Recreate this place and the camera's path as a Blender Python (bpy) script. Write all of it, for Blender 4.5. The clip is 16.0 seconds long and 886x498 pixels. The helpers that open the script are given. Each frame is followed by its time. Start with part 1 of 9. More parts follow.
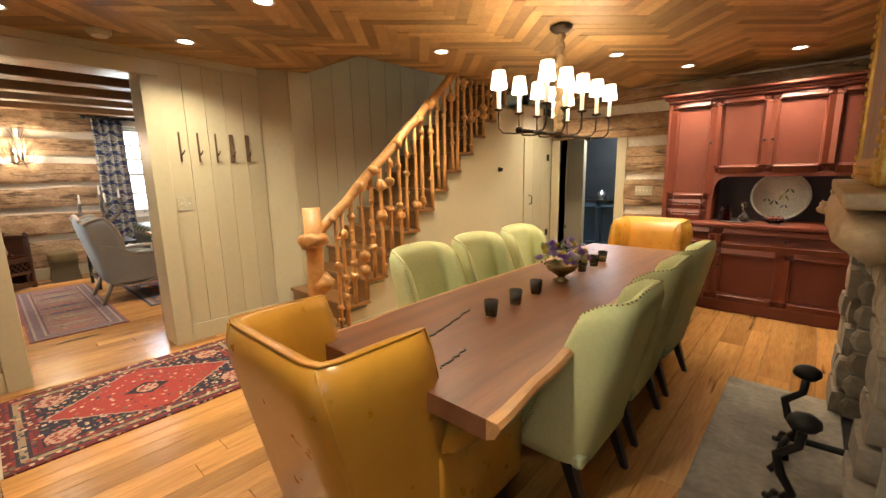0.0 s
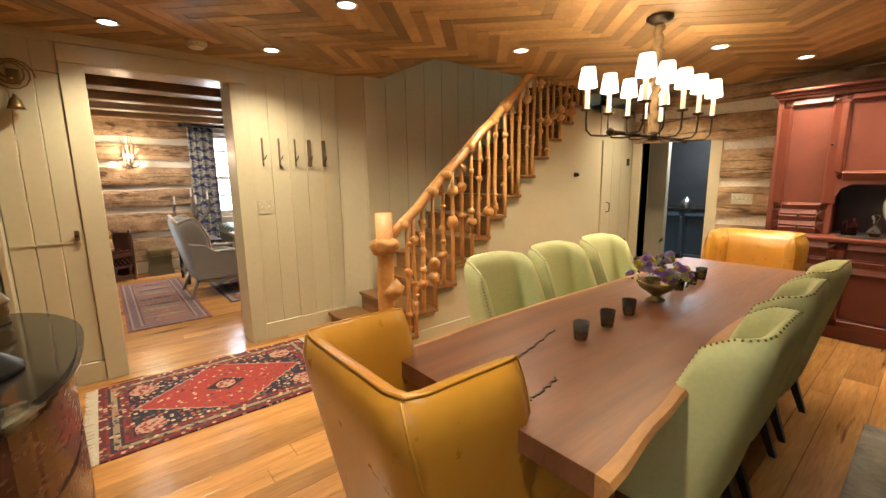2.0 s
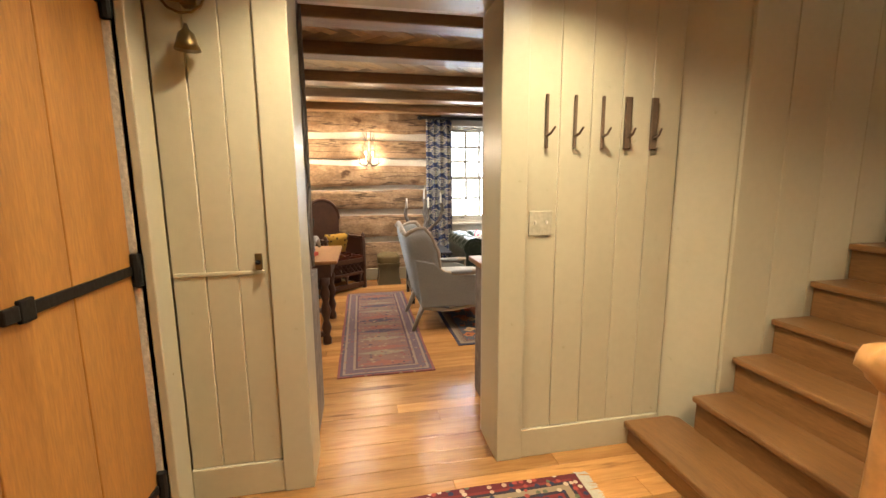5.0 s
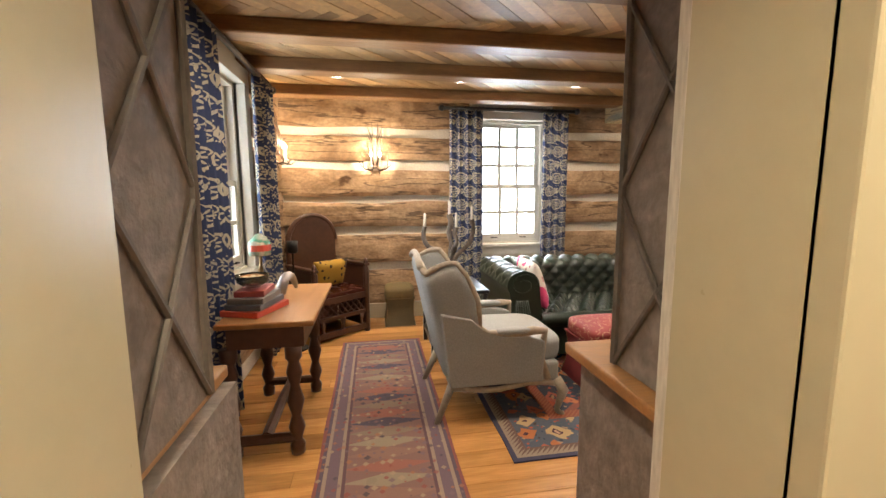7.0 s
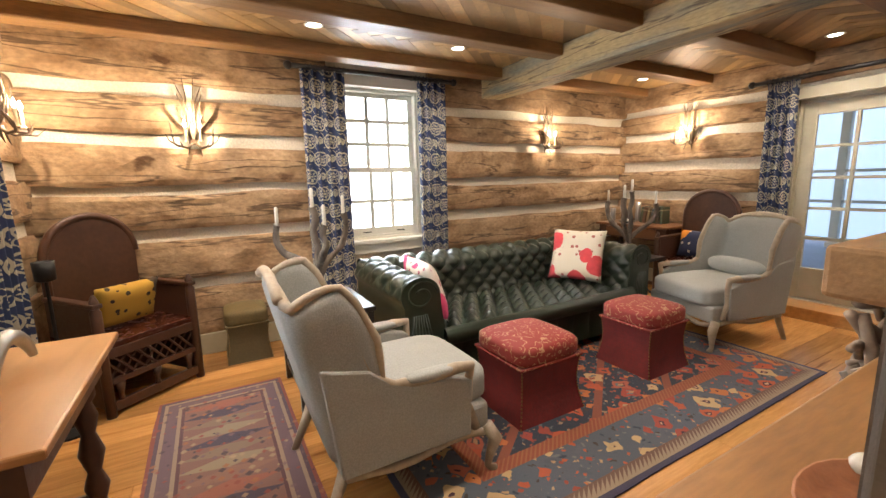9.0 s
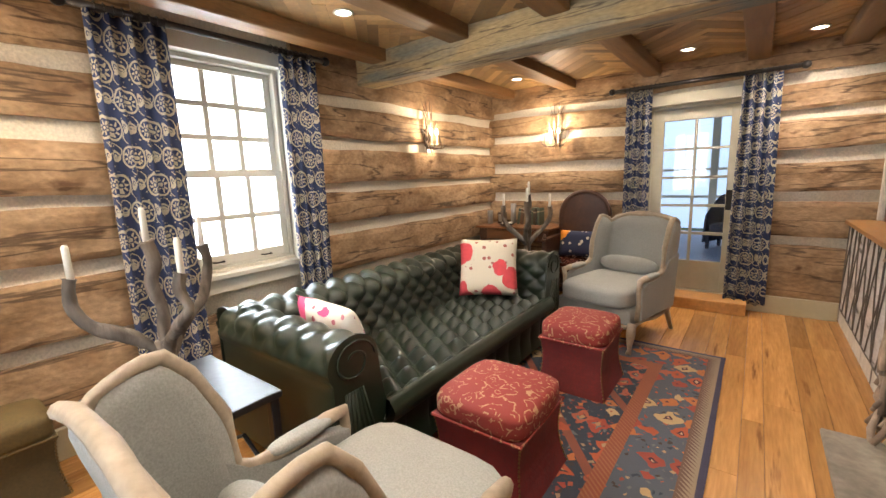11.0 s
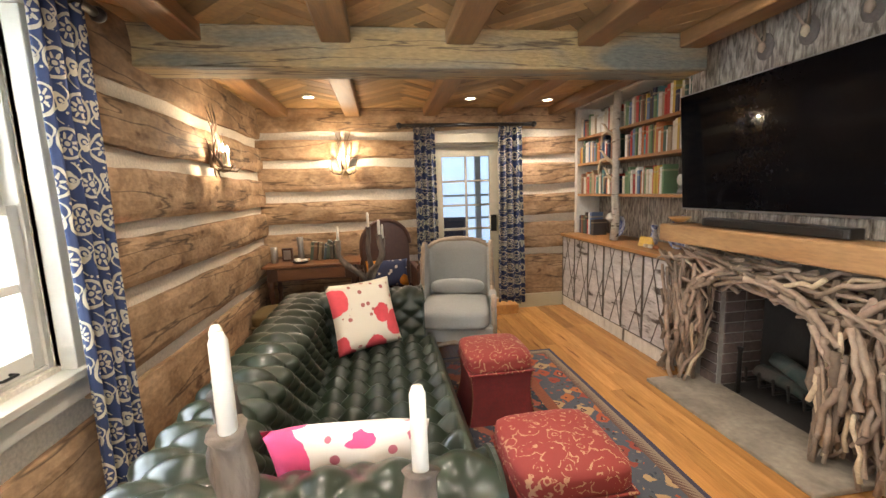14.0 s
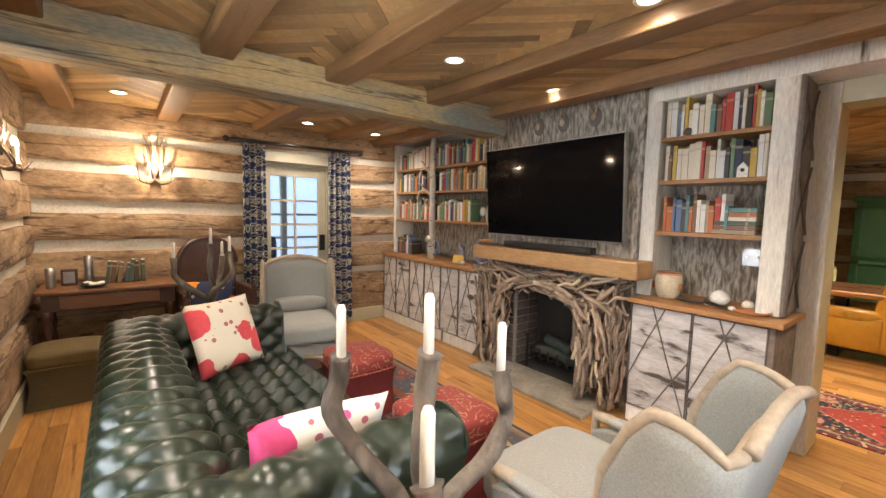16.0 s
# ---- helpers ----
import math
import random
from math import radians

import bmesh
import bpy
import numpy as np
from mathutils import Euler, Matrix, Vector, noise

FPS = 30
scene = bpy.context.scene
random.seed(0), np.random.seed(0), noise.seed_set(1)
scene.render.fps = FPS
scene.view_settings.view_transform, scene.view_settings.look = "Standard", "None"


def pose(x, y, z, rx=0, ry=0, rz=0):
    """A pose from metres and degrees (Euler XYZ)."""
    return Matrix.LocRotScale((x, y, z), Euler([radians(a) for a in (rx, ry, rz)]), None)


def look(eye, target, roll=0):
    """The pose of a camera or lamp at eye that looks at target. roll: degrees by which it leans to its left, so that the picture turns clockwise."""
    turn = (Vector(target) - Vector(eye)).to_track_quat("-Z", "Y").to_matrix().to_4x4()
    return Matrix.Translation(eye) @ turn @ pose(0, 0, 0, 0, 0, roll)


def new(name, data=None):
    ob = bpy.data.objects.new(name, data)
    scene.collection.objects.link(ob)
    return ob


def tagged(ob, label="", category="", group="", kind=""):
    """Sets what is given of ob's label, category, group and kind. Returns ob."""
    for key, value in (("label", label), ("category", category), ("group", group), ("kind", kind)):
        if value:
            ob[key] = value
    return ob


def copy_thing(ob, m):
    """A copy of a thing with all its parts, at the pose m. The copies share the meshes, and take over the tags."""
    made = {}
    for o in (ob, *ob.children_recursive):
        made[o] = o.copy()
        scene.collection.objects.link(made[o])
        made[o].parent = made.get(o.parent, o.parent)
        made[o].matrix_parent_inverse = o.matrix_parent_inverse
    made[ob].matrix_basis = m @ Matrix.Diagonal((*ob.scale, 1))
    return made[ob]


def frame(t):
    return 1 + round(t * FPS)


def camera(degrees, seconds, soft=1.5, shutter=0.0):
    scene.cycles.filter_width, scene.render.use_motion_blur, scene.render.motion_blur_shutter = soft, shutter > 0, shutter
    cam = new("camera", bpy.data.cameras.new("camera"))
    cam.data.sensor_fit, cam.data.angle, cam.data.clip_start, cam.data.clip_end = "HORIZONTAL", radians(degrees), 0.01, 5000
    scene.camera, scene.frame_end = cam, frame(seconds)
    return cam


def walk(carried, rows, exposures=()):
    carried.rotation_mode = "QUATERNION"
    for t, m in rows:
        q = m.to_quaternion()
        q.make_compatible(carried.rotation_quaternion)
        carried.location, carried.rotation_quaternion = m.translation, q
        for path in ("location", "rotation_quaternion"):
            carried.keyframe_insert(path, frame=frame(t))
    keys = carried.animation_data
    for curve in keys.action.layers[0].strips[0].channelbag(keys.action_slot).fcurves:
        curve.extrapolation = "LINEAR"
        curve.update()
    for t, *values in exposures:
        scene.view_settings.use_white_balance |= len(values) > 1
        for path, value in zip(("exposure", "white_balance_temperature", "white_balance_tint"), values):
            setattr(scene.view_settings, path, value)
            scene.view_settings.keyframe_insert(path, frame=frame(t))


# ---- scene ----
cam = camera(94.0, 16.0)
METRES, EYE, TILT, LEAN, TURN = 7.7, 1.41, 0.0, 0.0, 42.1
ROWS = [
    (0.0, 0.0, 0.0, 0.0, -0.21, -10.39, 1.13),
    (0.5, 0.0004, -0.0007, -0.0003, -0.04, -10.26, 0.92),
    (1.0, 0.0013, 0.0, -0.0006, -0.23, -9.44, 0.96),
    (1.5, -0.0026, 0.0063, 0.0006, 2.26, -9.31, 1.25),
    (2.0, -0.0136, 0.0182, 0.001, 8.24, -9.65, 0.84),
    (2.5, -0.0319, 0.0396, 0.0007, 16.73, -9.39, 0.02),
    (3.0, -0.0516, 0.065, 0.0004, 25.21, -8.03, -0.46),
    (3.5, -0.0769, 0.1003, -0.0026, 30.02, -7.44, -0.34),
    (4.0, -0.1061, 0.1351, -0.0047, 32.51, -7.76, 0.04),
    (4.5, -0.1423, 0.1727, -0.0046, 33.91, -8.18, 0.19),
    (5.0, -0.1768, 0.2154, -0.0038, 36.76, -8.78, 0.35),
    (7.5, -0.3307, 0.3754, -0.0045, 38.36, -7.19, 0.19),
    (8.0, -0.3497, 0.398, -0.0047, 32.96, -7.7, 0.67),
    (8.5, -0.366, 0.4153, -0.0055, 26.45, -8.28, 1.21),
    (9.0, -0.3826, 0.4331, -0.0065, 18.4, -9.3, 1.37),
    (9.5, -0.4004, 0.4549, -0.0068, 13.01, -10.32, 2.36),
    (10.0, -0.4211, 0.4737, -0.0052, 7.66, -10.15, 2.74),
    (12.5, -0.5518, 0.5931, 0.0069, -24.65, -8.55, 1.95),
    (13.0, -0.5749, 0.6179, 0.0089, -30.77, -7.74, 2.96),
    (13.5, -0.5981, 0.6387, 0.0097, -40.43, -7.91, 2.97),
    (14.0, -0.6173, 0.6578, 0.0109, -50.58, -8.02, 2.02),
    (14.5, -0.6336, 0.6695, 0.0114, -59.78, -8.02, 1.14),
    (15.0, -0.6601, 0.6826, 0.0119, -68.6, -7.32, -1.02),
    (15.5, -0.6818, 0.6947, 0.0131, -77.12, -6.04, -2.35),
    (16.0, -0.6977, 0.7016, 0.0122, -80.13, -5.14, -1.24),
]
walk(cam, [(t, pose(0, 0, EYE, TILT, LEAN, TURN) @ pose(METRES * x, METRES * y, METRES * z, 90 + pitch, roll, yaw)) for t, x, y, z, yaw, pitch, roll in ROWS])

# ---- world and light ----
world = bpy.data.worlds.new("world")
scene.world = world
world.use_nodes = True
wn = world.node_tree
sky = wn.nodes.new("ShaderNodeTexSky")
sky.sky_type, sky.sun_disc, sky.sun_elevation, sky.sun_rotation = "NISHITA", False, radians(45), radians(200)
wn.links.new(sky.outputs[0], wn.nodes["Background"].inputs[0])
wn.nodes["Background"].inputs[1].default_value = 0.12
scene.view_settings.exposure = 0.45


def lamp(kind, name, place, energy, colour, size=0.05, aim=None, **more):
    data = bpy.data.lights.new(name, kind)
    data.energy, data.color = energy, colour
    if kind == "AREA":
        data.shape, data.size, data.size_y = "RECTANGLE", size, more.get("size_y", size)
    elif kind != "SUN":
        data.shadow_soft_size = size
    if kind == "SPOT":
        data.spot_size, data.spot_blend = radians(more.get("cone", 120)), 1.0
    ob = new(name, data)
    ob.matrix_world = look(place, aim) if aim else Matrix.Translation(place)
    return ob


WARM, BULB, DAY = (1.0, 0.86, 0.62), (1.0, 0.72, 0.42), (0.80, 0.90, 1.0)
sun = lamp("SUN", "sun", (0, 0, 20), 1.2, (1, 0.97, 0.92), aim=(-4, -6, 0))
sun.data.angle = radians(10)
# daylight that comes in through the three windows and the glazed door
lamp("AREA", "window_light", (-8.62, 2.0, 1.5), 60, DAY, 0.75, (-6, 2.0, 1.2), size_y=1.4)
lamp("AREA", "window_light", (-6.63, -0.96, 1.5), 44, DAY, 0.75, (-6.63, 1, 1.2), size_y=1.4)
lamp("AREA", "window_light", (-0.1, -0.88, 1.45), 4, DAY, 1.0, (-0.1, 1, 1.0), size_y=1.2)
# added fill without a fixture, brightens what shows through the kitchen doorway
lamp("AREA", "kitchen_light", (-2.6, 7.0, 2.3), 50, DAY, 0.6, (-2.6, 7.0, 0))

DINING_LIGHTS = [(-2.38, 2.66), (-3.49, 1.15), (-1.40, 3.81), (-0.23, 4.72), (-1.05, 4.72), (-2.42, 1.22), (-3.52, 0.20), (-0.6, 0.4), (-2.3, 4.9)]
# the living room light at (-4.95, 2.45) is added, none is known there
LIVING_LIGHTS = [(-7.51, 0.12), (-7.5, 1.25), (-7.51, 2.42), (-7.57, 4.90), (-5.94, 4.99), (-5.06, 5.06), (-5.93, 2.47), (-4.95, 2.45), (-5.76, 1.35), (-5.76, 0.17)]
CEIL_D, CEIL_L = 2.385, 2.45
for x, y in DINING_LIGHTS:
    lamp("SPOT", "downlight_beam", (x, y, CEIL_D - 0.03), 92, WARM, 0.05, (x, y, 0), cone=138)
for x, y in LIVING_LIGHTS:
    lamp("SPOT", "downlight_beam", (x, y, CEIL_L - 0.03), 58, (1.0, 0.855, 0.71), 0.05, (x, y, 0), cone=150)


# ---- materials ----
def material(name, colour, rough=0.5, metal=0.0, second=None, scale=6.0, stretch=(1, 1, 1), fine=60.0, bump=0.15, contrast=0.5, spots=None,
             spot_scale=3.0, spot_size=0.62, cracks=None, random_amount=0.0, coat=0.0, emit=0.0, island=False, distort=0.6, rough_var=0.12, grain=0.35):
    """A surface with large and fine variation, relief, optional stains and a change from piece to piece."""
    m = bpy.data.materials.new(name)
    m.use_nodes = True
    t = m.node_tree
    N, L = t.nodes, t.links
    b = N["Principled BSDF"]
    co = N.new("ShaderNodeTexCoord")
    mp = N.new("ShaderNodeMapping")
    mp.inputs["Scale"].default_value = stretch
    info = N.new("ShaderNodeObjectInfo")
    geo = N.new("ShaderNodeNewGeometry")
    chance = geo.outputs["Random Per Island"] if island else info.outputs["Random"]
    add = N.new("ShaderNodeVectorMath")
    add.operation = "MULTIPLY_ADD"
    comb = N.new("ShaderNodeCombineXYZ")
    for i in range(3):
        L.new(chance, comb.inputs[i])
    L.new(comb.outputs[0], add.inputs[0])
    add.inputs[1].default_value = (17.3, 9.1, 23.7)
    L.new(co.outputs["Object"], add.inputs[2])
    L.new(add.outputs[0], mp.inputs["Vector"])
    big = N.new("ShaderNodeTexNoise")
    big.inputs["Scale"].default_value, big.inputs["Detail"].default_value, big.inputs["Distortion"].default_value = scale, 6, distort
    L.new(mp.outputs[0], big.inputs["Vector"])
    small = N.new("ShaderNodeTexNoise")
    small.inputs["Scale"].default_value, small.inputs["Detail"].default_value = fine, 4
    L.new(mp.outputs[0], small.inputs["Vector"])
    mixed = N.new("ShaderNodeMix")
    mixed.data_type = "RGBA"
    c2 = second or tuple(c * 0.7 for c in colour)
    mixed.inputs["A"].default_value, mixed.inputs["B"].default_value = (*colour, 1), (*c2, 1)
    ramp = N.new("ShaderNodeMapRange")
    ramp.inputs["From Min"].default_value, ramp.inputs["From Max"].default_value = 0.5 - 0.5 * (1 - contrast) - 0.02, 0.5 + 0.5 * (1 - contrast) + 0.02
    L.new(big.outputs[0], ramp.inputs["Value"])
    L.new(ramp.outputs[0], mixed.inputs["Factor"])
    colour_out = mixed.outputs["Result"]
    fm = N.new("ShaderNodeMix")
    fm.data_type, fm.blend_type = "RGBA", "MULTIPLY"
    fm.inputs["Factor"].default_value = grain
    gray = N.new("ShaderNodeMapRange")
    gray.inputs["From Min"].default_value, gray.inputs["From Max"].default_value, gray.inputs["To Min"].default_value = 0.3, 0.7, 0.45
    gray.inputs["To Max"].default_value = 1.25
    L.new(small.outputs[0], gray.inputs["Value"])
    gc = N.new("ShaderNodeCombineColor")
    for i in range(3):
        L.new(gray.outputs[0], gc.inputs[i])
    L.new(colour_out, fm.inputs["A"])
    L.new(gc.outputs[0], fm.inputs["B"])
    colour_out = fm.outputs["Result"]
    if spots:
        sn = N.new("ShaderNodeTexNoise")
        sn.inputs["Scale"].default_value, sn.inputs["Detail"].default_value = spot_scale, 5
        L.new(mp.outputs[0], sn.inputs["Vector"])
        sr = N.new("ShaderNodeMapRange")
        sr.inputs["From Min"].default_value, sr.inputs["From Max"].default_value = spot_size, spot_size + 0.08
        L.new(sn.outputs[0], sr.inputs["Value"])
        sm = N.new("ShaderNodeMix")
        sm.data_type = "RGBA"
        sm.inputs["B"].default_value = (*spots, 1)
        L.new(sr.outputs[0], sm.inputs["Factor"])
        L.new(colour_out, sm.inputs["A"])
        colour_out = sm.outputs["Result"]
    if cracks:
        cm = N.new("ShaderNodeMapping")
        cm.inputs["Scale"].default_value = cracks
        L.new(add.outputs[0], cm.inputs["Vector"])
        cn = N.new("ShaderNodeTexNoise")
        cn.inputs["Scale"].default_value, cn.inputs["Detail"].default_value = 1.0, 4
        L.new(cm.outputs[0], cn.inputs["Vector"])
        ridge = N.new("ShaderNodeMath")
        ridge.operation = "SUBTRACT"
        L.new(cn.outputs[0], ridge.inputs[0])
        ridge.inputs[1].default_value = 0.5
        flat = N.new("ShaderNodeMath")
        flat.operation = "ABSOLUTE"
        L.new(ridge.outputs[0], flat.inputs[0])
        cr = N.new("ShaderNodeMapRange")
        cr.inputs["From Min"].default_value, cr.inputs["From Max"].default_value = 0.004, 0.016
        cr.inputs["To Min"].default_value, cr.inputs["To Max"].default_value = 0.75, 0.0
        L.new(flat.outputs[0], cr.inputs["Value"])
        ck = N.new("ShaderNodeMix")
        ck.data_type = "RGBA"
        ck.inputs["B"].default_value = (0.05, 0.028, 0.015, 1)
        L.new(cr.outputs[0], ck.inputs["Factor"])
        L.new(colour_out, ck.inputs["A"])
        colour_out = ck.outputs["Result"]
    if random_amount:
        hs = N.new("ShaderNodeHueSaturation")
        vr = N.new("ShaderNodeMapRange")
        vr.inputs["To Min"].default_value, vr.inputs["To Max"].default_value = 1 - random_amount, 1 + random_amount * 0.8
        L.new(chance, vr.inputs["Value"])
        L.new(vr.outputs[0], hs.inputs["Value"])
        L.new(colour_out, hs.inputs["Color"])
        colour_out = hs.outputs["Color"]
    L.new(colour_out, b.inputs["Base Color"])
    rr = N.new("ShaderNodeMapRange")
    rr.inputs["To Min"].default_value, rr.inputs["To Max"].default_value = max(0.02, rough - rough_var), min(1, rough + rough_var)
    L.new(small.outputs[0], rr.inputs["Value"])
    L.new(rr.outputs[0], b.inputs["Roughness"])
    b.inputs["Metallic"].default_value = metal
    b.inputs["Coat Weight"].default_value = coat
    b.inputs["Coat Roughness"].default_value = 0.12
    if bump:
        bp = N.new("ShaderNodeBump")
        bp.inputs["Strength"].default_value, bp.inputs["Distance"].default_value = bump, 0.01
        sm2 = N.new("ShaderNodeMath")
        sm2.operation = "ADD"
        L.new(big.outputs[0], sm2.inputs[0])
        L.new(small.outputs[0], sm2.inputs[1])
        L.new(sm2.outputs[0], bp.inputs["Height"])
        L.new(bp.outputs[0], b.inputs["Normal"])
    if emit:
        b.inputs["Emission Color"].default_value, b.inputs["Emission Strength"].default_value = (*colour, 1), emit
    return m


M_FLOOR = material("oak_boards", (0.52, 0.265, 0.085), 0.24, second=(0.36, 0.165, 0.048), scale=2.2, stretch=(7, 0.6, 1), fine=11, bump=0.02, rough_var=0.06, spots=(0.12, 0.045, 0.015),
                   spot_scale=1.9, spot_size=0.65, random_amount=0.32, grain=0.32)
M_CEIL = material("chestnut_boards", (0.47, 0.295, 0.13), 0.5, second=(0.31, 0.18, 0.072), scale=3, stretch=(1, 1, 1), fine=30, random_amount=0.5, island=True, bump=0.1)
M_CREAM = material("cream_paint", (0.50, 0.45, 0.31), 0.33, second=(0.47, 0.42, 0.285), scale=2, fine=25, bump=0.02, random_amount=0.03, grain=0.06)
M_LOGX = material("hewn_log_x", (0.47, 0.315, 0.182), 0.85, second=(0.235, 0.138, 0.068), scale=2.6, stretch=(1.3, 2.2, 2.3), fine=18, bump=0.6, contrast=0.72,
                  spots=(0.11, 0.055, 0.025), spot_scale=3.2, spot_size=0.63, random_amount=0.16, grain=0.5, cracks=(0.55, 3, 6))
M_LOGY = material("hewn_log_y", (0.47, 0.315, 0.182), 0.85, second=(0.235, 0.138, 0.068), scale=2.6, stretch=(2.2, 1.3, 2.3), fine=18, bump=0.6, contrast=0.72,
                  spots=(0.11, 0.055, 0.025), spot_scale=3.2, spot_size=0.63, random_amount=0.16, grain=0.5, cracks=(3, 0.55, 6))
M_CHINK = material("chinking", (0.72, 0.66, 0.55), 0.9, second=(0.63, 0.57, 0.46), scale=5, fine=70, bump=0.3)
M_JOIST = material("brown_joist", (0.27, 0.140, 0.052), 0.5, second=(0.15, 0.075, 0.028), scale=2.5, stretch=(5, 0.6, 5), fine=25, bump=0.25, random_amount=0.2, contrast=0.6)
M_BEAM = material("weathered_beam", (0.42, 0.29, 0.13), 0.75, second=(0.19, 0.19, 0.155), scale=0.9, stretch=(1.3, 5, 5), fine=16, bump=0.45, contrast=0.85, grain=0.5, cracks=(0.6, 7, 9))
M_PINE = material("pine_log", (0.58, 0.305, 0.105), 0.38, second=(0.44, 0.205, 0.06), scale=3, fine=30, bump=0.1, contrast=0.6, random_amount=0.12)
M_TREAD = material("stair_oak", (0.28, 0.138, 0.048), 0.33, second=(0.18, 0.082, 0.028), scale=2.4, stretch=(0.8, 6, 6), fine=26, bump=0.08, random_amount=0.12)
M_DOORWOOD = material("amber_pine", (0.46, 0.215, 0.055), 0.4, second=(0.33, 0.14, 0.034), scale=2, stretch=(5, 5, 0.6), fine=30, bump=0.06, random_amount=0.1, spots=(0.17, 0.07, 0.02), spot_scale=2.4, spot_size=0.72)
M_IRON = material("black_iron", (0.025, 0.023, 0.021), 0.55, 0.6, fine=50, bump=0.15)
M_WHITE = material("white_paint", (0.74, 0.71, 0.62), 0.4, second=(0.70, 0.67, 0.58), scale=3, bump=0.02, grain=0.06)


def glow(name, colour, strength):
    m = bpy.data.materials.new(name)
    m.use_nodes = True
    b = m.node_tree.nodes["Principled BSDF"]
    b.inputs["Base Color"].default_value = (*colour, 1)
    b.inputs["Emission Color"].default_value, b.inputs["Emission Strength"].default_value = (*colour, 1), strength
    return m


M_GLOW = glow("lit_lens", (1, 0.9, 0.72), 18)


def glass(name, colour=(1, 1, 1), rough=0.0):
    m = bpy.data.materials.new(name)
    m.use_nodes = True
    b = m.node_tree.nodes["Principled BSDF"]
    b.inputs["Base Color"].default_value = (*colour, 1)
    b.inputs["Roughness"].default_value, b.inputs["Transmission Weight"].default_value = rough, 1
    b.inputs["IOR"].default_value = 1.45
    return m


M_GLASS = glass("window_glass")


# ---- building helpers ----
def part(name, bm, mat, parent=None, label="", smooth=False):
    """Links a bmesh as one mesh object under a thing or a part."""
    me = bpy.data.meshes.new(name)
    bmesh.ops.recalc_face_normals(bm, faces=bm.faces[:])
    if smooth:
        for f in bm.faces:
            f.smooth = True
    bm.to_mesh(me)
    bm.free()
    me.materials.append(mat)
    ob = new(name, me)
    if parent is not None:
        ob.parent = parent
    if label:
        ob["label"] = label
    return ob


def thing(name, label, category, place=(0, 0, 0), turn=0, group="", kind=""):
    ob = new(name)
    ob.empty_display_size = 0.1
    ob.matrix_world = pose(*place, 0, 0, turn)
    return tagged(ob, label, category, group, kind)


def box(bm, x0, x1, y0, y1, z0, z1, bevel=0.0, seg=2):
    r = bmesh.ops.create_cube(bm, size=1)
    vs = r["verts"]
    for v in vs:
        v.co = Vector((x0 + (v.co.x + 0.5) * (x1 - x0), y0 + (v.co.y + 0.5) * (y1 - y0), z0 + (v.co.z + 0.5) * (z1 - z0)))
    if bevel:
        es = list({e for v in vs for e in v.link_edges})
        bmesh.ops.bevel(bm, geom=es, offset=bevel, segments=seg, profile=0.5, affect="EDGES")
    return bm


def boxm(*a, **k):
    return box(bmesh.new(), *a, **k)


def lathe(bm, profile, seg=16, at=(0, 0, 0), scale=(1, 1)):
    """Turns a profile of (radius, height) round z."""
    rings = []
    for r, z in profile:
        rings.append([bm.verts.new((at[0] + scale[0] * r * math.cos(2 * math.pi * i / seg), at[1] + scale[1] * r * math.sin(2 * math.pi * i / seg), at[2] + z)) for i in range(seg)])
    for a, b in zip(rings, rings[1:]):
        for i in range(seg):
            bm.faces.new((a[i], a[(i + 1) % seg], b[(i + 1) % seg], b[i]))
    for ring in (rings[0], rings[-1]):
        if len(ring) > 2:
            bm.faces.new(ring)
    return bm


def tube(bm, points, radii, seg=8, lump=0.0, seed=0):
    """A round limb through points, with a radius at each."""
    pts = [Vector(p) for p in points]
    if not hasattr(radii, "__len__"):
        radii = [radii] * len(pts)
    rings = []
    up = Vector((0.13, 0.21, 0.97))
    for i, p in enumerate(pts):
        d = (pts[min(i + 1, len(pts) - 1)] - pts[max(i - 1, 0)]).normalized()
        a = d.cross(up)
        if a.length < 0.05:
            a = d.cross(Vector((1, 0, 0)))
        a.normalize()
        b = a.cross(d)
        ring = []
        for k in range(seg):
            ang = 2 * math.pi * k / seg
            r = radii[i] * (1 + lump * noise.noise(p * 9 + Vector((math.cos(ang), math.sin(ang), seed))))
            ring.append(bm.verts.new(p + a * r * math.cos(ang) + b * r * math.sin(ang)))
        rings.append(ring)
        up = b
    for a, b in zip(rings, rings[1:]):
        for i in range(seg):
            bm.faces.new((a[i], a[(i + 1) % seg], b[(i + 1) % seg], b[i]))
    bm.faces.new(rings[0])
    bm.faces.new(rings[-1])
    return bm


def ball(bm, c, r, squash=(1, 1, 1), seg=12, lump=0.0, seed=0):
    res = bmesh.ops.create_uvsphere(bm, u_segments=seg, v_segments=max(6, seg // 2 + 2), radius=1)
    for v in res["verts"]:
        k = r * (1 + lump * noise.noise(v.co * 1.7 + Vector((seed, seed * 0.7, 3))))
        v.co = Vector((c[0] + v.co.x * k * squash[0], c[1] + v.co.y * k * squash[1], c[2] + v.co.z * k * squash[2]))
    return bm


def prism(bm, outline, z0, z1, axis="z"):
    """Extrudes an outline of 2D points between two heights along an axis."""
    def at(u, v, w):
        return {"z": (u, v, w), "x": (w, u, v), "y": (u, w, v)}[axis]
    a = [bm.verts.new(at(u, v, z0)) for u, v in outline]
    b = [bm.verts.new(at(u, v, z1)) for u, v in outline]
    n = len(outline)
    for i in range(n):
        bm.faces.new((a[i], a[(i + 1) % n], b[(i + 1) % n], b[i]))
    bm.faces.new(a)
    bm.faces.new(b)
    return bm


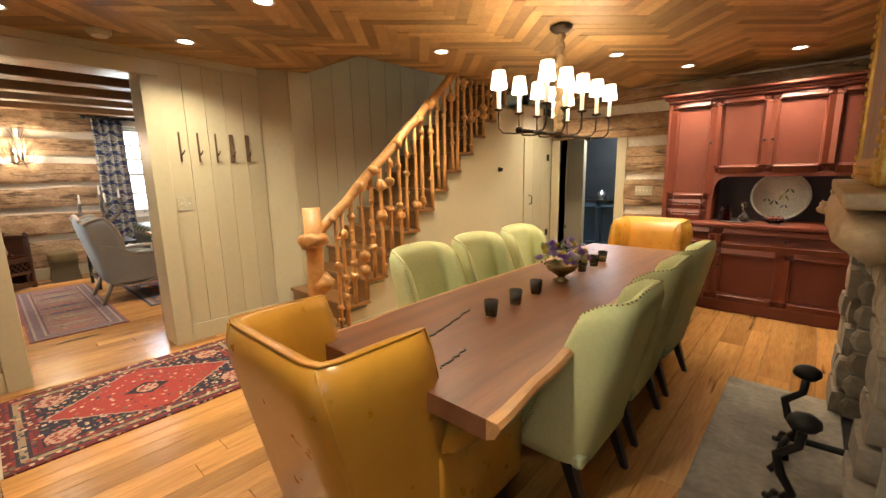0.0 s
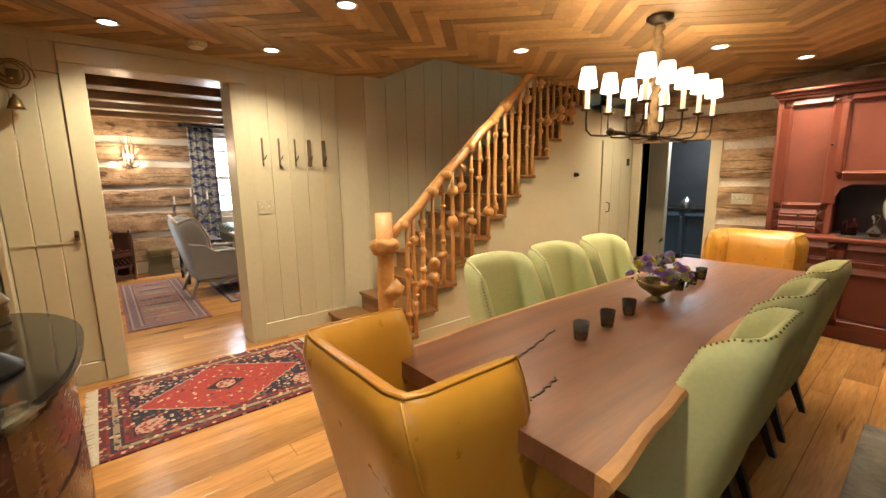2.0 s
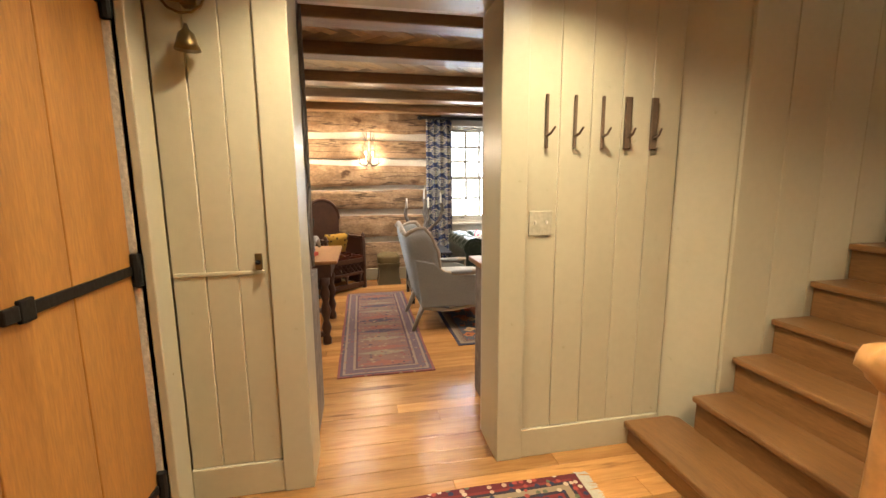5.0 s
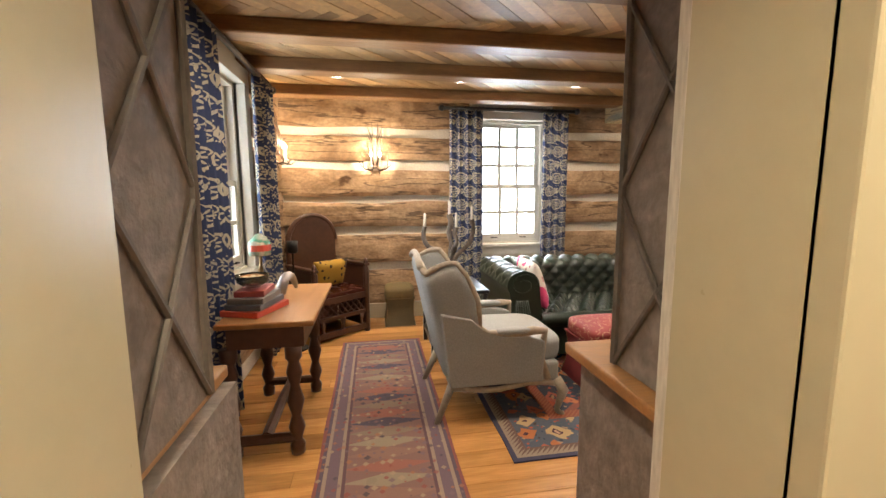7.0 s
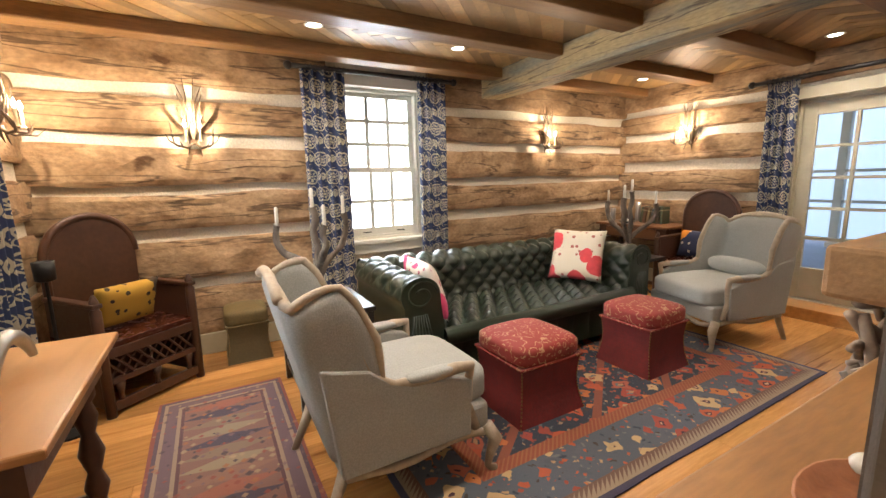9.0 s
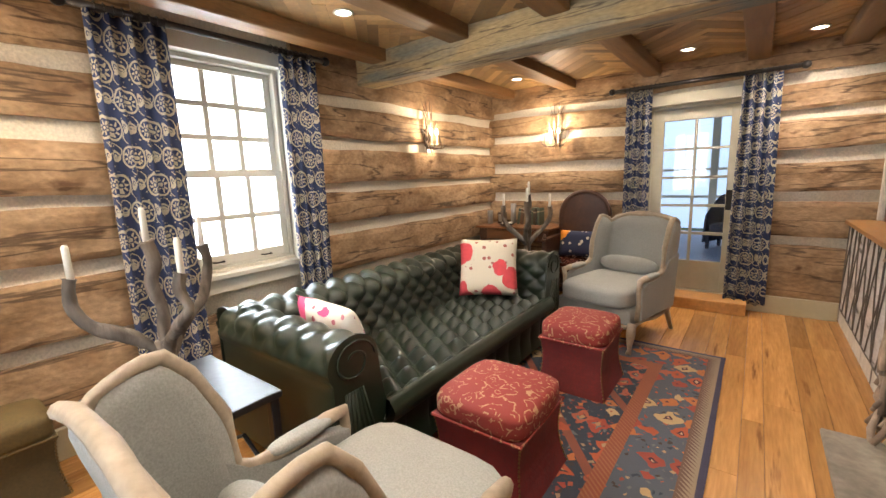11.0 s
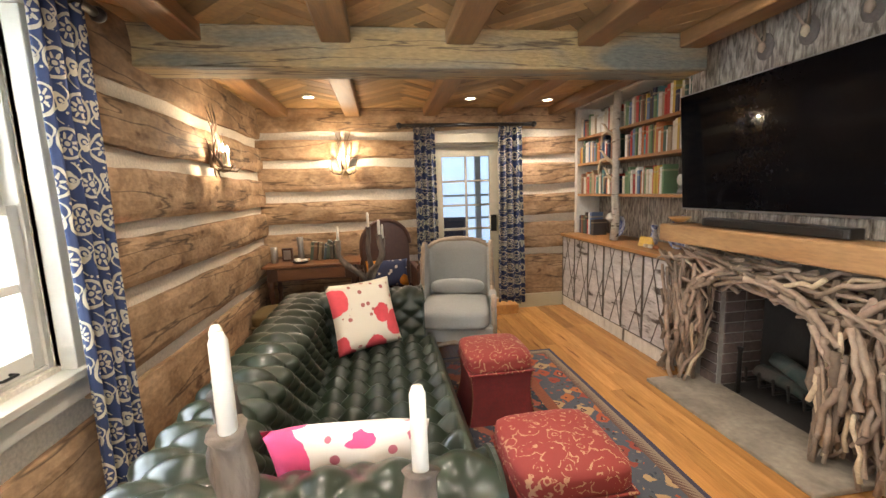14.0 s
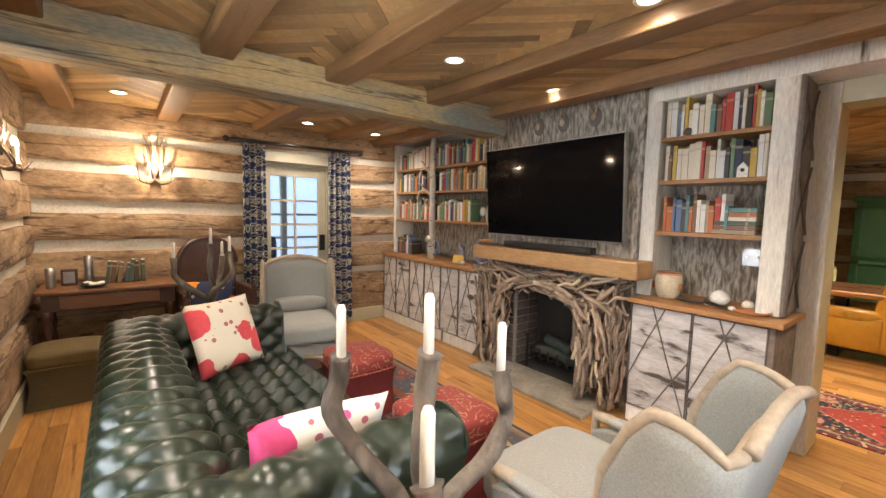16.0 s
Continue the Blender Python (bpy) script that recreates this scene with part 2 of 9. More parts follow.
def soft_block(bm, x0, x1, y0, y1, z0, z1, power=4.0, n=12, crown=0.0):
    """A stuffed block: a rounded box with full sides and a domed top."""
    before = set(bm.verts)
    res = bmesh.ops.create_cube(bm, size=2)
    bmesh.ops.subdivide_edges(bm, edges=list({e for v in res["verts"] for e in v.link_edges}), cuts=n // 2, use_grid_fill=True)
    cx, cy, cz = (x0 + x1) / 2, (y0 + y1) / 2, (z0 + z1) / 2
    seen = [v for v in bm.verts if v not in before]
    for v in seen:
        p = v.co.copy()
        m = (abs(p.x) ** power + abs(p.y) ** power + abs(p.z) ** power) ** (1 / power)
        q = p / m
        dome = crown * (1 - q.x ** 2) * (1 - q.y ** 2) if q.z > 0 else 0
        v.co = Vector((cx + q.x * (x1 - x0) / 2, cy + q.y * (y1 - y0) / 2, cz + q.z * (z1 - z0) / 2 + dome))
    return bm


# ---- large structure ----
def structure(name, bm, mat, label="", category="wall"):
    return tagged(part(name, bm, mat), label, category, kind="structure")


def hewn(length, height, depth, seed, axis):
    """A hewn log face with a wandering outline, lying along an axis from 0 to length."""
    bm = bmesh.new()
    n = max(3, int(length / 0.13))
    section = [(0, -0.5), (0.75, -0.5), (1.0, -0.36), (1.04, -0.1), (1.04, 0.15), (1.0, 0.36), (0.75, 0.5), (0, 0.5)]
    rings = []
    for i in range(n + 1):
        s = length * i / n
        ring = []
        for k, (d, h) in enumerate(section):
            w = noise.noise(Vector((s * 1.6, seed * 3.1, 5 if h > 0 else 9)))
            f = noise.noise(Vector((s * 4.3, seed * 1.7, h * 6)))
            dd = depth * d + (0.012 * f if d > 0.5 else 0)
            hh = height * h + (0.022 * w + 0.008 * f) * (1 if abs(h) > 0.3 else 0)
            ring.append(bm.verts.new((s, dd, hh) if axis == "x" else (dd, s, hh)))
        rings.append(ring)
    for a, b in zip(rings, rings[1:]):
        for k in range(len(section) - 1):
            bm.faces.new((a[k], a[k + 1], b[k + 1], b[k]))
    bm.faces.new(rings[0])
    bm.faces.new(rings[-1])
    return bm


LOG_ROWS_WEST = [(0.17, 0.55), (0.64, 0.95), (1.05, 1.31), (1.39, 1.67), (1.77, 2.02), (2.12, 2.46)]
LOG_ROWS_NORTH = [(0.17, 0.66), (0.75, 1.07), (1.17, 1.42), (1.54, 1.79), (1.89, 2.10), (2.20, 2.46)]
LOG_ROWS = [(0.17, 0.44), (0.54, 0.86), (0.97, 1.28), (1.38, 1.70), (1.82, 2.09), (2.21, 2.50)]


def log_course(wall, axis, face, inward, spans, z0, z1, seed):
    """One course of logs on a wall; face: the wall's plane; inward: +1 or -1."""
    for i, (a, b) in enumerate(spans):
        bm = hewn(b - a, z1 - z0, 0.05 * inward, seed + i * 5.7, axis)
        ob = part("log", bm, M_LOGX if axis == "x" else M_LOGY, wall)
        ob.location = (a, face, (z0 + z1) / 2) if axis == "x" else (face, a, (z0 + z1) / 2)


def wall_with_holes(name, axis, p0, p1, a0, a1, z1, holes, mat, label):
    """A wall along an axis from a0 to a1, of thickness p0..p1, with rectangular holes (a, b, low, high)."""
    bm = bmesh.new()

    def put(a, b, lo, hi):
        if b - a > 0.001 and hi - lo > 0.001:
            if axis == "x":
                box(bm, a, b, p0, p1, lo, hi)
            else:
                box(bm, p0, p1, a, b, lo, hi)
    at = a0
    for a, b, lo, hi in sorted(holes):
        put(at, a, 0, z1)
        put(a, b, 0, lo)
        put(a, b, hi, z1)
        at = b
    put(at, a1, 0, z1)
    return structure(name, bm, mat, label)


def split(a0, a1, holes, z0, z1):
    """The stretches of a course that no hole cuts."""
    spans, at = [], a0
    for a, b, lo, hi in sorted(holes):
        if hi > z0 + 0.05 and lo < z1 - 0.05:
            spans.append((at, a))
            at = b
    spans.append((at, a1))
    return [s for s in spans if s[1] - s[0] > 0.05]


WX, NY, SY = -8.26, 5.51, -0.59
H_TOP = 2.55
win_w = [(1.60, 2.40, 0.84, 2.23)]
win_s = [(-7.03, -6.23, 0.84, 2.23)]
door_n = [(-6.32, -5.47, 0.12, 2.04)]
wall_west = wall_with_holes("wall_west", "y", WX - 0.3, WX, SY - 0.3, NY + 0.3, H_TOP, win_w, M_CHINK, "hewn log wall with pale chinking")
wall_north = wall_with_holes("wall_north", "x", NY, NY + 0.3, WX, -4.0, H_TOP, door_n, M_CHINK, "hewn log wall with pale chinking round a glazed door")
wall_south = wall_with_holes("wall_south", "x", SY - 0.3, SY, WX, -4.25, H_TOP, win_s, M_CHINK, "hewn log wall with pale chinking and a window")
for i, (z0, z1) in enumerate(LOG_ROWS_WEST):
    log_course(wall_west, "y", WX, 1, split(SY, NY, [(1.50, 2.50, 0.70, 2.31)], z0, z1), z0, z1, 3 + i)
for i, (z0, z1) in enumerate(LOG_ROWS_NORTH):
    log_course(wall_north, "x", NY, -1, split(WX, -4.4, [(-6.43, -5.36, 0, 2.15)], z0, z1), z0, z1, 31 + i)
    log_course(wall_south, "x", SY, 1, split(WX, -4.6, [(-7.13, -6.13, 0.70, 2.31)], z0, z1), z0, z1, 57 + i)
structure("baseboard_west", boxm(WX, WX + 0.065, SY, NY, 0, 0.17, bevel=0.006), M_CREAM, "cream painted baseboard", "baseboard")
structure("baseboard_north_1", boxm(WX + 0.065, -6.43, NY - 0.065, NY, 0, 0.17, bevel=0.006), M_CREAM, "cream painted baseboard", "baseboard")
structure("baseboard_north_2", boxm(-5.36, -4.7, NY - 0.065, NY, 0, 0.17, bevel=0.006), M_CREAM, "cream painted baseboard", "baseboard")

# the wall between the rooms, the dining side panelled
DX = -3.95
OP = (0.06, 0.94)
wall_between = wall_with_holes("wall_between", "y", -4.2, DX - 0.02, SY - 0.3, 6.0, 2.6, [(OP[0], OP[1], -0.1, 2.2)], M_CREAM, "cream panelled wall with a cased opening")


def boards(wall, axis, face, inward, a0, a1, z0, z1, width, skip=()):
    """Vertical painted boards with open joints on a wall."""
    n = max(1, round((a1 - a0) / width))
    w = (a1 - a0) / n
    for i in range(n):
        a, b = a0 + i * w + 0.0006, a0 + (i + 1) * w - 0.0006
        f0, f1 = sorted((face, face + inward * 0.02))
        bm = boxm(a, b, f0, f1, z0, z1, bevel=0.004, seg=1) if axis == "x" else boxm(f0, f1, a, b, z0, z1, bevel=0.004, seg=1)
        part("board", bm, M_CREAM, wall)


boards(wall_between, "y", DX - 0.02, 1, -0.45, -0.07, 0.15, 2.4, 0.13)
boards(wall_between, "y", DX - 0.02, 1, 1.07, 1.86, 0.15, 2.4, 0.16)
structure("baseboard_hall", boxm(DX - 0.02, DX + 0.012, 1.07, 1.86, 0, 0.15, bevel=0.004), M_CREAM, "cream painted baseboard", "baseboard")
structure("baseboard_hall_2", boxm(DX - 0.02, DX + 0.012, -0.45, -0.07, 0, 0.15, bevel=0.004), M_CREAM, "cream painted baseboard", "baseboard")
trim = thing("trim_opening", "cream painted casing round the opening", "trim", kind="structure")
part("jamb", boxm(DX - 0.03, DX + 0.02, OP[0] - 0.13, OP[0], 0, 2.20, bevel=0.005), M_CREAM, trim)
part("jamb", boxm(DX - 0.03, DX + 0.02, OP[1], OP[1] + 0.13, 0, 2.20, bevel=0.005), M_CREAM, trim)
part("head", boxm(DX - 0.03, DX + 0.022, OP[0] - 0.13, OP[1] + 0.13, 2.202, 2.32, bevel=0.005), M_CREAM, trim)
structure("wall_cornice", boxm(DX - 0.02, DX + 0.015, -0.45, 1.86, 2.325, 2.39, bevel=0.004), M_CREAM, "cream board under the ceiling", "trim")

# the wall beside the stairs
SXW, SXE = -3.80, -2.87
wall_stair = structure("wall_stair", prism(bmesh.new(), [(DX - 0.02, 1.86), (SXW - 0.02, 2.08), (SXW - 0.02, 6.6), (-4.16, 6.6), (-4.16, 1.86)], 0, 5.0), M_CREAM, "cream panelled wall beside the stairs")
boards(wall_stair, "y", SXW - 0.02, 1, 2.085, 5.9, 0.02, 4.9, 0.24)

# south wall of the dining room, with the plank door
DS = -0.48
door_s = [(-3.81, -2.83, 0, 2.26), (-0.6, 0.4, 0.8, 2.1)]
wall_entry = wall_with_holes("wall_entry", "x", DS - 0.25, DS, -4.2, 1.6, 2.6, door_s, M_CHINK, "log and plaster wall round the entry door")
for i, (z0, z1) in enumerate(LOG_ROWS):
    log_course(wall_entry, "x", DS - 0.03, 1, split(-2.69, 1.3, [(-0.72, 0.52, 0.66, 2.2)], z0, z1), z0, z1, 80 + i)
# north end of the dining room
DN = 5.55
wall_kitchen = wall_with_holes("wall_kitchen", "x", DN, DN + 0.2, SXE + 0.0, 1.6, 2.6, [(-2.75, -1.96, -0.1, 1.87)], M_CHINK, "log wall with a cased kitchen doorway")
for i, (z0, z1) in enumerate(LOG_ROWS):
    log_course(wall_kitchen, "x", DN, -1, [(-1.84, 1.3)] if z1 < 2 else [(SXE + 0.02, 1.3)], z0, z1 if z1 < 2.3 else 2.36, 101 + i)
wall_chimney = structure("wall_east", boxm(1.3, 1.5, DS - 0.25, 6.0, 0, 2.6), M_CHINK, "log wall with pale chinking")
for i, (z0, z1) in enumerate(LOG_ROWS):
    log_course(wall_chimney, "y", 1.3, -1, [(DS, 5.5)], z0, z1 if z1 < 2.3 else 2.36, 131 + i)

# stairs
RISE, RUN = 0.187, 0.215


def tread_z(k):
    return 0.135 + RISE * (k - 1)


def tread_y(k):
    return 1.955 + RUN * (k - 2)


staircase = thing("staircase", "oak staircase with cream skirt and knobbly log balustrade", "staircase", kind="structure")
for k in range(1, 15):
    z, y = tread_z(k), tread_y(k)
    y0 = 1.68 if k == 1 else y
    x0 = DX + 0.01 if k == 1 else SXW + 0.004
    part("tread", boxm(x0, SXE + 0.03, y0 - 0.03, y + RUN + 0.01, z - 0.032, z, bevel=0.008), M_TREAD, staircase)
    part("riser", boxm(x0, SXE, y0, y0 + 0.02, z - RISE + (0.052 if k == 1 else 0), z - 0.033), M_TREAD, staircase)
side = [(1.712, 0)] + [p for k in range(1, 13) for p in ((tread_y(k) + 0.012 if k > 1 else 1.712, tread_z(k) - 0.036), (tread_y(k) + RUN + 0.012, tread_z(k) - 0.036))] + [(DN, tread_z(12) - 0.034), (DN, 0)]
skirt = structure("wall_under_stairs", prism(bmesh.new(), side, SXE - 0.06, SXE - 0.012, axis="x"), M_CREAM, "cream panelled wall under the stairs")
structure("baseboard_stairs", boxm(SXE - 0.012, SXE + 0.006, 1.75, 5.5, 0, 0.15, bevel=0.004), M_CREAM, "cream painted baseboard", "baseboard")

# floors
rnd = random.Random(4)


def plank_floor(name, x0, x1, y0, y1, label):
    base = structure(name, boxm(x0, x1, y0, y1, -0.12, -0.012), M_TREAD, label, "floor")
    meshes = {}
    x = x0
    while x < x1 - 0.02:
        w = min(rnd.choice((0.10, 0.125, 0.15, 0.175)), x1 - x)
        y = y0 - rnd.uniform(0, 1.5)
        while y < y1:
            ln = rnd.choice((1.5, 2.0, 2.5, 3.0))
            a, b = max(y, y0), min(y + ln, y1)
            if b - a > 0.02:
                key = (round(w, 3), round(b - a, 2))
                if key not in meshes:
                    bm = boxm(0.001, w - 0.001, 0.001, b - a - 0.001, -0.011, 0, bevel=0.0015, seg=1)
                    me = bpy.data.meshes.new("plank")
                    bm.to_mesh(me)
                    bm.free()
                    me.materials.append(M_FLOOR)
                    meshes[key] = me
                ob = new("plank", meshes[key])
                ob.parent, ob.location = base, (x, a, 0)
            y += ln
        x += w
    return base


def herringbone(name, rects, z, label, length=0.62, width=0.0775):
    """Boards laid in a zigzag at half a right angle, cut at the walls."""
    verts, faces = [], []
    n = round(length / width)
    c = math.cos(math.pi / 4)
    for m in range(-14, 15):
        for k in range(-130, 131):
            for u0, v0, du, dv in ((k * width + 2 * length * m, k * width, length, width), (k * width + length + 2 * length * m, k * width + width - length, width, length)):
                quad = [(u0, v0), (u0 + du, v0), (u0 + du, v0 + dv), (u0, v0 + dv)]
                q0 = [(c * (u - v) - 4, c * (u + v) + 2.5) for u, v in quad]
                mx, my = sum(p[0] for p in q0) / 4, sum(p[1] for p in q0) / 4
                for x0, x1, y0, y1 in rects:
                    if not (x0 - 0.5 < mx < x1 + 0.5 and y0 - 0.5 < my < y1 + 0.5):
                        continue
                    q = [(mx + (px - mx) * 0.992, my + (py - my) * 0.992) for px, py in q0]
                    for ax, lim, sg in ((0, x0, 1), (0, x1, -1), (1, y0, 1), (1, y1, -1)):
                        out = []
                        for i, p in enumerate(q):
                            r = q[i - 1]
                            dp, dr = sg * (p[ax] - lim), sg * (r[ax] - lim)
                            if (dp >= 0) != (dr >= 0):
                                s = dr / (dr - dp)
                                out.append((r[0] + s * (p[0] - r[0]), r[1] + s * (p[1] - r[1])))
                            if dp >= 0:
                                out.append(p)
                        q = out
                        if len(q) < 3:
                            break
                    if len(q) < 3:
                        continue
                    i0 = len(verts)
                    drop = 0.004 * ((k * 7 + m * 3 + (du > dv) * 5) % 5) / 4
                    verts += [(px, py, z - drop) for px, py in q] + [(px, py, z + 0.012) for px, py in q]
                    nq = len(q)
                    faces.append(list(range(i0, i0 + nq))[::-1])
                    faces += [[i0 + i, i0 + (i + 1) % nq, i0 + nq + (i + 1) % nq, i0 + nq + i] for i in range(nq)]
    me = bpy.data.meshes.new(name)
    me.from_pydata(verts, [], faces)
    me.materials.append(M_CEIL)
    return tagged(new(name, me), label, "ceiling", kind="structure")


herringbone("ceiling_dining", [(-2.95, 1.3, DS, DN), (DX - 0.02, -2.95, DS, 2.27)], CEIL_D, "herringbone ceiling of reclaimed brown boards")
herringbone("ceiling_living", [(WX, -4.2, SY, NY)], CEIL_L, "herringbone ceiling of brown boards between beams")
structure("ceiling_back", boxm(-8.8, -4.2, -1, 6.2, CEIL_L + 0.02, CEIL_L + 0.1), M_TREAD, "boarded ceiling backing", "ceiling")
bm = boxm(-2.97, 1.6, -0.9, 5.8, CEIL_D + 0.015, CEIL_D + 0.2)
box(bm, -4.2, -2.97, -0.9, 2.27, CEIL_D + 0.015, CEIL_D + 0.2)
structure("ceiling_back_2", bm, M_CREAM, "boarded ceiling backing", "ceiling")
structure("ceiling_stairwell", boxm(-4.2, -2.8, 2.2, 6.7, 4.9, 5.0), M_CREAM, "painted ceiling over the stairwell", "ceiling")
bm = boxm(-2.96, -2.86, 2.27, 6.7, CEIL_D + 0.21, 4.9)
box(bm, -4.2, -2.86, 2.18, 2.27, CEIL_D + 0.21, 4.9)
box(bm, -4.2, -2.86, 6.6, 6.7, 0, 4.9)
structure("wall_stairwell", bm, M_CREAM, "cream wall of the upper stairwell")
# unseen fill lamp, added for the bluish light in the upper stairwell
lamp("POINT", "landing_light", (-3.3, 5.2, 4.4), 25, DAY, 0.1)

# beams of the living room
beam = structure("summer_beam", boxm(WX, -4.75, 3.14, 3.40, 2.22, CEIL_L, bevel=0.012), M_BEAM, "grey-blue weathered timber beam", "beam")
for y0, y1, row in ((SY, 3.14, (-7.93, -7.13, -6.41, -5.58, -4.88)), (3.40, NY, (-7.97, -7.19, -6.31, -5.43, -4.80))):
    for x in row:
        tagged(part("joist", boxm(x - 0.085, x + 0.085, y0, y1, 2.352, CEIL_L, bevel=0.012), M_JOIST), "rough brown timber ceiling joist", "joist", "ceiling joists", "structure")


def downlight(x, y, z):
    ob = thing("recessed_light", "round white recessed ceiling light, lit", "ceiling light", (x, y, z), group="recessed ceiling lights")
    part("trim_ring", lathe(bmesh.new(), [(0.062, -0.001), (0.066, -0.006), (0.050, -0.008), (0.047, -0.002)], 24), M_WHITE, ob, smooth=True)
    part("lens", lathe(bmesh.new(), [(0.0465, -0.004), (0.001, -0.005)], 24), M_GLOW, ob)


for x, y in DINING_LIGHTS:
    downlight(x, y, CEIL_D - 0.005)
for x, y in LIVING_LIGHTS:
    downlight(x, y, CEIL_L - 0.005)


# ---- soft furnishing helpers ----
M_LEATHER = material("tan_leather", (0.52, 0.26, 0.032), 0.30, second=(0.41, 0.185, 0.022), scale=3.5, fine=14, bump=0.04, grain=0.12, rough_var=0.08, coat=0.35)
M_GREEN = material("green_velvet", (0.50, 0.52, 0.27), 0.9, second=(0.45, 0.47, 0.23), scale=5, fine=60, bump=0.02, grain=0.12)
M_GREENBACK = material("pale_green_cloth", (0.42, 0.48, 0.30), 0.85, second=(0.38, 0.43, 0.26), scale=5, fine=60, bump=0.02, grain=0.12)
M_LEG = material("black_stained_wood", (0.018, 0.015, 0.014), 0.35, fine=30, bump=0.05)
M_WALNUT = material("walnut_slab", (0.20, 0.078, 0.036), 0.36, second=(0.11, 0.040, 0.019), scale=1.6, stretch=(7, 0.55, 3), fine=14, bump=0.05, contrast=0.62)
M_SAP = material("walnut_sapwood", (0.46, 0.24, 0.09), 0.42, second=(0.34, 0.15, 0.05), scale=2.5, stretch=(4, 0.7, 3), fine=20, bump=0.08)
M_BRASS = material("aged_brass", (0.30, 0.21, 0.09), 0.35, 0.9, second=(0.16, 0.11, 0.05), scale=8, fine=60, bump=0.1)
M_PEWTER = material("pewter", (0.42, 0.41, 0.39), 0.3, 0.95, second=(0.30, 0.29, 0.28), scale=7, fine=20, bump=0.0, grain=0.15, rough_var=0.05)
M_COPPER = material("tinned_copper", (0.36, 0.25, 0.2), 0.3, 0.9, second=(0.25, 0.2, 0.18), scale=6, fine=20, bump=0.0, grain=0.15, rough_var=0.05)
M_RED = material("red_milk_paint", (0.175, 0.041, 0.020), 0.48, second=(0.13, 0.027, 0.015), scale=3, fine=50, bump=0.03, grain=0.12)
# the hutch red darkened: shade of the open recess put into the colour
M_REDRECESS = material("red_paint_recess_shade", (0.045, 0.012, 0.010), 0.5, second=(0.035, 0.010, 0.009), scale=3, fine=50, bump=0.05)
M_WAX = material("ivory_wax", (0.72, 0.64, 0.42), 0.5, second=(0.68, 0.60, 0.38), scale=4, bump=0.03)
M_MARBLE = material("black_marble", (0.012, 0.011, 0.010), 0.08, second=(0.03, 0.026, 0.022), scale=4, fine=20, bump=0.0, spots=(0.22, 0.19, 0.13), spot_scale=5.0, spot_size=0.62, rough_var=0.03)
M_STONE = material("field_stone", (0.34, 0.28, 0.20), 0.85, second=(0.22, 0.185, 0.14), scale=4, fine=30, bump=0.6, random_amount=0.3)
M_SLATE = material("hearth_slate", (0.33, 0.285, 0.22), 0.8, second=(0.19, 0.16, 0.125), scale=4, fine=30, bump=0.7, contrast=0.7)
M_CHINA = material("white_china", (0.80, 0.79, 0.72), 0.2, second=(0.68, 0.67, 0.58), scale=4, bump=0.02)
M_LEAF = material("leaf_green", (0.07, 0.13, 0.035), 0.5, second=(0.04, 0.09, 0.02), scale=20, bump=0.05)
M_BURLAP = material("rope_sleeve", (0.42, 0.30, 0.17), 0.9, second=(0.3, 0.2, 0.1), scale=30, fine=120, bump=0.4)


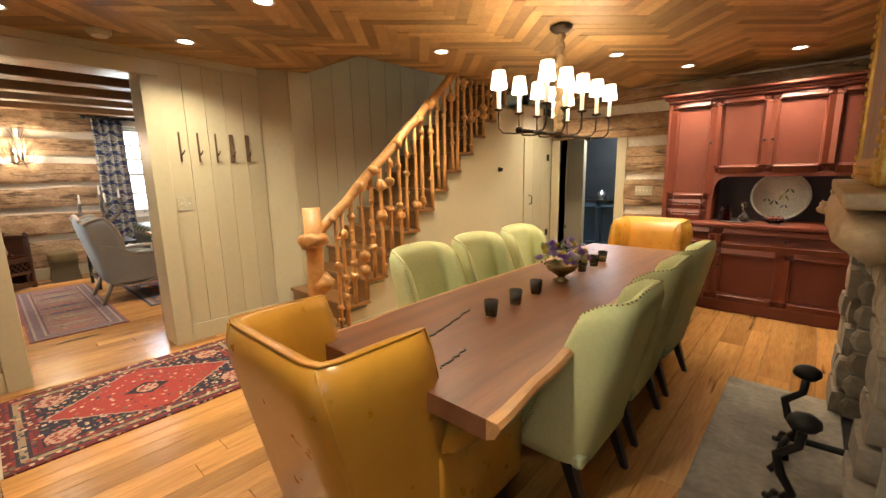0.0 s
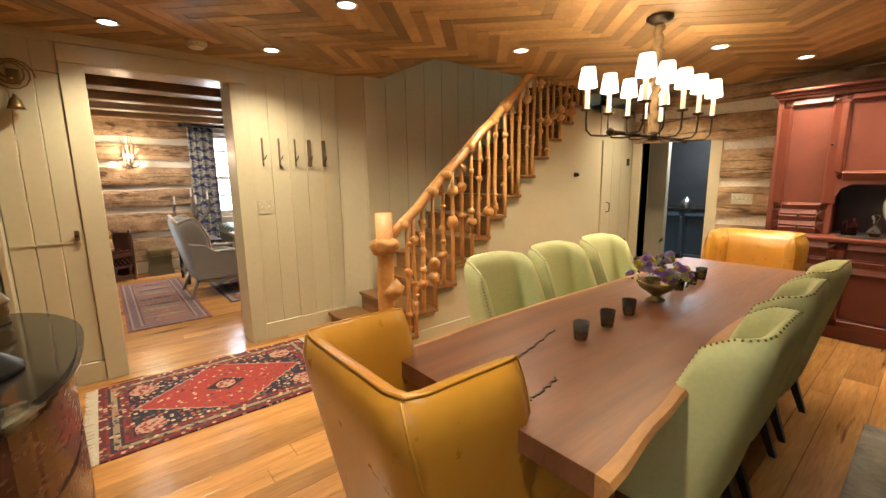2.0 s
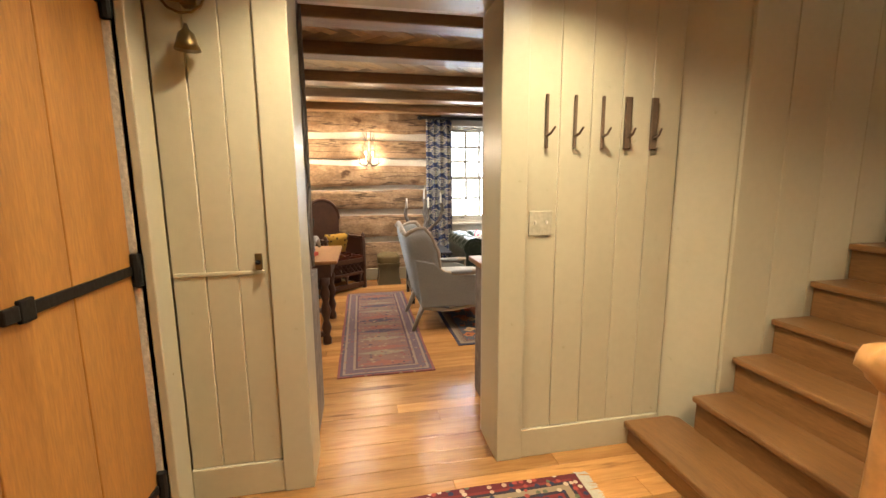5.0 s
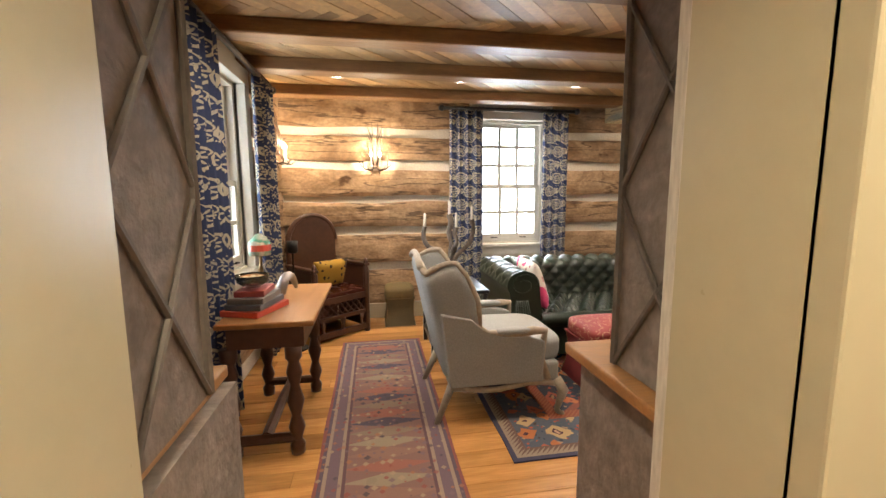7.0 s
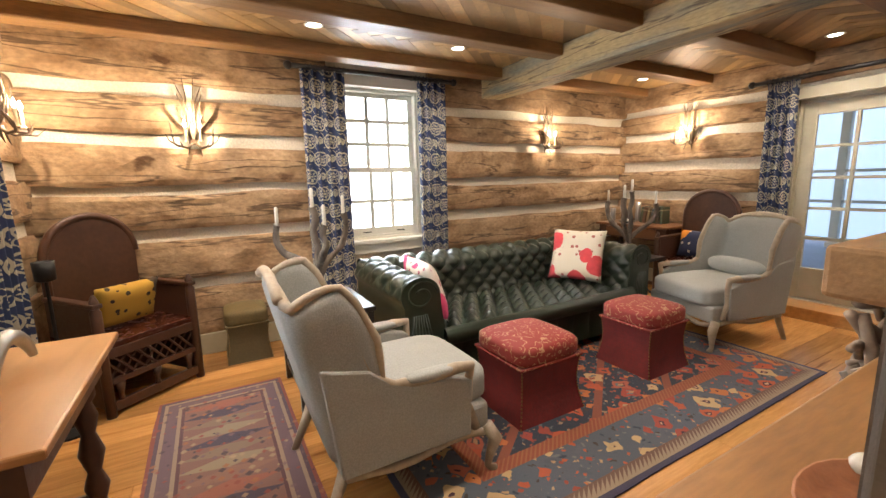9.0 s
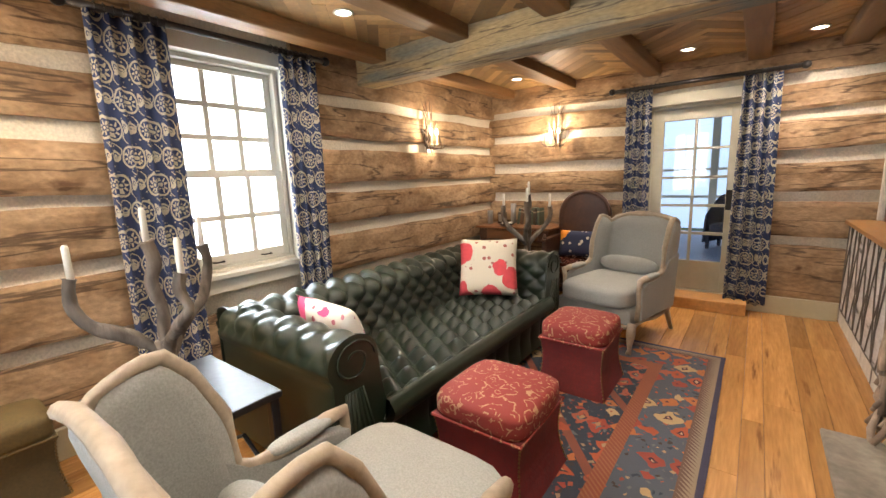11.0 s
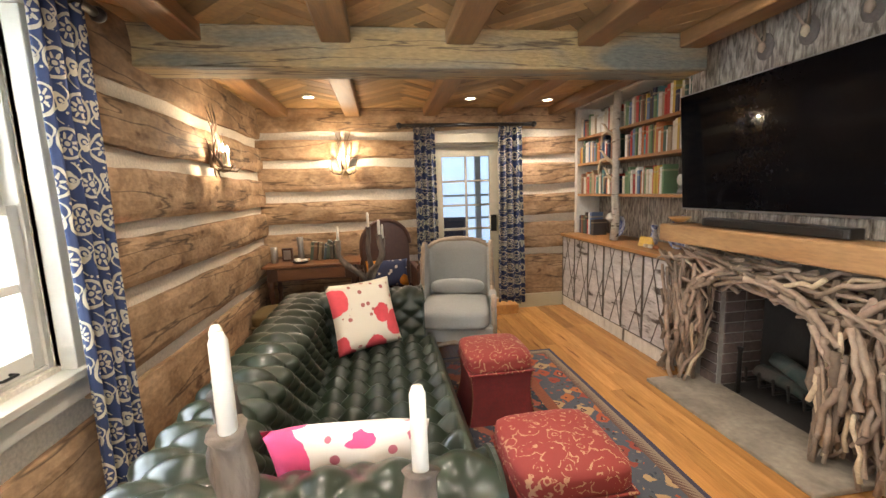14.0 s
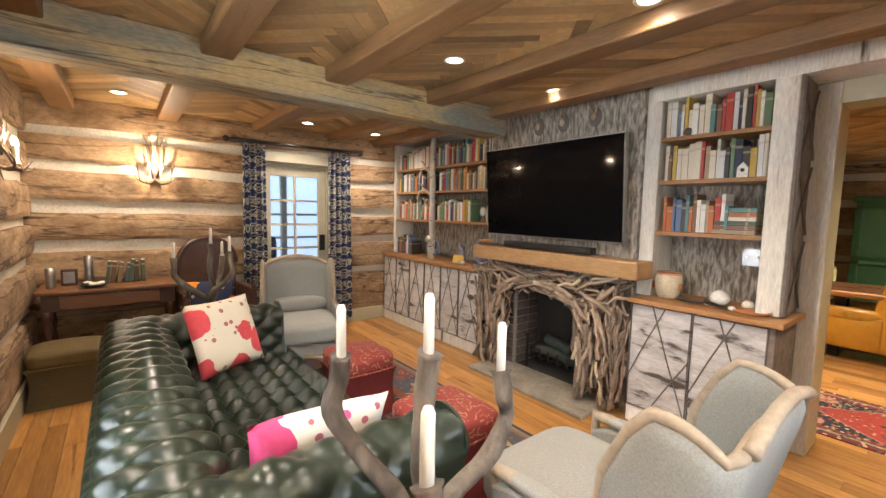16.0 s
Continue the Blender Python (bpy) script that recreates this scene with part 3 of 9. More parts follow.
def chair_shell(w, d, z0, top, wing_top, thick, lean=0.0, curl=0.25, n=28, m=12, wing_pow=2.2, corner=0.10, splay=0.0, point=2.6, crest=0.0, ear=0.0, slant=0.0):
    """Back and wings of a chair in one bent, stuffed wall, open to +y; the back stands at y = 0."""
    bm = bmesh.new()
    # plan of the middle line
    pts = []
    straight, arc = w / 2 - corner, corner * math.pi / 2
    total = straight + arc + (d - corner)

    def plan(s):
        q = abs(s) * total
        sg = 1 if s >= 0 else -1
        if q < straight:
            return Vector((sg * q, 0)), Vector((0, -1))
        if q < straight + arc:
            a = (q - straight) / corner
            return Vector((sg * (straight + corner * math.sin(a)), corner - corner * math.cos(a))), Vector((sg * math.sin(a), -math.cos(a)))
        return Vector((sg * (w / 2 + splay * (q - straight - arc)), corner + q - straight - arc)), Vector((sg, 0))
    edge0 = (straight + arc * 0.5) / total
    outer, inner = [], []
    for i in range(n + 1):
        s = -1 + 2 * i / n
        p, nrm = plan(s)
        k = max(0.0, (abs(s) - edge0) / (1 - edge0))
        h = top - (top - wing_top) * k ** wing_pow - crest * min(1.0, abs(s) / edge0) ** 3
        if ear:
            h += ear * math.sin(min(k / 0.7, 1) * math.pi / 2) - 0.22 * max(0.0, (k - 0.7) / 0.3) ** 2
        ro, ri = [], []
        for j in range(m + 1):
            v = j / m
            z = z0 + (h - z0) * v
            r = thick / 2 * (1 - 0.75 * max(0, (v - 0.86) / 0.14) ** point) * (1 - 0.55 * max(0, (abs(s) - 0.9) / 0.1) ** point)
            ly = -lean * (z - z0) / (top - z0) - slant * v * max(0.0, p.y - corner)
            ro.append(bm.verts.new((p.x + nrm.x * r, p.y + nrm.y * r + ly, z)))
            ri.append(bm.verts.new((p.x - nrm.x * r, p.y - nrm.y * r + ly, z)))
        outer.append(ro)
        inner.append(ri)
    for i in range(n):
        for j in range(m):
            bm.faces.new((outer[i][j], outer[i + 1][j], outer[i + 1][j + 1], outer[i][j + 1]))
            bm.faces.new((inner[i][j], inner[i][j + 1], inner[i + 1][j + 1], inner[i + 1][j]))
        bm.faces.new((outer[i][m], outer[i + 1][m], inner[i + 1][m], inner[i][m]))
        bm.faces.new((outer[i][0], inner[i][0], inner[i + 1][0], outer[i + 1][0]))
    for i in (0, n):
        for j in range(m):
            bm.faces.new((outer[i][j], outer[i][j + 1], inner[i][j + 1], inner[i][j]))
    edge = [[(outer[i][j].co + inner[i][j].co) / 2 for j in range(m + 1)] for i in range(n + 1)]
    rim = [edge[0][j].copy() for j in range(m + 1)] + [edge[i][m].copy() for i in range(1, n)] + [edge[n][j].copy() for j in range(m, -1, -1)]
    face = [outer[0][j].co.copy() for j in range(m + 1)] + [outer[i][m].co.copy() for i in range(1, n)] + [outer[n][j].co.copy() for j in range(m, -1, -1)]
    return bm, rim, face


def taper_leg(bm, x, y, z0, z1, r0, r1, dx=0, dy=0):
    a = [bm.verts.new((x + dx + sx * r0, y + dy + sy * r0, z0)) for sx, sy in ((-1, -1), (1, -1), (1, 1), (-1, 1))]
    b = [bm.verts.new((x + sx * r1, y + sy * r1, z1)) for sx, sy in ((-1, -1), (1, -1), (1, 1), (-1, 1))]
    for i in range(4):
        bm.faces.new((a[i], a[(i + 1) % 4], b[(i + 1) % 4], b[i]))
    bm.faces.new(a)
    bm.faces.new(b)
    return bm


def green_chair(label):
    ob = thing("dining_chair", label, "chair", group="green chairs round the table")
    bm, rim, face = chair_shell(0.45, 0.27, 0.26, 0.965, 0.905, 0.07, lean=0.16, wing_pow=1.4, corner=0.07, splay=0.02, crest=0.02, slant=0.62)
    part("backrest", bm, M_GREEN, ob, smooth=True)
    part("seat", soft_block(bmesh.new(), -0.245, 0.245, 0.03, 0.54, 0.27, 0.49, 5, 12, 0.02), M_GREEN, ob, smooth=True)
    part("seat_rail", boxm(-0.245, 0.245, -0.03, 0.53, 0.24, 0.31, bevel=0.02), M_GREENBACK, ob, "pale green cloth seat rail")
    nails = bmesh.new()
    run = 0.0
    last = face[0]
    for p, q in list(zip(face, face[1:])):
        d = (q - p).length
        steps = max(1, int(d / 0.018))
        for k in range(steps):
            c = p + (q - p) * k / steps
            bmesh.ops.create_cone(nails, cap_ends=True, segments=5, radius1=0.0055, radius2=0.002, depth=0.006, matrix=Matrix.Translation(c))
    part("nailhead_trim", nails, M_BRASS, ob, "row of dark brass nailheads")["kind"] = "stuff"
    for x, y, dx, dy in ((-0.23, 0.5, 0, 0.01), (0.23, 0.5, 0, 0.01), (-0.22, 0.04, 0, -0.09), (0.22, 0.04, 0, -0.09)):
        part("leg", taper_leg(bmesh.new(), x, y, 0, 0.26, 0.014, 0.026, dx, dy), M_LEG, ob, "black wooden leg")
    return ob


def leather_chair(label):
    ob = thing("wing_chair", label, "armchair", group="leather chairs at the table ends")
    bm, rim, face = chair_shell(0.56, 0.37, 0.14, 0.935, 0.93, 0.11, lean=0.17, wing_pow=2.0, corner=0.045, splay=0.0, point=2)
    part("backrest", bm, M_LEATHER, ob, smooth=True)
    part("piping", tube(bmesh.new(), [p for p in face if p.z > 0.45], 0.005, 6), M_LEATHER, ob, smooth=True)
    for s in (-1, 1):
        part("piping", tube(bmesh.new(), [(s * (0.303 - 0.03 * max(0, v - 0.9) / 0.1), -0.024 + 0.02 * max(0, v - 0.9) / 0.1 - 0.17 * v, 0.14 + 0.785 * v) for v in [k / 12 for k in range(13)]], 0.006, 6), M_LEATHER, ob, smooth=True)
    part("seat", soft_block(bmesh.new(), -0.27, 0.27, 0.06, 0.70, 0.28, 0.49, 5, 12, 0.02), M_LEATHER, ob, smooth=True)
    part("seat_frame", boxm(-0.31, 0.31, 0.04, 0.68, 0.13, 0.30, bevel=0.02), M_LEATHER, ob)
    for s in (-1, 1):
        bm = soft_block(bmesh.new(), s * 0.30 - 0.06, s * 0.30 + 0.06, 0.20, 0.74, 0.44, 0.58, 3, 10)
        box(bm, s * 0.30 - 0.048, s * 0.30 + 0.048, 0.20, 0.71, 0.14, 0.5, bevel=0.02)
        part("armrest", bm, M_LEATHER, ob, smooth=True)
    for x, y in ((-0.26, 0.64), (0.26, 0.64), (-0.25, 0.04), (0.25, 0.04)):
        part("leg", taper_leg(bmesh.new(), x, y, 0, 0.15, 0.018, 0.028), M_LEG, ob, "black wooden leg")
    return ob


# ---- dining room ----
near = leather_chair("tan leather wing chair at the near table end")
near.matrix_world = pose(-1.165, 0.675, 0, 0, 0, 0)
far = copy_thing(near, pose(-1.15, 4.27, 0, 0, 0, 180))
far["label"] = "tan leather wing chair at the far table end"
g = green_chair("light green upholstered dining chair with nailhead trim")
g.matrix_world = pose(-0.60, 1.66, 0, 0, 0, 90)
for x, y, a in ((-0.62, 2.30, 91), (-0.62, 2.93, 89), (-1.77, 1.85, -90), (-1.78, 2.45, -91), (-1.77, 3.05, -89)):
    copy_thing(g, pose(x, y, 0, 0, 0, a))


def slab_table():
    ob = thing("dining_table", "long live-edge walnut slab dining table", "table")
    n = 40
    west, east, core_w, core_e = [], [], [], []
    for i in range(n + 1):
        y = 0.83 + (3.72 - 0.83) * i / n
        xw = -1.50 + 0.035 * noise.noise(Vector((y * 0.9, 1, 0))) + 0.012 * noise.noise(Vector((y * 5, 4, 0)))
        xe = -0.56 - 0.10 * math.sin(i / n * math.pi) + 0.04 * noise.noise(Vector((y * 1.1, 7, 0))) + 0.012 * noise.noise(Vector((y * 5, 2, 0)))
        west.append((xw, y)), east.append((xe, y)), core_w.append((xw + 0.03, y)), core_e.append((xe - 0.05 - 0.015 * math.sin(y * 4), y))
    bm = bmesh.new()
    prism(bm, core_w + core_e[::-1], 0.685, 0.75)
    part("tabletop", bm, M_WALNUT, ob, "dark walnut slab with filled cracks")
    for outer, inner in ((west, core_w), (east, core_e)):
        bm = bmesh.new()
        rows = []
        for (xo, y), (xi, _) in zip(outer, inner):
            rows.append([bm.verts.new(p) for p in ((xi, y, 0.75), (xo * 0.75 + xi * 0.25, y, 0.748), (xo, y, 0.735), (xo * 0.6 + xi * 0.4, y, 0.70), (xi, y, 0.685))])
        for a, b in zip(rows, rows[1:]):
            for k in range(4):
                bm.faces.new((a[k], a[k + 1], b[k + 1], b[k]))
        bm.faces.new(rows[0]), bm.faces.new(rows[-1])
        part("live_edge", bm, M_SAP, ob, "pale sapwood edge")
    for x, y, dx, dy in ((-1.11, 1.12, -0.10, 0.42), (-0.90, 0.97, -0.03, 0.18)):
        pts = [(x + dx * i / 14 + 0.018 * noise.noise(Vector((i * 0.6, x, 2))), y + dy * i / 14, 0.7505) for i in range(15)]
        part("crack", tube(bmesh.new(), pts, [0.004 + 0.004 * abs(noise.noise(Vector((i * 0.5, y, 1)))) for i in range(15)], 5), M_LEG, ob, "dark filled crack")
    for y in (1.25, 3.2):
        bm = boxm(-1.35, -0.75, y - 0.05, y + 0.05, 0, 0.07, bevel=0.008)
        box(bm, -1.30, -0.80, y - 0.05, y + 0.05, 0.62, 0.685, bevel=0.008)
        box(bm, -1.27, -1.17, y - 0.04, y + 0.04, 0.06, 0.63, bevel=0.006)
        box(bm, -0.93, -0.83, y - 0.04, y + 0.04, 0.06, 0.63, bevel=0.006)
        part("leg", bm, M_LEG, ob, "black trestle leg")
    return ob


slab_table()
M_VOTIVE = glass("smoked_glass", (0.30, 0.22, 0.12), 0.25)
for x, y in ((-1.07, 1.51), (-1.075, 1.73), (-1.09, 1.96), (-1.11, 2.60), (-1.11, 2.80), (-1.12, 2.98)):
    v = thing("votive_holder", "small mottled bronze glass votive cup on the table", "candle holder", (x, y, 0.752), group="votives along the table")
    part("cup", lathe(bmesh.new(), [(0.026, 0), (0.029, 0.02), (0.034, 0.075), (0.031, 0.075), (0.026, 0.02), (0.022, 0.008)], 18), M_VOTIVE, v, smooth=True)
    part("candle", lathe(bmesh.new(), [(0.020, 0.009), (0.020, 0.035), (0.004, 0.036)], 12), M_WAX, v)


def petals(bm, c, r, n, rings, seed):
    rr = random.Random(seed)
    for k in range(rings):
        for i in range(n):
            a = 2 * math.pi * (i + 0.5 * k) / n + rr.uniform(-0.1, 0.1)
            t = 0.25 + 0.9 * k / max(1, rings)
            d = Vector((math.cos(a) * math.sin(t), math.sin(a) * math.sin(t), math.cos(t)))
            s = d.cross(Vector((0, 0, 1)))
            s = s.normalized() if s.length > 0.01 else Vector((1, 0, 0))
            p = Vector(c)
            q = p + d * r
            vs = [bm.verts.new(p), bm.verts.new(p + d * r * 0.6 + s * r * 0.34), bm.verts.new(q + Vector((0, 0, r * 0.1))), bm.verts.new(p + d * r * 0.6 - s * r * 0.34)]
            bm.faces.new(vs)


def bouquet():
    ob = thing("flower_bowl", "bronze bowl of white, yellow and purple flowers on the table", "flowers", (-1.11, 2.30, 0.752))
    part("bowl", lathe(bmesh.new(), [(0.045, 0), (0.05, 0.006), (0.022, 0.02), (0.025, 0.03), (0.085, 0.07), (0.10, 0.105), (0.095, 0.107), (0.07, 0.07), (0.02, 0.045)], 24), M_BRASS, ob, "dark bronze footed bowl", smooth=True)
    rr = random.Random(8)
    colours = {"white_flower": (0.82, 0.80, 0.68), "yellow_flower": (0.80, 0.66, 0.14), "purple_flower": (0.38, 0.20, 0.58), "lilac_flower": (0.58, 0.46, 0.72)}
    mats = {k: material(k, c, 0.6, second=tuple(v * 0.75 for v in c), scale=30, bump=0.05) for k, c in colours.items()}
    for i in range(64):
        a, t = rr.uniform(0, 6.28), math.acos(1 - rr.uniform(0.02, 0.95))
        r = rr.uniform(0.125, 0.155)
        c = (r * math.cos(a) * math.sin(t), r * math.sin(a) * math.sin(t), 0.09 + 0.85 * r * math.cos(t) + 0.02)
        name = rr.choice(list(mats))
        bm = bmesh.new()
        petals(bm, c, rr.uniform(0.028, 0.042), 9, 3, i)
        part("flower", bm, mats[name], ob, name.replace("_", " "))
    bm = bmesh.new()
    for i in range(150):
        a, t = rr.uniform(0, 6.28), math.acos(1 - rr.uniform(0, 1.05))
        r = rr.uniform(0.05, 0.16) if i > 14 else rr.uniform(0.18, 0.24)
        c = Vector((r * math.cos(a) * math.sin(t), r * math.sin(a) * math.sin(t), 0.09 + r * max(0, math.cos(t))))
        d = Vector((rr.uniform(-1, 1), rr.uniform(-1, 1), rr.uniform(-0.2, 1))).normalized()
        s = d.cross(Vector((0.3, 0.2, 1))).normalized()
        L = rr.uniform(0.02, 0.045)
        bm.faces.new([bm.verts.new(p) for p in (c, c + d * L * 0.5 + s * L * 0.22, c + d * L, c + d * L * 0.5 - s * L * 0.22)])
    part("foliage", bm, M_LEAF, ob, "green leaves")


bouquet()

# chandelier
M_SHADE = material("shade_linen", (0.85, 0.80, 0.70), 0.8, second=(0.8, 0.75, 0.64), scale=40, fine=200, bump=0.05)
M_SHADE.node_tree.nodes["Principled BSDF"].inputs["Emission Color"].default_value = (1, 0.88, 0.68, 1)
M_SHADE.node_tree.nodes["Principled BSDF"].inputs["Emission Strength"].default_value = 4.0
M_BRONZE = material("bronze_metal", (0.085, 0.062, 0.042), 0.4, 0.8, fine=60, bump=0.08)
# ivory sleeves with a faint emission added, standing for bulb light on them
M_SLEEVEGLOW = material("candle_sleeve", (0.80, 0.70, 0.48), 0.5, scale=20, bump=0.02)
M_SLEEVEGLOW.node_tree.nodes["Principled BSDF"].inputs["Emission Color"].default_value = (1, 0.8, 0.5, 1)
M_SLEEVEGLOW.node_tree.nodes["Principled BSDF"].inputs["Emission Strength"].default_value = 0.5


def chandelier():
    ob = thing("chandelier", "long bronze chandelier with ten small white shades, lit", "chandelier", (-1.42, 2.82, 0))
    part("canopy", lathe(bmesh.new(), [(0.075, CEIL_D - 0.006), (0.078, CEIL_D - 0.02), (0.05, CEIL_D - 0.045), (0.015, CEIL_D - 0.06)], 24), M_BRONZE, ob, "domed bronze canopy", smooth=True)
    pts = [(0.008 * math.sin(i * 1.9), 0.008 * math.cos(i * 1.9), CEIL_D - 0.05 - i * 0.0225) for i in range(31)]
    part("chain_sleeve", tube(bmesh.new(), pts, [0.024 + 0.006 * (i % 2) for i in range(31)], 10, 0.2), M_BURLAP, ob, "gathered rope-cloth chain sleeve", smooth=True)
    bm = tube(bmesh.new(), [(0, -0.52, 1.665), (0, 0.52, 1.665)], 0.012, 10)
    lathe(bm, [(0.03, 1.64), (0.032, 1.66), (0.03, 1.69), (0.012, 1.70)], 12)
    for y in (-0.52, 0.52):
        ball(bm, (0, y, 1.665), 0.024, seg=10)
    part("spine", bm, M_BRONZE, ob, smooth=True)
    for i in range(5):
        for s in (-1, 1):
            y = -0.495 + 0.2475 * i
            x = s * 0.17
            part("arm", tube(bmesh.new(), [(0, y * 0.72, 1.665), (x * 0.5, y * 0.88, 1.655), (x * 0.85, y * 0.97, 1.66), (x * 0.98, y, 1.69), (x, y, 1.74), (x, y, 1.80)], 0.006, 8), M_BRONZE, ob, smooth=True)
            part("drip_pan", lathe(bmesh.new(), [(0.006, 1.795), (0.030, 1.802), (0.034, 1.81), (0.012, 1.806)], 16, (x, y, 0)), M_BRONZE, ob, smooth=True)
            part("candle_sleeve", lathe(bmesh.new(), [(0.0135, 1.806), (0.0135, 1.945), (0.010, 1.95)], 12, (x, y, 0)), M_SLEEVEGLOW, ob, "ivory candle sleeve")
            sh = part("shade", lathe(bmesh.new(), [(0.054, 1.935), (0.0385, 2.045), (0.0375, 2.045), (0.053, 1.935)], 20, (x, y, 0)), M_SHADE, ob, "white linen shade", smooth=True)
            bm = tube(bmesh.new(), [(x + 0.054 * math.cos(a), y + 0.054 * math.sin(a), 1.936) for a in [k * math.pi / 8 for k in range(17)]], 0.0022, 5)
            tube(bm, [(x + 0.0385 * math.cos(a), y + 0.0385 * math.sin(a), 2.044) for a in [k * math.pi / 8 for k in range(17)]], 0.0022, 5)
            for k in range(6):
                a = k * math.pi / 3
                tube(bm, [(x + 0.0545 * math.cos(a), y + 0.0545 * math.sin(a), 1.936), (x + 0.039 * math.cos(a), y + 0.039 * math.sin(a), 2.044)], 0.0014, 4)
            part("edging", bm, M_BURLAP, sh, "tan edging")


chandelier()
for y in (2.34, 2.83, 3.32):
    lamp("POINT", "chandelier_bulb", (-1.42, y, 1.99), 8, BULB, 0.06)

# balustrade
rb = random.Random(21)


def knobs(bm, p, q, r, count, rr, big=2.4):
    for _ in range(count):
        t = rr.uniform(0.06, 0.9)
        c = Vector(p) + (Vector(q) - Vector(p)) * t
        off = Vector((rr.uniform(-1, 1), rr.uniform(-1, 1), 0)).normalized() * r * rr.uniform(0.1, 1.0)
        ball(bm, c + off, r * rr.uniform(0.9, big), (1, 1, rr.uniform(0.75, 1.2)), 9, 0.5, rr.uniform(0, 50))


balustrade = thing("balustrade", "peeled pine log balustrade with burls and knots", "railing")
bm = tube(bmesh.new(), [(-2.84, 1.66, 0.0), (-2.83, 1.665, 0.25), (-2.85, 1.66, 0.5), (-2.84, 1.665, 0.8), (-2.84, 1.66, 1.17)], [0.075, 0.07, 0.062, 0.066, 0.062], 14, 0.12)
newel = part("newel_post", bm, M_PINE, balustrade, "thick knobbly log newel", smooth=True)
for c, r, sq in (((-2.80, 1.66, 0.93), 0.075, (1.15, 1.25, 0.8)), ((-2.86, 1.65, 0.92), 0.08, (1.1, 1.2, 0.8)), ((-2.81, 1.71, 0.58), 0.085, (1, 1, 0.9)), ((-2.85, 1.59, 0.27), 0.092, (1, 1.1, 0.95)), ((-2.79, 1.70, 0.24), 0.07, (1, 1, 1))):
    part("burl", ball(bmesh.new(), c, r, sq, 18, 0.35, c[2] * 9), M_PINE, newel, smooth=True)
rail_pts = [(-2.84 + 0.012 * noise.noise(Vector((i, 3, 1))), 1.68 + 1.72 * i / 12, 0.95 + (2.42 - 0.95) * i / 12 + 0.018 * noise.noise(Vector((i * 0.8, 7, 1)))) for i in range(13)]
rail = part("handrail", tube(bmesh.new(), rail_pts, [0.04 + 0.008 * noise.noise(Vector((i, 1, 5))) for i in range(13)], 12, 0.15), M_PINE, balustrade, "curving log handrail", smooth=True)
for k in (1, 3, 4, 6, 8, 9):
    p = rail_pts[k]
    part("burl", ball(bmesh.new(), (p[0] + 0.02, p[1], p[2]), rb.uniform(0.035, 0.062), (1, 1, 0.9), 12, 0.4, k), M_PINE, rail, smooth=True)
for k in range(1, 13):
    for f in ((0.35, 0.85) if k > 1 else (0.72, 0.96)):
        y = tread_y(k) + RUN * f if k > 1 else 1.70 + 0.24 * f
        z0 = tread_z(k)
        z1 = min(0.95 + (y - 1.68) * (2.42 - 0.95) / 1.72 - 0.02, CEIL_D + 0.1)
        x = -2.85 + rb.uniform(-0.008, 0.008)
        r = rb.uniform(0.013, 0.019)
        lean = rb.uniform(-0.02, 0.02)
        pts = [(x, y + lean * (1 - i / 5) + rb.uniform(-0.004, 0.004), z0 + (z1 - z0) * i / 5) for i in range(6)]
        bm = tube(bmesh.new(), pts, [r * rb.uniform(0.9, 1.15) for _ in pts], 8, 0.15)
        knobs(bm, pts[0], pts[-1], r, rb.choice((3, 4, 5, 6)), rb, 1.75)
        for _ in range(rb.choice((0, 1, 1, 2, 2))):
            c = Vector(pts[0]) + (Vector(pts[-1]) - Vector(pts[0])) * rb.uniform(0.2, 0.85)
            ball(bm, c, rb.uniform(0.03, 0.052), (1, 1, rb.uniform(0.75, 1.05)), 11, 0.45, rb.uniform(0, 90))
        part("baluster", bm, M_PINE, balustrade, smooth=True)

# wall pegs, switches, bell
for i, y in enumerate((1.16, 1.30, 1.44, 1.57, 1.71)):
    peg = thing("coat_peg", "rough branch coat peg on the panelled wall", "coat peg", (DX + 0.004, y, 1.67), group="branch coat pegs")
    w = 0.007 if i < 3 else 0.017
    bm = boxm(0, 0.014, -w, w, -0.125, 0.115, bevel=0.004)
    part("branch", bm, material("bark_%d" % i, (0.14, 0.085, 0.045), 0.85, scale=14, bump=0.5), peg)
    part("prong", tube(bmesh.new(), [(0.01, 0, -0.07), (0.04, 0.006, -0.06), (0.065, 0.014 - 0.004 * i, -0.035)], [0.007, 0.006, 0.005], 7, 0.2), bpy.data.materials["bark_%d" % i], peg)
M_PLATE = material("cream_plastic", (0.55, 0.50, 0.36), 0.35, scale=5, bump=0.01)


def switch_plate(place, turn, w, h, n, mat=M_PLATE, label="cream light switch plate on the wall"):
    """A switch plate facing +x before it is turned."""
    ob = thing("switch_plate", label, "light switch", place, turn)
    part("plate", boxm(0, 0.006, -w / 2, w / 2, -h / 2, h / 2, bevel=0.002), mat, ob)
    for i in range(n):
        y = (i - (n - 1) / 2) * w / n
        part("toggle", boxm(0.005, 0.016, y - 0.004, y + 0.004, -0.004, 0.012, bevel=0.001), M_WHITE, ob)


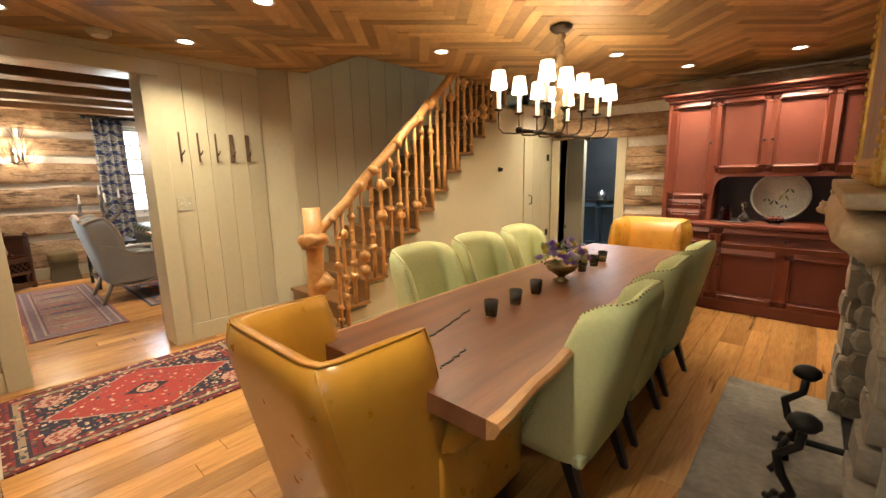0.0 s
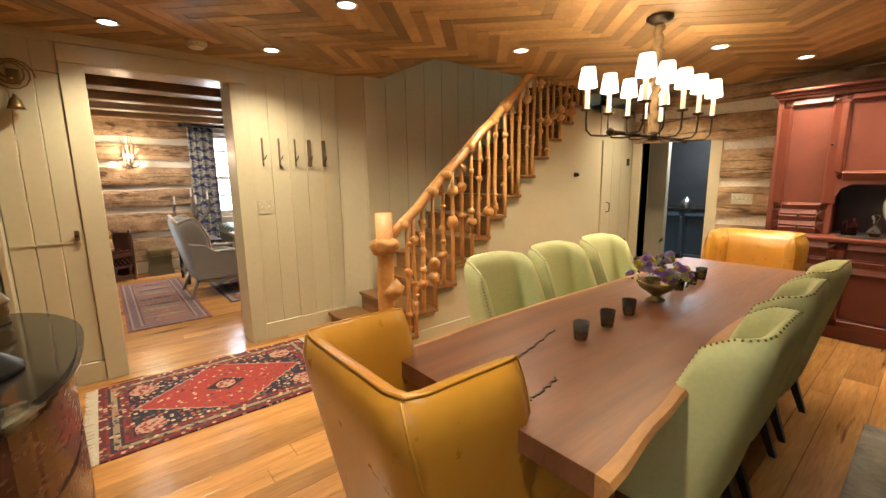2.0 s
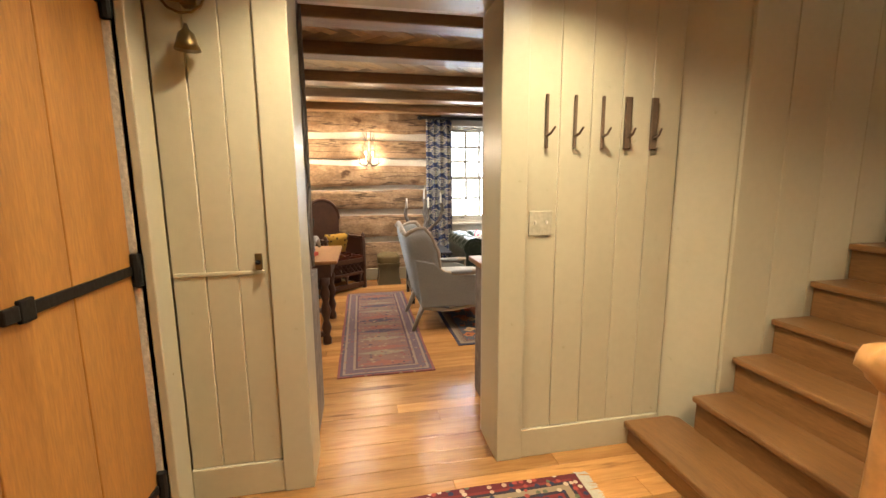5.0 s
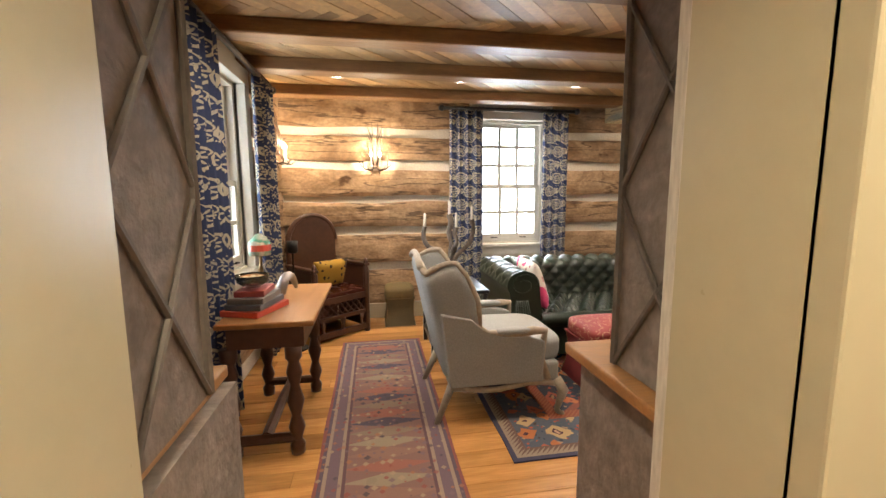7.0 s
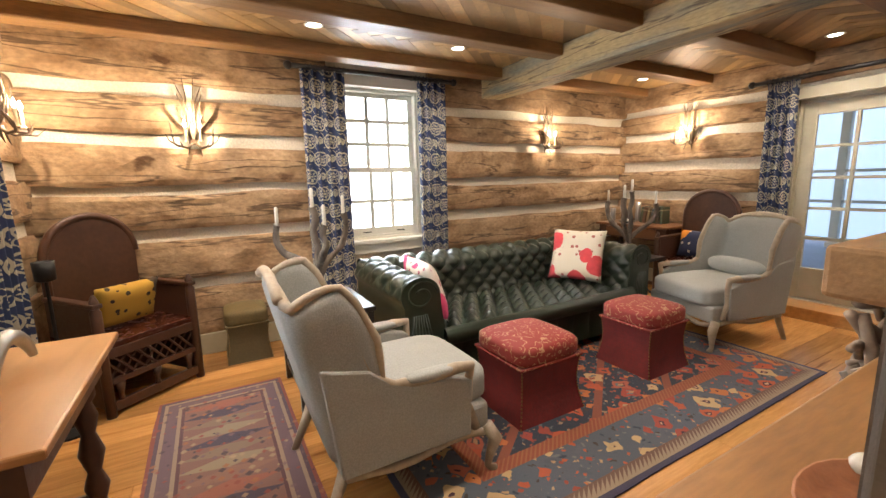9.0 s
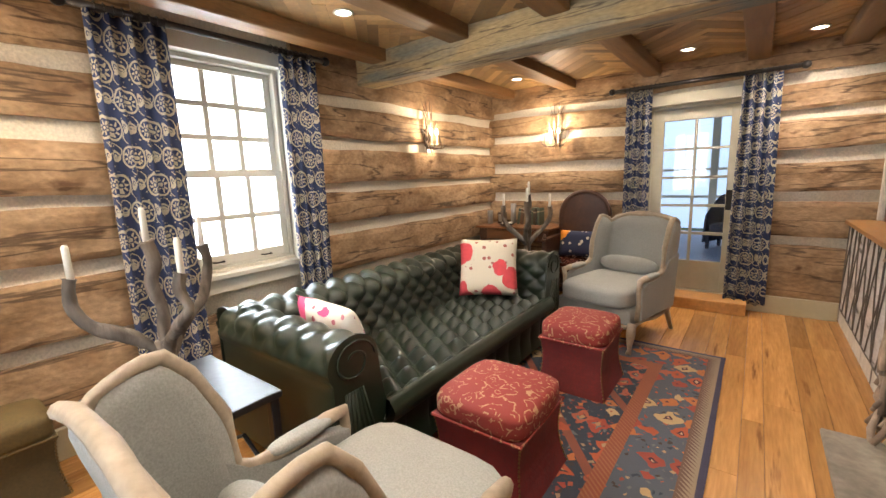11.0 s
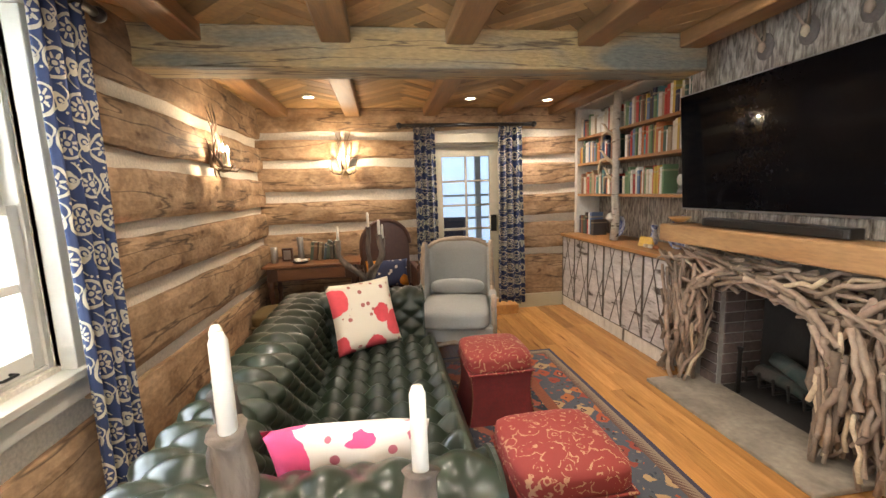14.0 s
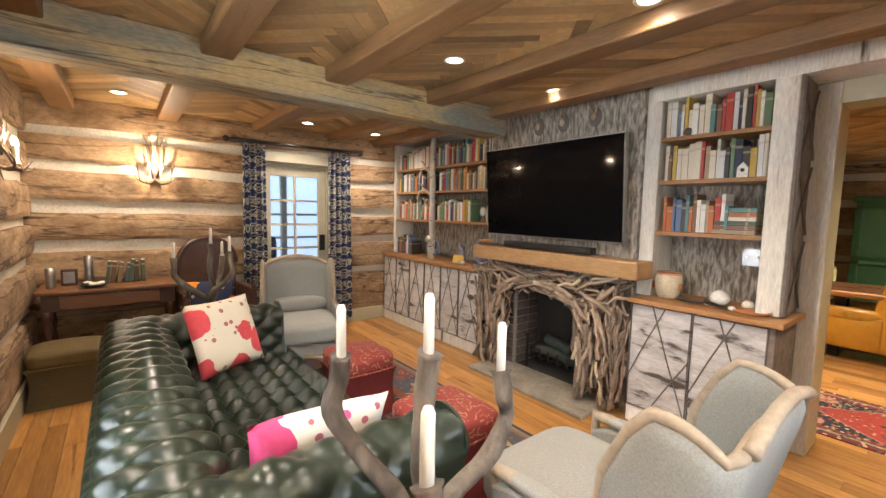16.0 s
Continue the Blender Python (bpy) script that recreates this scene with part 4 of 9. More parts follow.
switch_plate((DX + 0.001, 1.145, 1.20), 0, 0.115, 0.115, 2)
bell = thing("spring_bell", "small brass servant bell on a coiled spring", "bell", (DX + 0.0, -0.28, 2.02))
part("coil", tube(bmesh.new(), [(0.05 + 0.004 * k, 0.10 * (1 - k / 60) * math.cos(k * 0.5), 0.06 + 0.10 * (1 - k / 60) * math.sin(k * 0.5)) for k in range(36)], 0.005, 6), M_BRASS, bell, smooth=True)
part("bell_cup", lathe(bmesh.new(), [(0.045, -0.14), (0.038, -0.12), (0.028, -0.085), (0.012, -0.07), (0.006, -0.05)], 16, (0.06, -0.01, 0)), M_BRASS, bell, smooth=True)
part("bracket", boxm(0.0, 0.055, -0.03, 0.03, 0.02, 0.10, bevel=0.006), M_BRASS, bell)
part("pull_wire", tube(bmesh.new(), [(0.03, 0.04, 0.11), (0.02, 0.16, 0.11), (0.01, 0.24, 0.10)], 0.003, 5), M_BRASS, bell)
latch = thing("door_latch", "small brass latch on the panelled wall", "latch", (DX + 0.012, -0.11, 1.07))
part("plate", boxm(0, 0.012, -0.014, 0.014, -0.035, 0.035, bevel=0.003), M_BRASS, latch)
part("knob", ball(bmesh.new(), (0.02, 0, 0), 0.011, seg=8), M_IRON, latch, smooth=True)
M_GAP = material("shadow_gap", (0.10, 0.09, 0.06), 0.8, bump=0.02)
structure("panel_rail", boxm(DX - 0.002, DX + 0.006, -0.44, -0.09, 1.015, 1.03, bevel=0.002), M_CREAM, "cream panel joint", "trim")
smoke = thing("smoke_detector", "round white smoke detector on the ceiling", "smoke detector", (-3.62, 0.68, CEIL_D - 0.005))
part("body", lathe(bmesh.new(), [(0.07, 0), (0.07, -0.015), (0.055, -0.035), (0.02, -0.042)], 24), M_PLATE, smoke, smooth=True)
part("grille", lathe(bmesh.new(), [(0.045, -0.036), (0.043, -0.044), (0.02, -0.046)], 20), M_WHITE, smoke)

# plank entry door
door = thing("door_1", "amber pine plank door with black iron strap hinges", "door", kind="structure")
for i in range(3):
    part("plank", boxm(-3.80 + 0.322 * i, -3.80 + 0.322 * (i + 1) - 0.004, DS - 0.10, DS - 0.035, 0.01, 2.25, bevel=0.004), M_DOORWOOD, door)
for z in (0.20, 1.08, 2.0):
    bm = boxm(-3.78, -3.30, DS - 0.035, DS - 0.024, z - 0.017, z + 0.017, bevel=0.003)
    lathe(bm, [(0.018, z - 0.06), (0.02, z), (0.018, z + 0.06)], 10, (-3.80, DS - 0.02, 0))
    for dx in (0.0, 0.05):
        box(bm, -3.30 - 0.02 + dx, -3.27 + dx, DS - 0.035, DS - 0.022, z - 0.03 + dx * 0.2, z + 0.03 - dx * 0.2, bevel=0.004)
    part("strap_hinge", bm, M_IRON, door, "black iron strap hinge")
part("lock_plate", boxm(-2.95, -2.88, DS - 0.035, DS - 0.018, 0.80, 1.12, bevel=0.004), M_IRON, door, "black iron lock plate")
part("door_knob", lathe(bmesh.new(), [(0.012, 0), (0.012, 0.05), (0.03, 0.06), (0.034, 0.08), (0.022, 0.1), (0.005, 0.104)], 16), M_BRASS, door, "worn brass knob", smooth=True).matrix_world = pose(-2.92, DS - 0.02, 0.88, -90, 0, 0)
dc = thing("trim_door", "cream painted door casing", "trim", kind="structure")
part("jamb", boxm(-2.83, -2.69, DS - 0.02, DS + 0.03, 0, 2.26, bevel=0.005), M_CREAM, dc)
part("jamb", boxm(-3.945, -3.81, DS - 0.02, DS + 0.03, 0, 2.26, bevel=0.005), M_CREAM, dc)
part("head", boxm(-3.945, -2.69, DS - 0.02, DS + 0.032, 2.262, 2.38, bevel=0.005), M_CREAM, dc)
switch_plate((-2.42, DS + 0.03, 1.20), 90, 0.115, 0.125, 2)
# unseen slab added behind the door to keep outside light from its gaps
structure("wall_outside", boxm(-4.4, -2.5, DS - 0.5, DS - 0.26, 0, 2.6), M_TREAD, "added dark backing behind the entry door")

# bow-front chest with marble top
chest = thing("chest", "bow-front mahogany chest with black marble top", "chest")
M_MAHOG = material("mahogany", (0.075, 0.020, 0.010), 0.25, second=(0.045, 0.012, 0.007), scale=2, stretch=(1, 1, 4), fine=20, bump=0.03)
XC, CH = -1.82, 0.90


def bow(w, d, n=24, flat=0.0):
    front = [(XC - w / 2 + w * i / n, DS + 0.06 + 0.05 + d * (1 - abs(2 * i / n - 1) ** 2.6) ** 0.5 * 0.75 + 0.25 * d * (1 - abs(2 * i / n - 1) ** 4)) for i in range(n + 1)]
    return [(XC - w / 2, DS + 0.055)] + front + [(XC + w / 2, DS + 0.055)]


bm = prism(bmesh.new(), bow(1.17, 0.30), CH, CH + 0.022)
prism(bm, bow(1.20, 0.315), CH + 0.022, CH + 0.03)
prism(bm, bow(1.17, 0.30), CH + 0.03, CH + 0.04)
part("marble_top", bm, M_MARBLE, chest, "black marble top with pale veins")
part("body", prism(bmesh.new(), bow(1.10, 0.265), 0.12, CH), M_MAHOG, chest)
for z0, z1 in ((0.16, 0.40), (0.42, 0.64), (0.66, 0.87)):
    part("drawer", prism(bmesh.new(), [(x * 0.93 + XC * 0.07, y + 0.012) for x, y in bow(1.10, 0.265)[1:-1]] + [(XC + 0.4, DS + 0.2), (XC - 0.4, DS + 0.2)], z0, z1), M_MAHOG, chest)
for x in (-0.45, 0.45):
    part("foot", lathe(bmesh.new(), [(0.03, 0), (0.045, 0.05), (0.03, 0.12)], 12, (XC + x, DS + 0.2, 0)), M_MAHOG, chest, smooth=True)
stick = thing("candlestick", "tall black turned candlestick with pillar candle on the chest", "candlestick", (-1.68, -0.27, CH + 0.042))
part("stem", lathe(bmesh.new(), [(0.10, 0), (0.10, 0.012), (0.055, 0.05), (0.04, 0.09), (0.06, 0.10), (0.06, 0.108), (0.022, 0.13), (0.03, 0.17), (0.018, 0.19), (0.035, 0.215), (0.016, 0.24), (0.02, 0.28), (0.055, 0.29), (0.055, 0.296), (0.022, 0.305), (0.036, 0.34), (0.041, 0.40), (0.032, 0.40)], 24), M_IRON, stick, smooth=True)
part("candle", lathe(bmesh.new(), [(0.036, 0.398), (0.037, 0.555), (0.033, 0.57), (0.003, 0.566)], 18), M_WAX, stick, "ivory pillar candle", smooth=True)
pot = thing("brass_box", "round lidded brass box on the chest", "box", (-2.24, -0.33, CH + 0.042))
pot.scale = (0.76, 0.76, 0.8)
part("body", lathe(bmesh.new(), [(0.095, 0), (0.1, 0.01), (0.092, 0.03), (0.1, 0.045), (0.094, 0.07), (0.1, 0.09)], 28), M_BRASS, pot, smooth=True)
part("lid", lathe(bmesh.new(), [(0.104, 0.088), (0.104, 0.096), (0.085, 0.125), (0.04, 0.14), (0.004, 0.143)], 28), M_BRASS, pot, "domed brass lid", smooth=True)
part("handle", tube(bmesh.new(), [(-0.025, 0, 0.14), (-0.02, 0, 0.158), (0.02, 0, 0.158), (0.025, 0, 0.14)], 0.005, 6), M_BRASS, pot)
for x, z, r, mat, lab in ((-2.30, 1.37, 0.135, M_PEWTER, "round pewter plate hung on the wall"), (-2.28, 1.68, 0.145, M_COPPER, "hammered copper charger hung on the wall"), (-2.24, 1.99, 0.13, M_PEWTER, "round pewter plate hung on the wall")):
    pl = part("wall_plate", lathe(bmesh.new(), [(r, 0.022), (r * 0.97, 0.028), (r * 0.64, 0.012), (r * 0.6, 0.006), (0.01, 0.006), (0.01, 0.0), (r * 0.6, 0.0), (r, 0.018)], 36), mat, smooth=True)
    tagged(pl, lab, "plate", "wall plates")
    pl.matrix_world = pose(x, DS + 0.03, z, -86, 0, 0)
mir = thing("wall_mirror", "dark mahogany framed mirror hung over the chest", "mirror", (-1.70, DS + 0.045, 1.58))
M_MIRROR = material("mirror_silver", (0.75, 0.76, 0.75), 0.04, 1.0, bump=0, rough_var=0.02)
arch = [(-0.38, -0.62), (0.38, -0.62), (0.38, 0.35)] + [(0.38 * math.cos(a), 0.35 + 0.22 * math.sin(a)) for a in [math.pi * k / 10 for k in range(1, 10)]] + [(-0.38, 0.35)]
part("glass", prism(bmesh.new(), [(x * 0.84, z * 0.88) for x, z in arch], 0.0, 0.012, axis="y"), M_MIRROR, mir, "silvered mirror glass")
part("frame", tube(bmesh.new(), [(x * 0.92, 0.02, z * 0.94) for x, z in arch + arch[:1]], 0.042, 8), M_MAHOG, mir, "moulded mahogany frame", smooth=True)

# hutch
hutch = thing("hutch", "large red painted hutch with panelled doors", "cupboard")
HX0, HX1, HF, UF, HB = -1.24, 0.95, 4.80, 5.02, 5.46


def panel_door(parent, x0, x1, z0, z1, y, mat, knob=None, name="door"):
    """A framed door with a sunk panel, facing -y."""
    bm = boxm(x0, x1, y, y + 0.022, z0, z1, bevel=0.002)
    for f in [f for f in bm.faces if f.normal.y < -0.9]:
        r = bmesh.ops.inset_region(bm, faces=[f], thickness=min(0.065, (x1 - x0) * 0.2))
        bmesh.ops.inset_region(bm, faces=[f], thickness=0.008, depth=-0.012)
    d = part(name, bm, mat, parent)
    if knob:
        part("knob", lathe(bmesh.new(), [(0.006, 0), (0.006, 0.015), (0.013, 0.022), (0.010, 0.032), (0.003, 0.034)], 10), M_IRON, d, "dark iron knob", smooth=True).matrix_world = pose(knob[0], y, knob[1], 90, 0, 0)
    return d


part("base", boxm(HX0, HX1, HF + 0.024, HB, 0.0, 0.84), M_RED, hutch)
part("plinth", boxm(HX0 - 0.01, HX1, HF - 0.005, HF + 0.03, 0.0, 0.11, bevel=0.006), M_RED, hutch)
part("counter", boxm(HX0 - 0.025, HX1 + 0.02, HF - 0.03, HB, 0.841, 0.875, bevel=0.008), M_RED, hutch)
xs = [HX0 + 0.02, -0.70, -0.16, 0.38, 0.93]
for a, b in zip(xs, xs[1:]):
    panel_door(hutch, a + 0.01, b - 0.01, 0.13, 0.62, HF, M_RED, (b - 0.04 if xs.index(a) % 2 == 0 else a + 0.04, 0.47))
for a, b in ((xs[0], -0.70), (-0.70, 0.38), (0.38, 0.93)):
    panel_door(hutch, a + 0.012, b - 0.012, 0.65, 0.82, HF, M_RED, None, "drawer")
    part("knob", lathe(bmesh.new(), [(0.006, 0), (0.006, 0.015), (0.013, 0.022), (0.003, 0.032)], 10), M_IRON, hutch, "dark iron knob", smooth=True).matrix_world = pose((a + b) / 2, HF, 0.735, 90, 0, 0)
bm = boxm(HX0 - 0.02, HX0 + 0.02, UF, HB, 0.876, 2.08)
box(bm, -0.84, -0.80, UF, HB, 0.876, 2.08)
box(bm, HX1 - 0.04, HX1, UF, HB, 0.876, 2.08)
box(bm, HX0 + 0.02, HX1 - 0.04, UF + 0.024, HB, 1.36, 2.08)
box(bm, HX0 + 0.02, -0.84, UF + 0.024, HB, 0.876, 1.36)
part("upper_body", bm, M_RED, hutch)
# recess back, painted darker than the rest to stand for its shade
part("back_panel", boxm(-0.80, HX1 - 0.04, HB - 0.03, HB, 0.876, 1.36), M_REDRECESS, hutch, "red back boards with the recess shade in their colour")
bm = prism(bmesh.new(), [(-0.80, 1.36), (-0.80, 1.18), (-0.76, 1.28), (-0.70, 1.32), (0.85, 1.32), (0.91, 1.28), (0.91, 1.36)], UF, UF + 0.022, axis="y")
part("arch_board", bm, M_RED, hutch)
bm = boxm(HX0 - 0.03, HX1 + 0.02, UF - 0.03, HB, 2.08, 2.105, bevel=0.004)
box(bm, HX0 - 0.055, HX1 + 0.03, UF - 0.055, HB, 2.106, 2.135, bevel=0.01)
box(bm, HX0 - 0.08, HX1 + 0.04, UF - 0.085, HB, 2.136, 2.16, bevel=0.006)
part("crown", bm, M_RED, hutch)
ux = [-1.21, -0.82, -0.39, 0.04, 0.48, 0.93]
for i, (a, b) in enumerate(zip(ux, ux[1:])):
    z0 = 1.10 if i == 0 else 1.38
    panel_door(hutch, a + 0.008, b - 0.008, z0, 2.06, UF, M_RED, (b - 0.03 if i in (0, 1, 3) else a + 0.03, 1.66))
for z in (0.89, 0.995):
    panel_door(hutch, -1.21, -0.845, z, z + 0.09, UF, M_RED, (-1.02, z + 0.045), "drawer")
platter = thing("platter", "large round china platter painted with a plant, on the hutch", "platter", (-0.27, HB - 0.14, 0.878))
part("plate", lathe(bmesh.new(), [(0.24, 0.03), (0.235, 0.036), (0.18, 0.012), (0.02, 0.010), (0.02, 0.004), (0.19, 0.004)], 40, scale=(1, 1)), M_CHINA, platter, smooth=True).matrix_local = pose(0, 0.03, 0.24, 80, 0, 0)
for i, (x, z, r, c) in enumerate(((0.03, 0.24, 0.06, (0.42, 0.45, 0.10)), (-0.04, 0.18, 0.05, (0.06, 0.12, 0.08)), (0.04, 0.14, 0.04, (0.08, 0.12, 0.25)), (0.07, 0.30, 0.05, (0.10, 0.18, 0.06)), (-0.10, 0.20, 0.04, (0.10, 0.16, 0.08)))):
    bm = bmesh.new()
    for k in range(6):
        a = k * 1.047
        bm.faces.new([bm.verts.new((x + rr * 1.4 * math.cos(a + o), -0.004 - 0.002 * k, z + rr * 1.4 * math.sin(a + o))) for rr, o in ((0.004, 0), (r * 0.6, -0.22), (r, 0), (r * 0.6, 0.22))])
    part("painted_leaf", bm, material("glaze_%d" % i, c, 0.3, scale=30, bump=0), platter).matrix_local = pose(0, -0.026, 0.03, -10, 0, 0)
dish = thing("fruit_dish", "glass dish of red fruit on the hutch", "dish", (-0.27, HF + 0.16, 0.877))
part("dish", lathe(bmesh.new(), [(0.04, 0), (0.045, 0.012), (0.10, 0.04), (0.095, 0.042), (0.03, 0.02)], 20), M_GLASS, dish, smooth=True)
for k in range(7):
    part("fruit", ball(bmesh.new(), (0.05 * math.cos(k), 0.05 * math.sin(k), 0.052), 0.02, seg=8), M_RED, dish, smooth=True)
tray = thing("drinks_tray", "round silver tray of bottles on the hutch", "tray", (-0.58, HF + 0.22, 0.877))
part("tray", lathe(bmesh.new(), [(0.13, 0), (0.14, 0.012), (0.135, 0.013), (0.12, 0.004)], 28, scale=(1.25, 1)), M_PEWTER, tray, smooth=True)
M_PINK = glass("rose_bottle_glass", (0.55, 0.12, 0.16), 0.05)
for name, lab, x, prof, mt in (("bottle", "rose glass bottle on the tray", -0.65, [(0.03, 0), (0.032, 0.07), (0.026, 0.09), (0.010, 0.11), (0.012, 0.15)], M_PINK), ("bottle", "slim clear bottle on the tray", -0.70, [(0.02, 0), (0.02, 0.11), (0.008, 0.13), (0.008, 0.16)], M_GLASS),
                               ("decanter", "cut glass decanter with stopper on the tray", -0.52, [(0.045, 0), (0.047, 0.03), (0.03, 0.08), (0.012, 0.10), (0.014, 0.14), (0.026, 0.15), (0.026, 0.18), (0.005, 0.19)], M_GLASS)):
    b = part(name, lathe(bmesh.new(), prof, 16), mt, smooth=True)
    tagged(b, lab, "bottle").location = (x, HF + 0.22, 0.883)

# kitchen beyond the doorway
kt = thing("trim_kitchen", "cream painted casing of the kitchen doorway", "trim", kind="structure")
part("jamb", boxm(-1.96, -1.84, DN - 0.03, DN + 0.21, 0, 1.87, bevel=0.004), M_CREAM, kt)
part("jamb", boxm(-2.865, -2.75, DN - 0.03, DN + 0.21, 0, 1.87, bevel=0.004), M_CREAM, kt)
part("head", boxm(-2.865, -1.84, DN - 0.032, DN + 0.21, 1.872, 1.98, bevel=0.004), M_CREAM, kt)
M_BLUE = material("blue_cabinet_paint", (0.035, 0.065, 0.10), 0.4, scale=3, bump=0.03)
# one near-black colour for all the kitchen walls
M_DARK = material("near_black_wall", (0.03, 0.032, 0.035), 0.35, scale=5, bump=0.1)
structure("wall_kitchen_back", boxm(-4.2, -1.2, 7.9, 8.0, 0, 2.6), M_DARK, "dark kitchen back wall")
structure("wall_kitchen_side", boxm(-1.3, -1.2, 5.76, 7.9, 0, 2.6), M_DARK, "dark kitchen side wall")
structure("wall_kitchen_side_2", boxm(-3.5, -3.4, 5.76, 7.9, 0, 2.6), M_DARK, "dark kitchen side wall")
structure("ceiling_kitchen", boxm(-3.5, -1.2, 5.76, 8.0, 2.4, 2.5), M_CREAM, "kitchen ceiling", "ceiling")
structure("floor_kitchen", boxm(-3.5, -1.2, 6.4, 8.0, -0.1, 0.0), M_TREAD, "dark kitchen floorboards", "floor")
kc = thing("kitchen_cabinet", "blue painted kitchen base cabinet with dark counter", "cabinet", (-2.6, 7.2, 0))
part("body", boxm(-0.75, 0.9, 0, 0.6, 0.08, 0.86, bevel=0.004), M_BLUE, kc)
for i in range(3):
    panel_door(kc, -0.74 + 0.54 * i, -0.74 + 0.54 * (i + 1) - 0.01, 0.12, 0.82, -0.022, M_BLUE, (-0.3 + 0.54 * i, 0.7))
part("counter", boxm(-0.77, 0.92, -0.04, 0.62, 0.862, 0.90, bevel=0.005), M_MARBLE, kc, "black stone counter")
sun_v = thing("sunflower_vase", "clear vase of sunflowers on the kitchen counter", "flowers", (-2.33, 7.35, 0.902))
part("vase", lathe(bmesh.new(), [(0.05, 0), (0.055, 0.1), (0.045, 0.2), (0.04, 0.2), (0.045, 0.02)], 14), M_GLASS, sun_v, smooth=True)
M_SUNF = material("sunflower_yellow", (0.75, 0.45, 0.02), 0.6, bump=0.05)
for k in range(4):
    a = k * 1.7
    c = (0.10 * math.cos(a), 0.10 * math.sin(a), 0.36 + 0.05 * (k % 3))
    bm = bmesh.new()
    petals(bm, c, 0.07, 12, 2, k)
    part("flower", bm, M_SUNF, sun_v, "yellow sunflower")
    part("stem", tube(bmesh.new(), [(0, 0, 0.03), (c[0] * 0.5, c[1] * 0.5, 0.2), c], 0.006, 6), M_LEAF, sun_v)
kettle = part("kettle", lathe(bmesh.new(), [(0.08, 0), (0.09, 0.05), (0.06, 0.12), (0.02, 0.15), (0.01, 0.17)], 18), M_PEWTER, smooth=True)
tagged(kettle, "shiny steel kettle on the kitchen counter", "kettle").location = (-2.85, 7.4, 0.902)
switch_plate((-1.60, DN - 0.055, 1.15), -90, 0.20, 0.115, 5)

# closet door, vent and knob under the stairs
closet = thing("door_2", "cream plank closet door under the stairs, shut", "door", kind="structure")
for i in range(3):
    part("plank", boxm(SXE - 0.012, SXE + 0.008, 4.78 + 0.22 * i, 4.78 + 0.22 * (i + 1) - 0.003, 0.03, 1.84, bevel=0.003), M_CREAM, closet)
part("handle", tube(bmesh.new(), [(SXE + 0.008, 4.90, 0.98), (SXE + 0.05, 4.90, 0.99), (SXE + 0.05, 4.90, 1.09), (SXE + 0.008, 4.90, 1.10)], 0.006, 6), M_IRON, closet, "black iron pull")
for z in (0.5, 1.55):
    part("hinge", boxm(SXE + 0.008, SXE + 0.014, 5.36, 5.43, z, z + 0.09, bevel=0.002), M_IRON, closet)
vent = thing("wall_vent", "cream slatted air vent above the closet door", "vent")
part("frame", boxm(SXE - 0.012, SXE + 0.004, 4.72, 5.26, 1.89, 2.24, bevel=0.003), M_CREAM, vent)
for i in range(16):
    part("slat", boxm(SXE + 0.004, SXE + 0.012, 4.745 + 0.0315 * i, 4.745 + 0.0315 * i + 0.016, 1.91, 2.22), M_WHITE, vent)
kn = part("thermostat", lathe(bmesh.new(), [(0.028, 0), (0.03, 0.006), (0.014, 0.014), (0.024, 0.03), (0.018, 0.045), (0.004, 0.048)], 16), M_IRON, smooth=True)
tagged(kn, "round black thermostat dial on the wall under the stairs", "thermostat").matrix_world = pose(SXE - 0.012, 4.23, 1.44, 0, 90, 0)
for k in range(2, 13):
    structure("stair_bracket", boxm(SXE - 0.012, SXE + 0.003, tread_y(k) + 0.03, tread_y(k) + RUN - 0.02, tread_z(k) - 0.075, tread_z(k) - 0.069), M_CREAM, "cream bead under the tread", "trim")

# dining fireplace
M_MORTAR = material("lime_mortar", (0.34, 0.30, 0.23), 0.9, second=(0.26, 0.23, 0.18), scale=6, fine=40, bump=0.4)
M_SOOT = material("sooty_stone", (0.014, 0.012, 0.011), 0.95, second=(0.028, 0.024, 0.021), scale=5, bump=0.3)
fire = thing("stone_fireplace", "rough field-stone fireplace with log mantel", "fireplace", kind="structure")
FX = 0.20
bm = boxm(FX + 0.04, 1.25, 3.06, 3.42, 0, 2.37)
box(bm, FX + 0.04, 1.25, 1.75, 2.02, 0, 2.37)
box(bm, FX + 0.04, 1.25, 2.02, 3.06, 0.95, 2.37)
part("core", bm, M_MORTAR, fire)
part("firebox", boxm(0.95, 1.2, 2.02, 3.06, 0, 0.95), M_SOOT, fire)
part("hearth_bed", boxm(FX + 0.04, 0.95, 2.021, 3.059, 0.0, 0.02), M_SOOT, fire)
rs = random.Random(5)
for y0, y1, z0, z1 in ((3.06, 3.42, 0, 2.37), (1.75, 2.02, 0, 2.37), (2.02, 3.06, 0.95, 2.37)):
    z = z0
    while z < z1 - 0.04:
        h = min(rs.uniform(0.09, 0.2), z1 - z)
        y = y0
        while y < y1 - 0.03:
            w = min(rs.uniform(0.14, 0.34), y1 - y)
            bm = soft_block(bmesh.new(), FX - rs.uniform(0.0, 0.035), FX + 0.10, y + 0.006, y + w - 0.006, z + 0.006, z + h - 0.006, 7, 4)
            for v in bm.verts:
                v.co += 0.012 * Vector((noise.noise(v.co * 9), noise.noise(v.co * 9 + Vector((5, 0, 0))), noise.noise(v.co * 9 + Vector((0, 7, 0)))))
            part("stone", bm, M_STONE, fire)
            y += w
        z += h
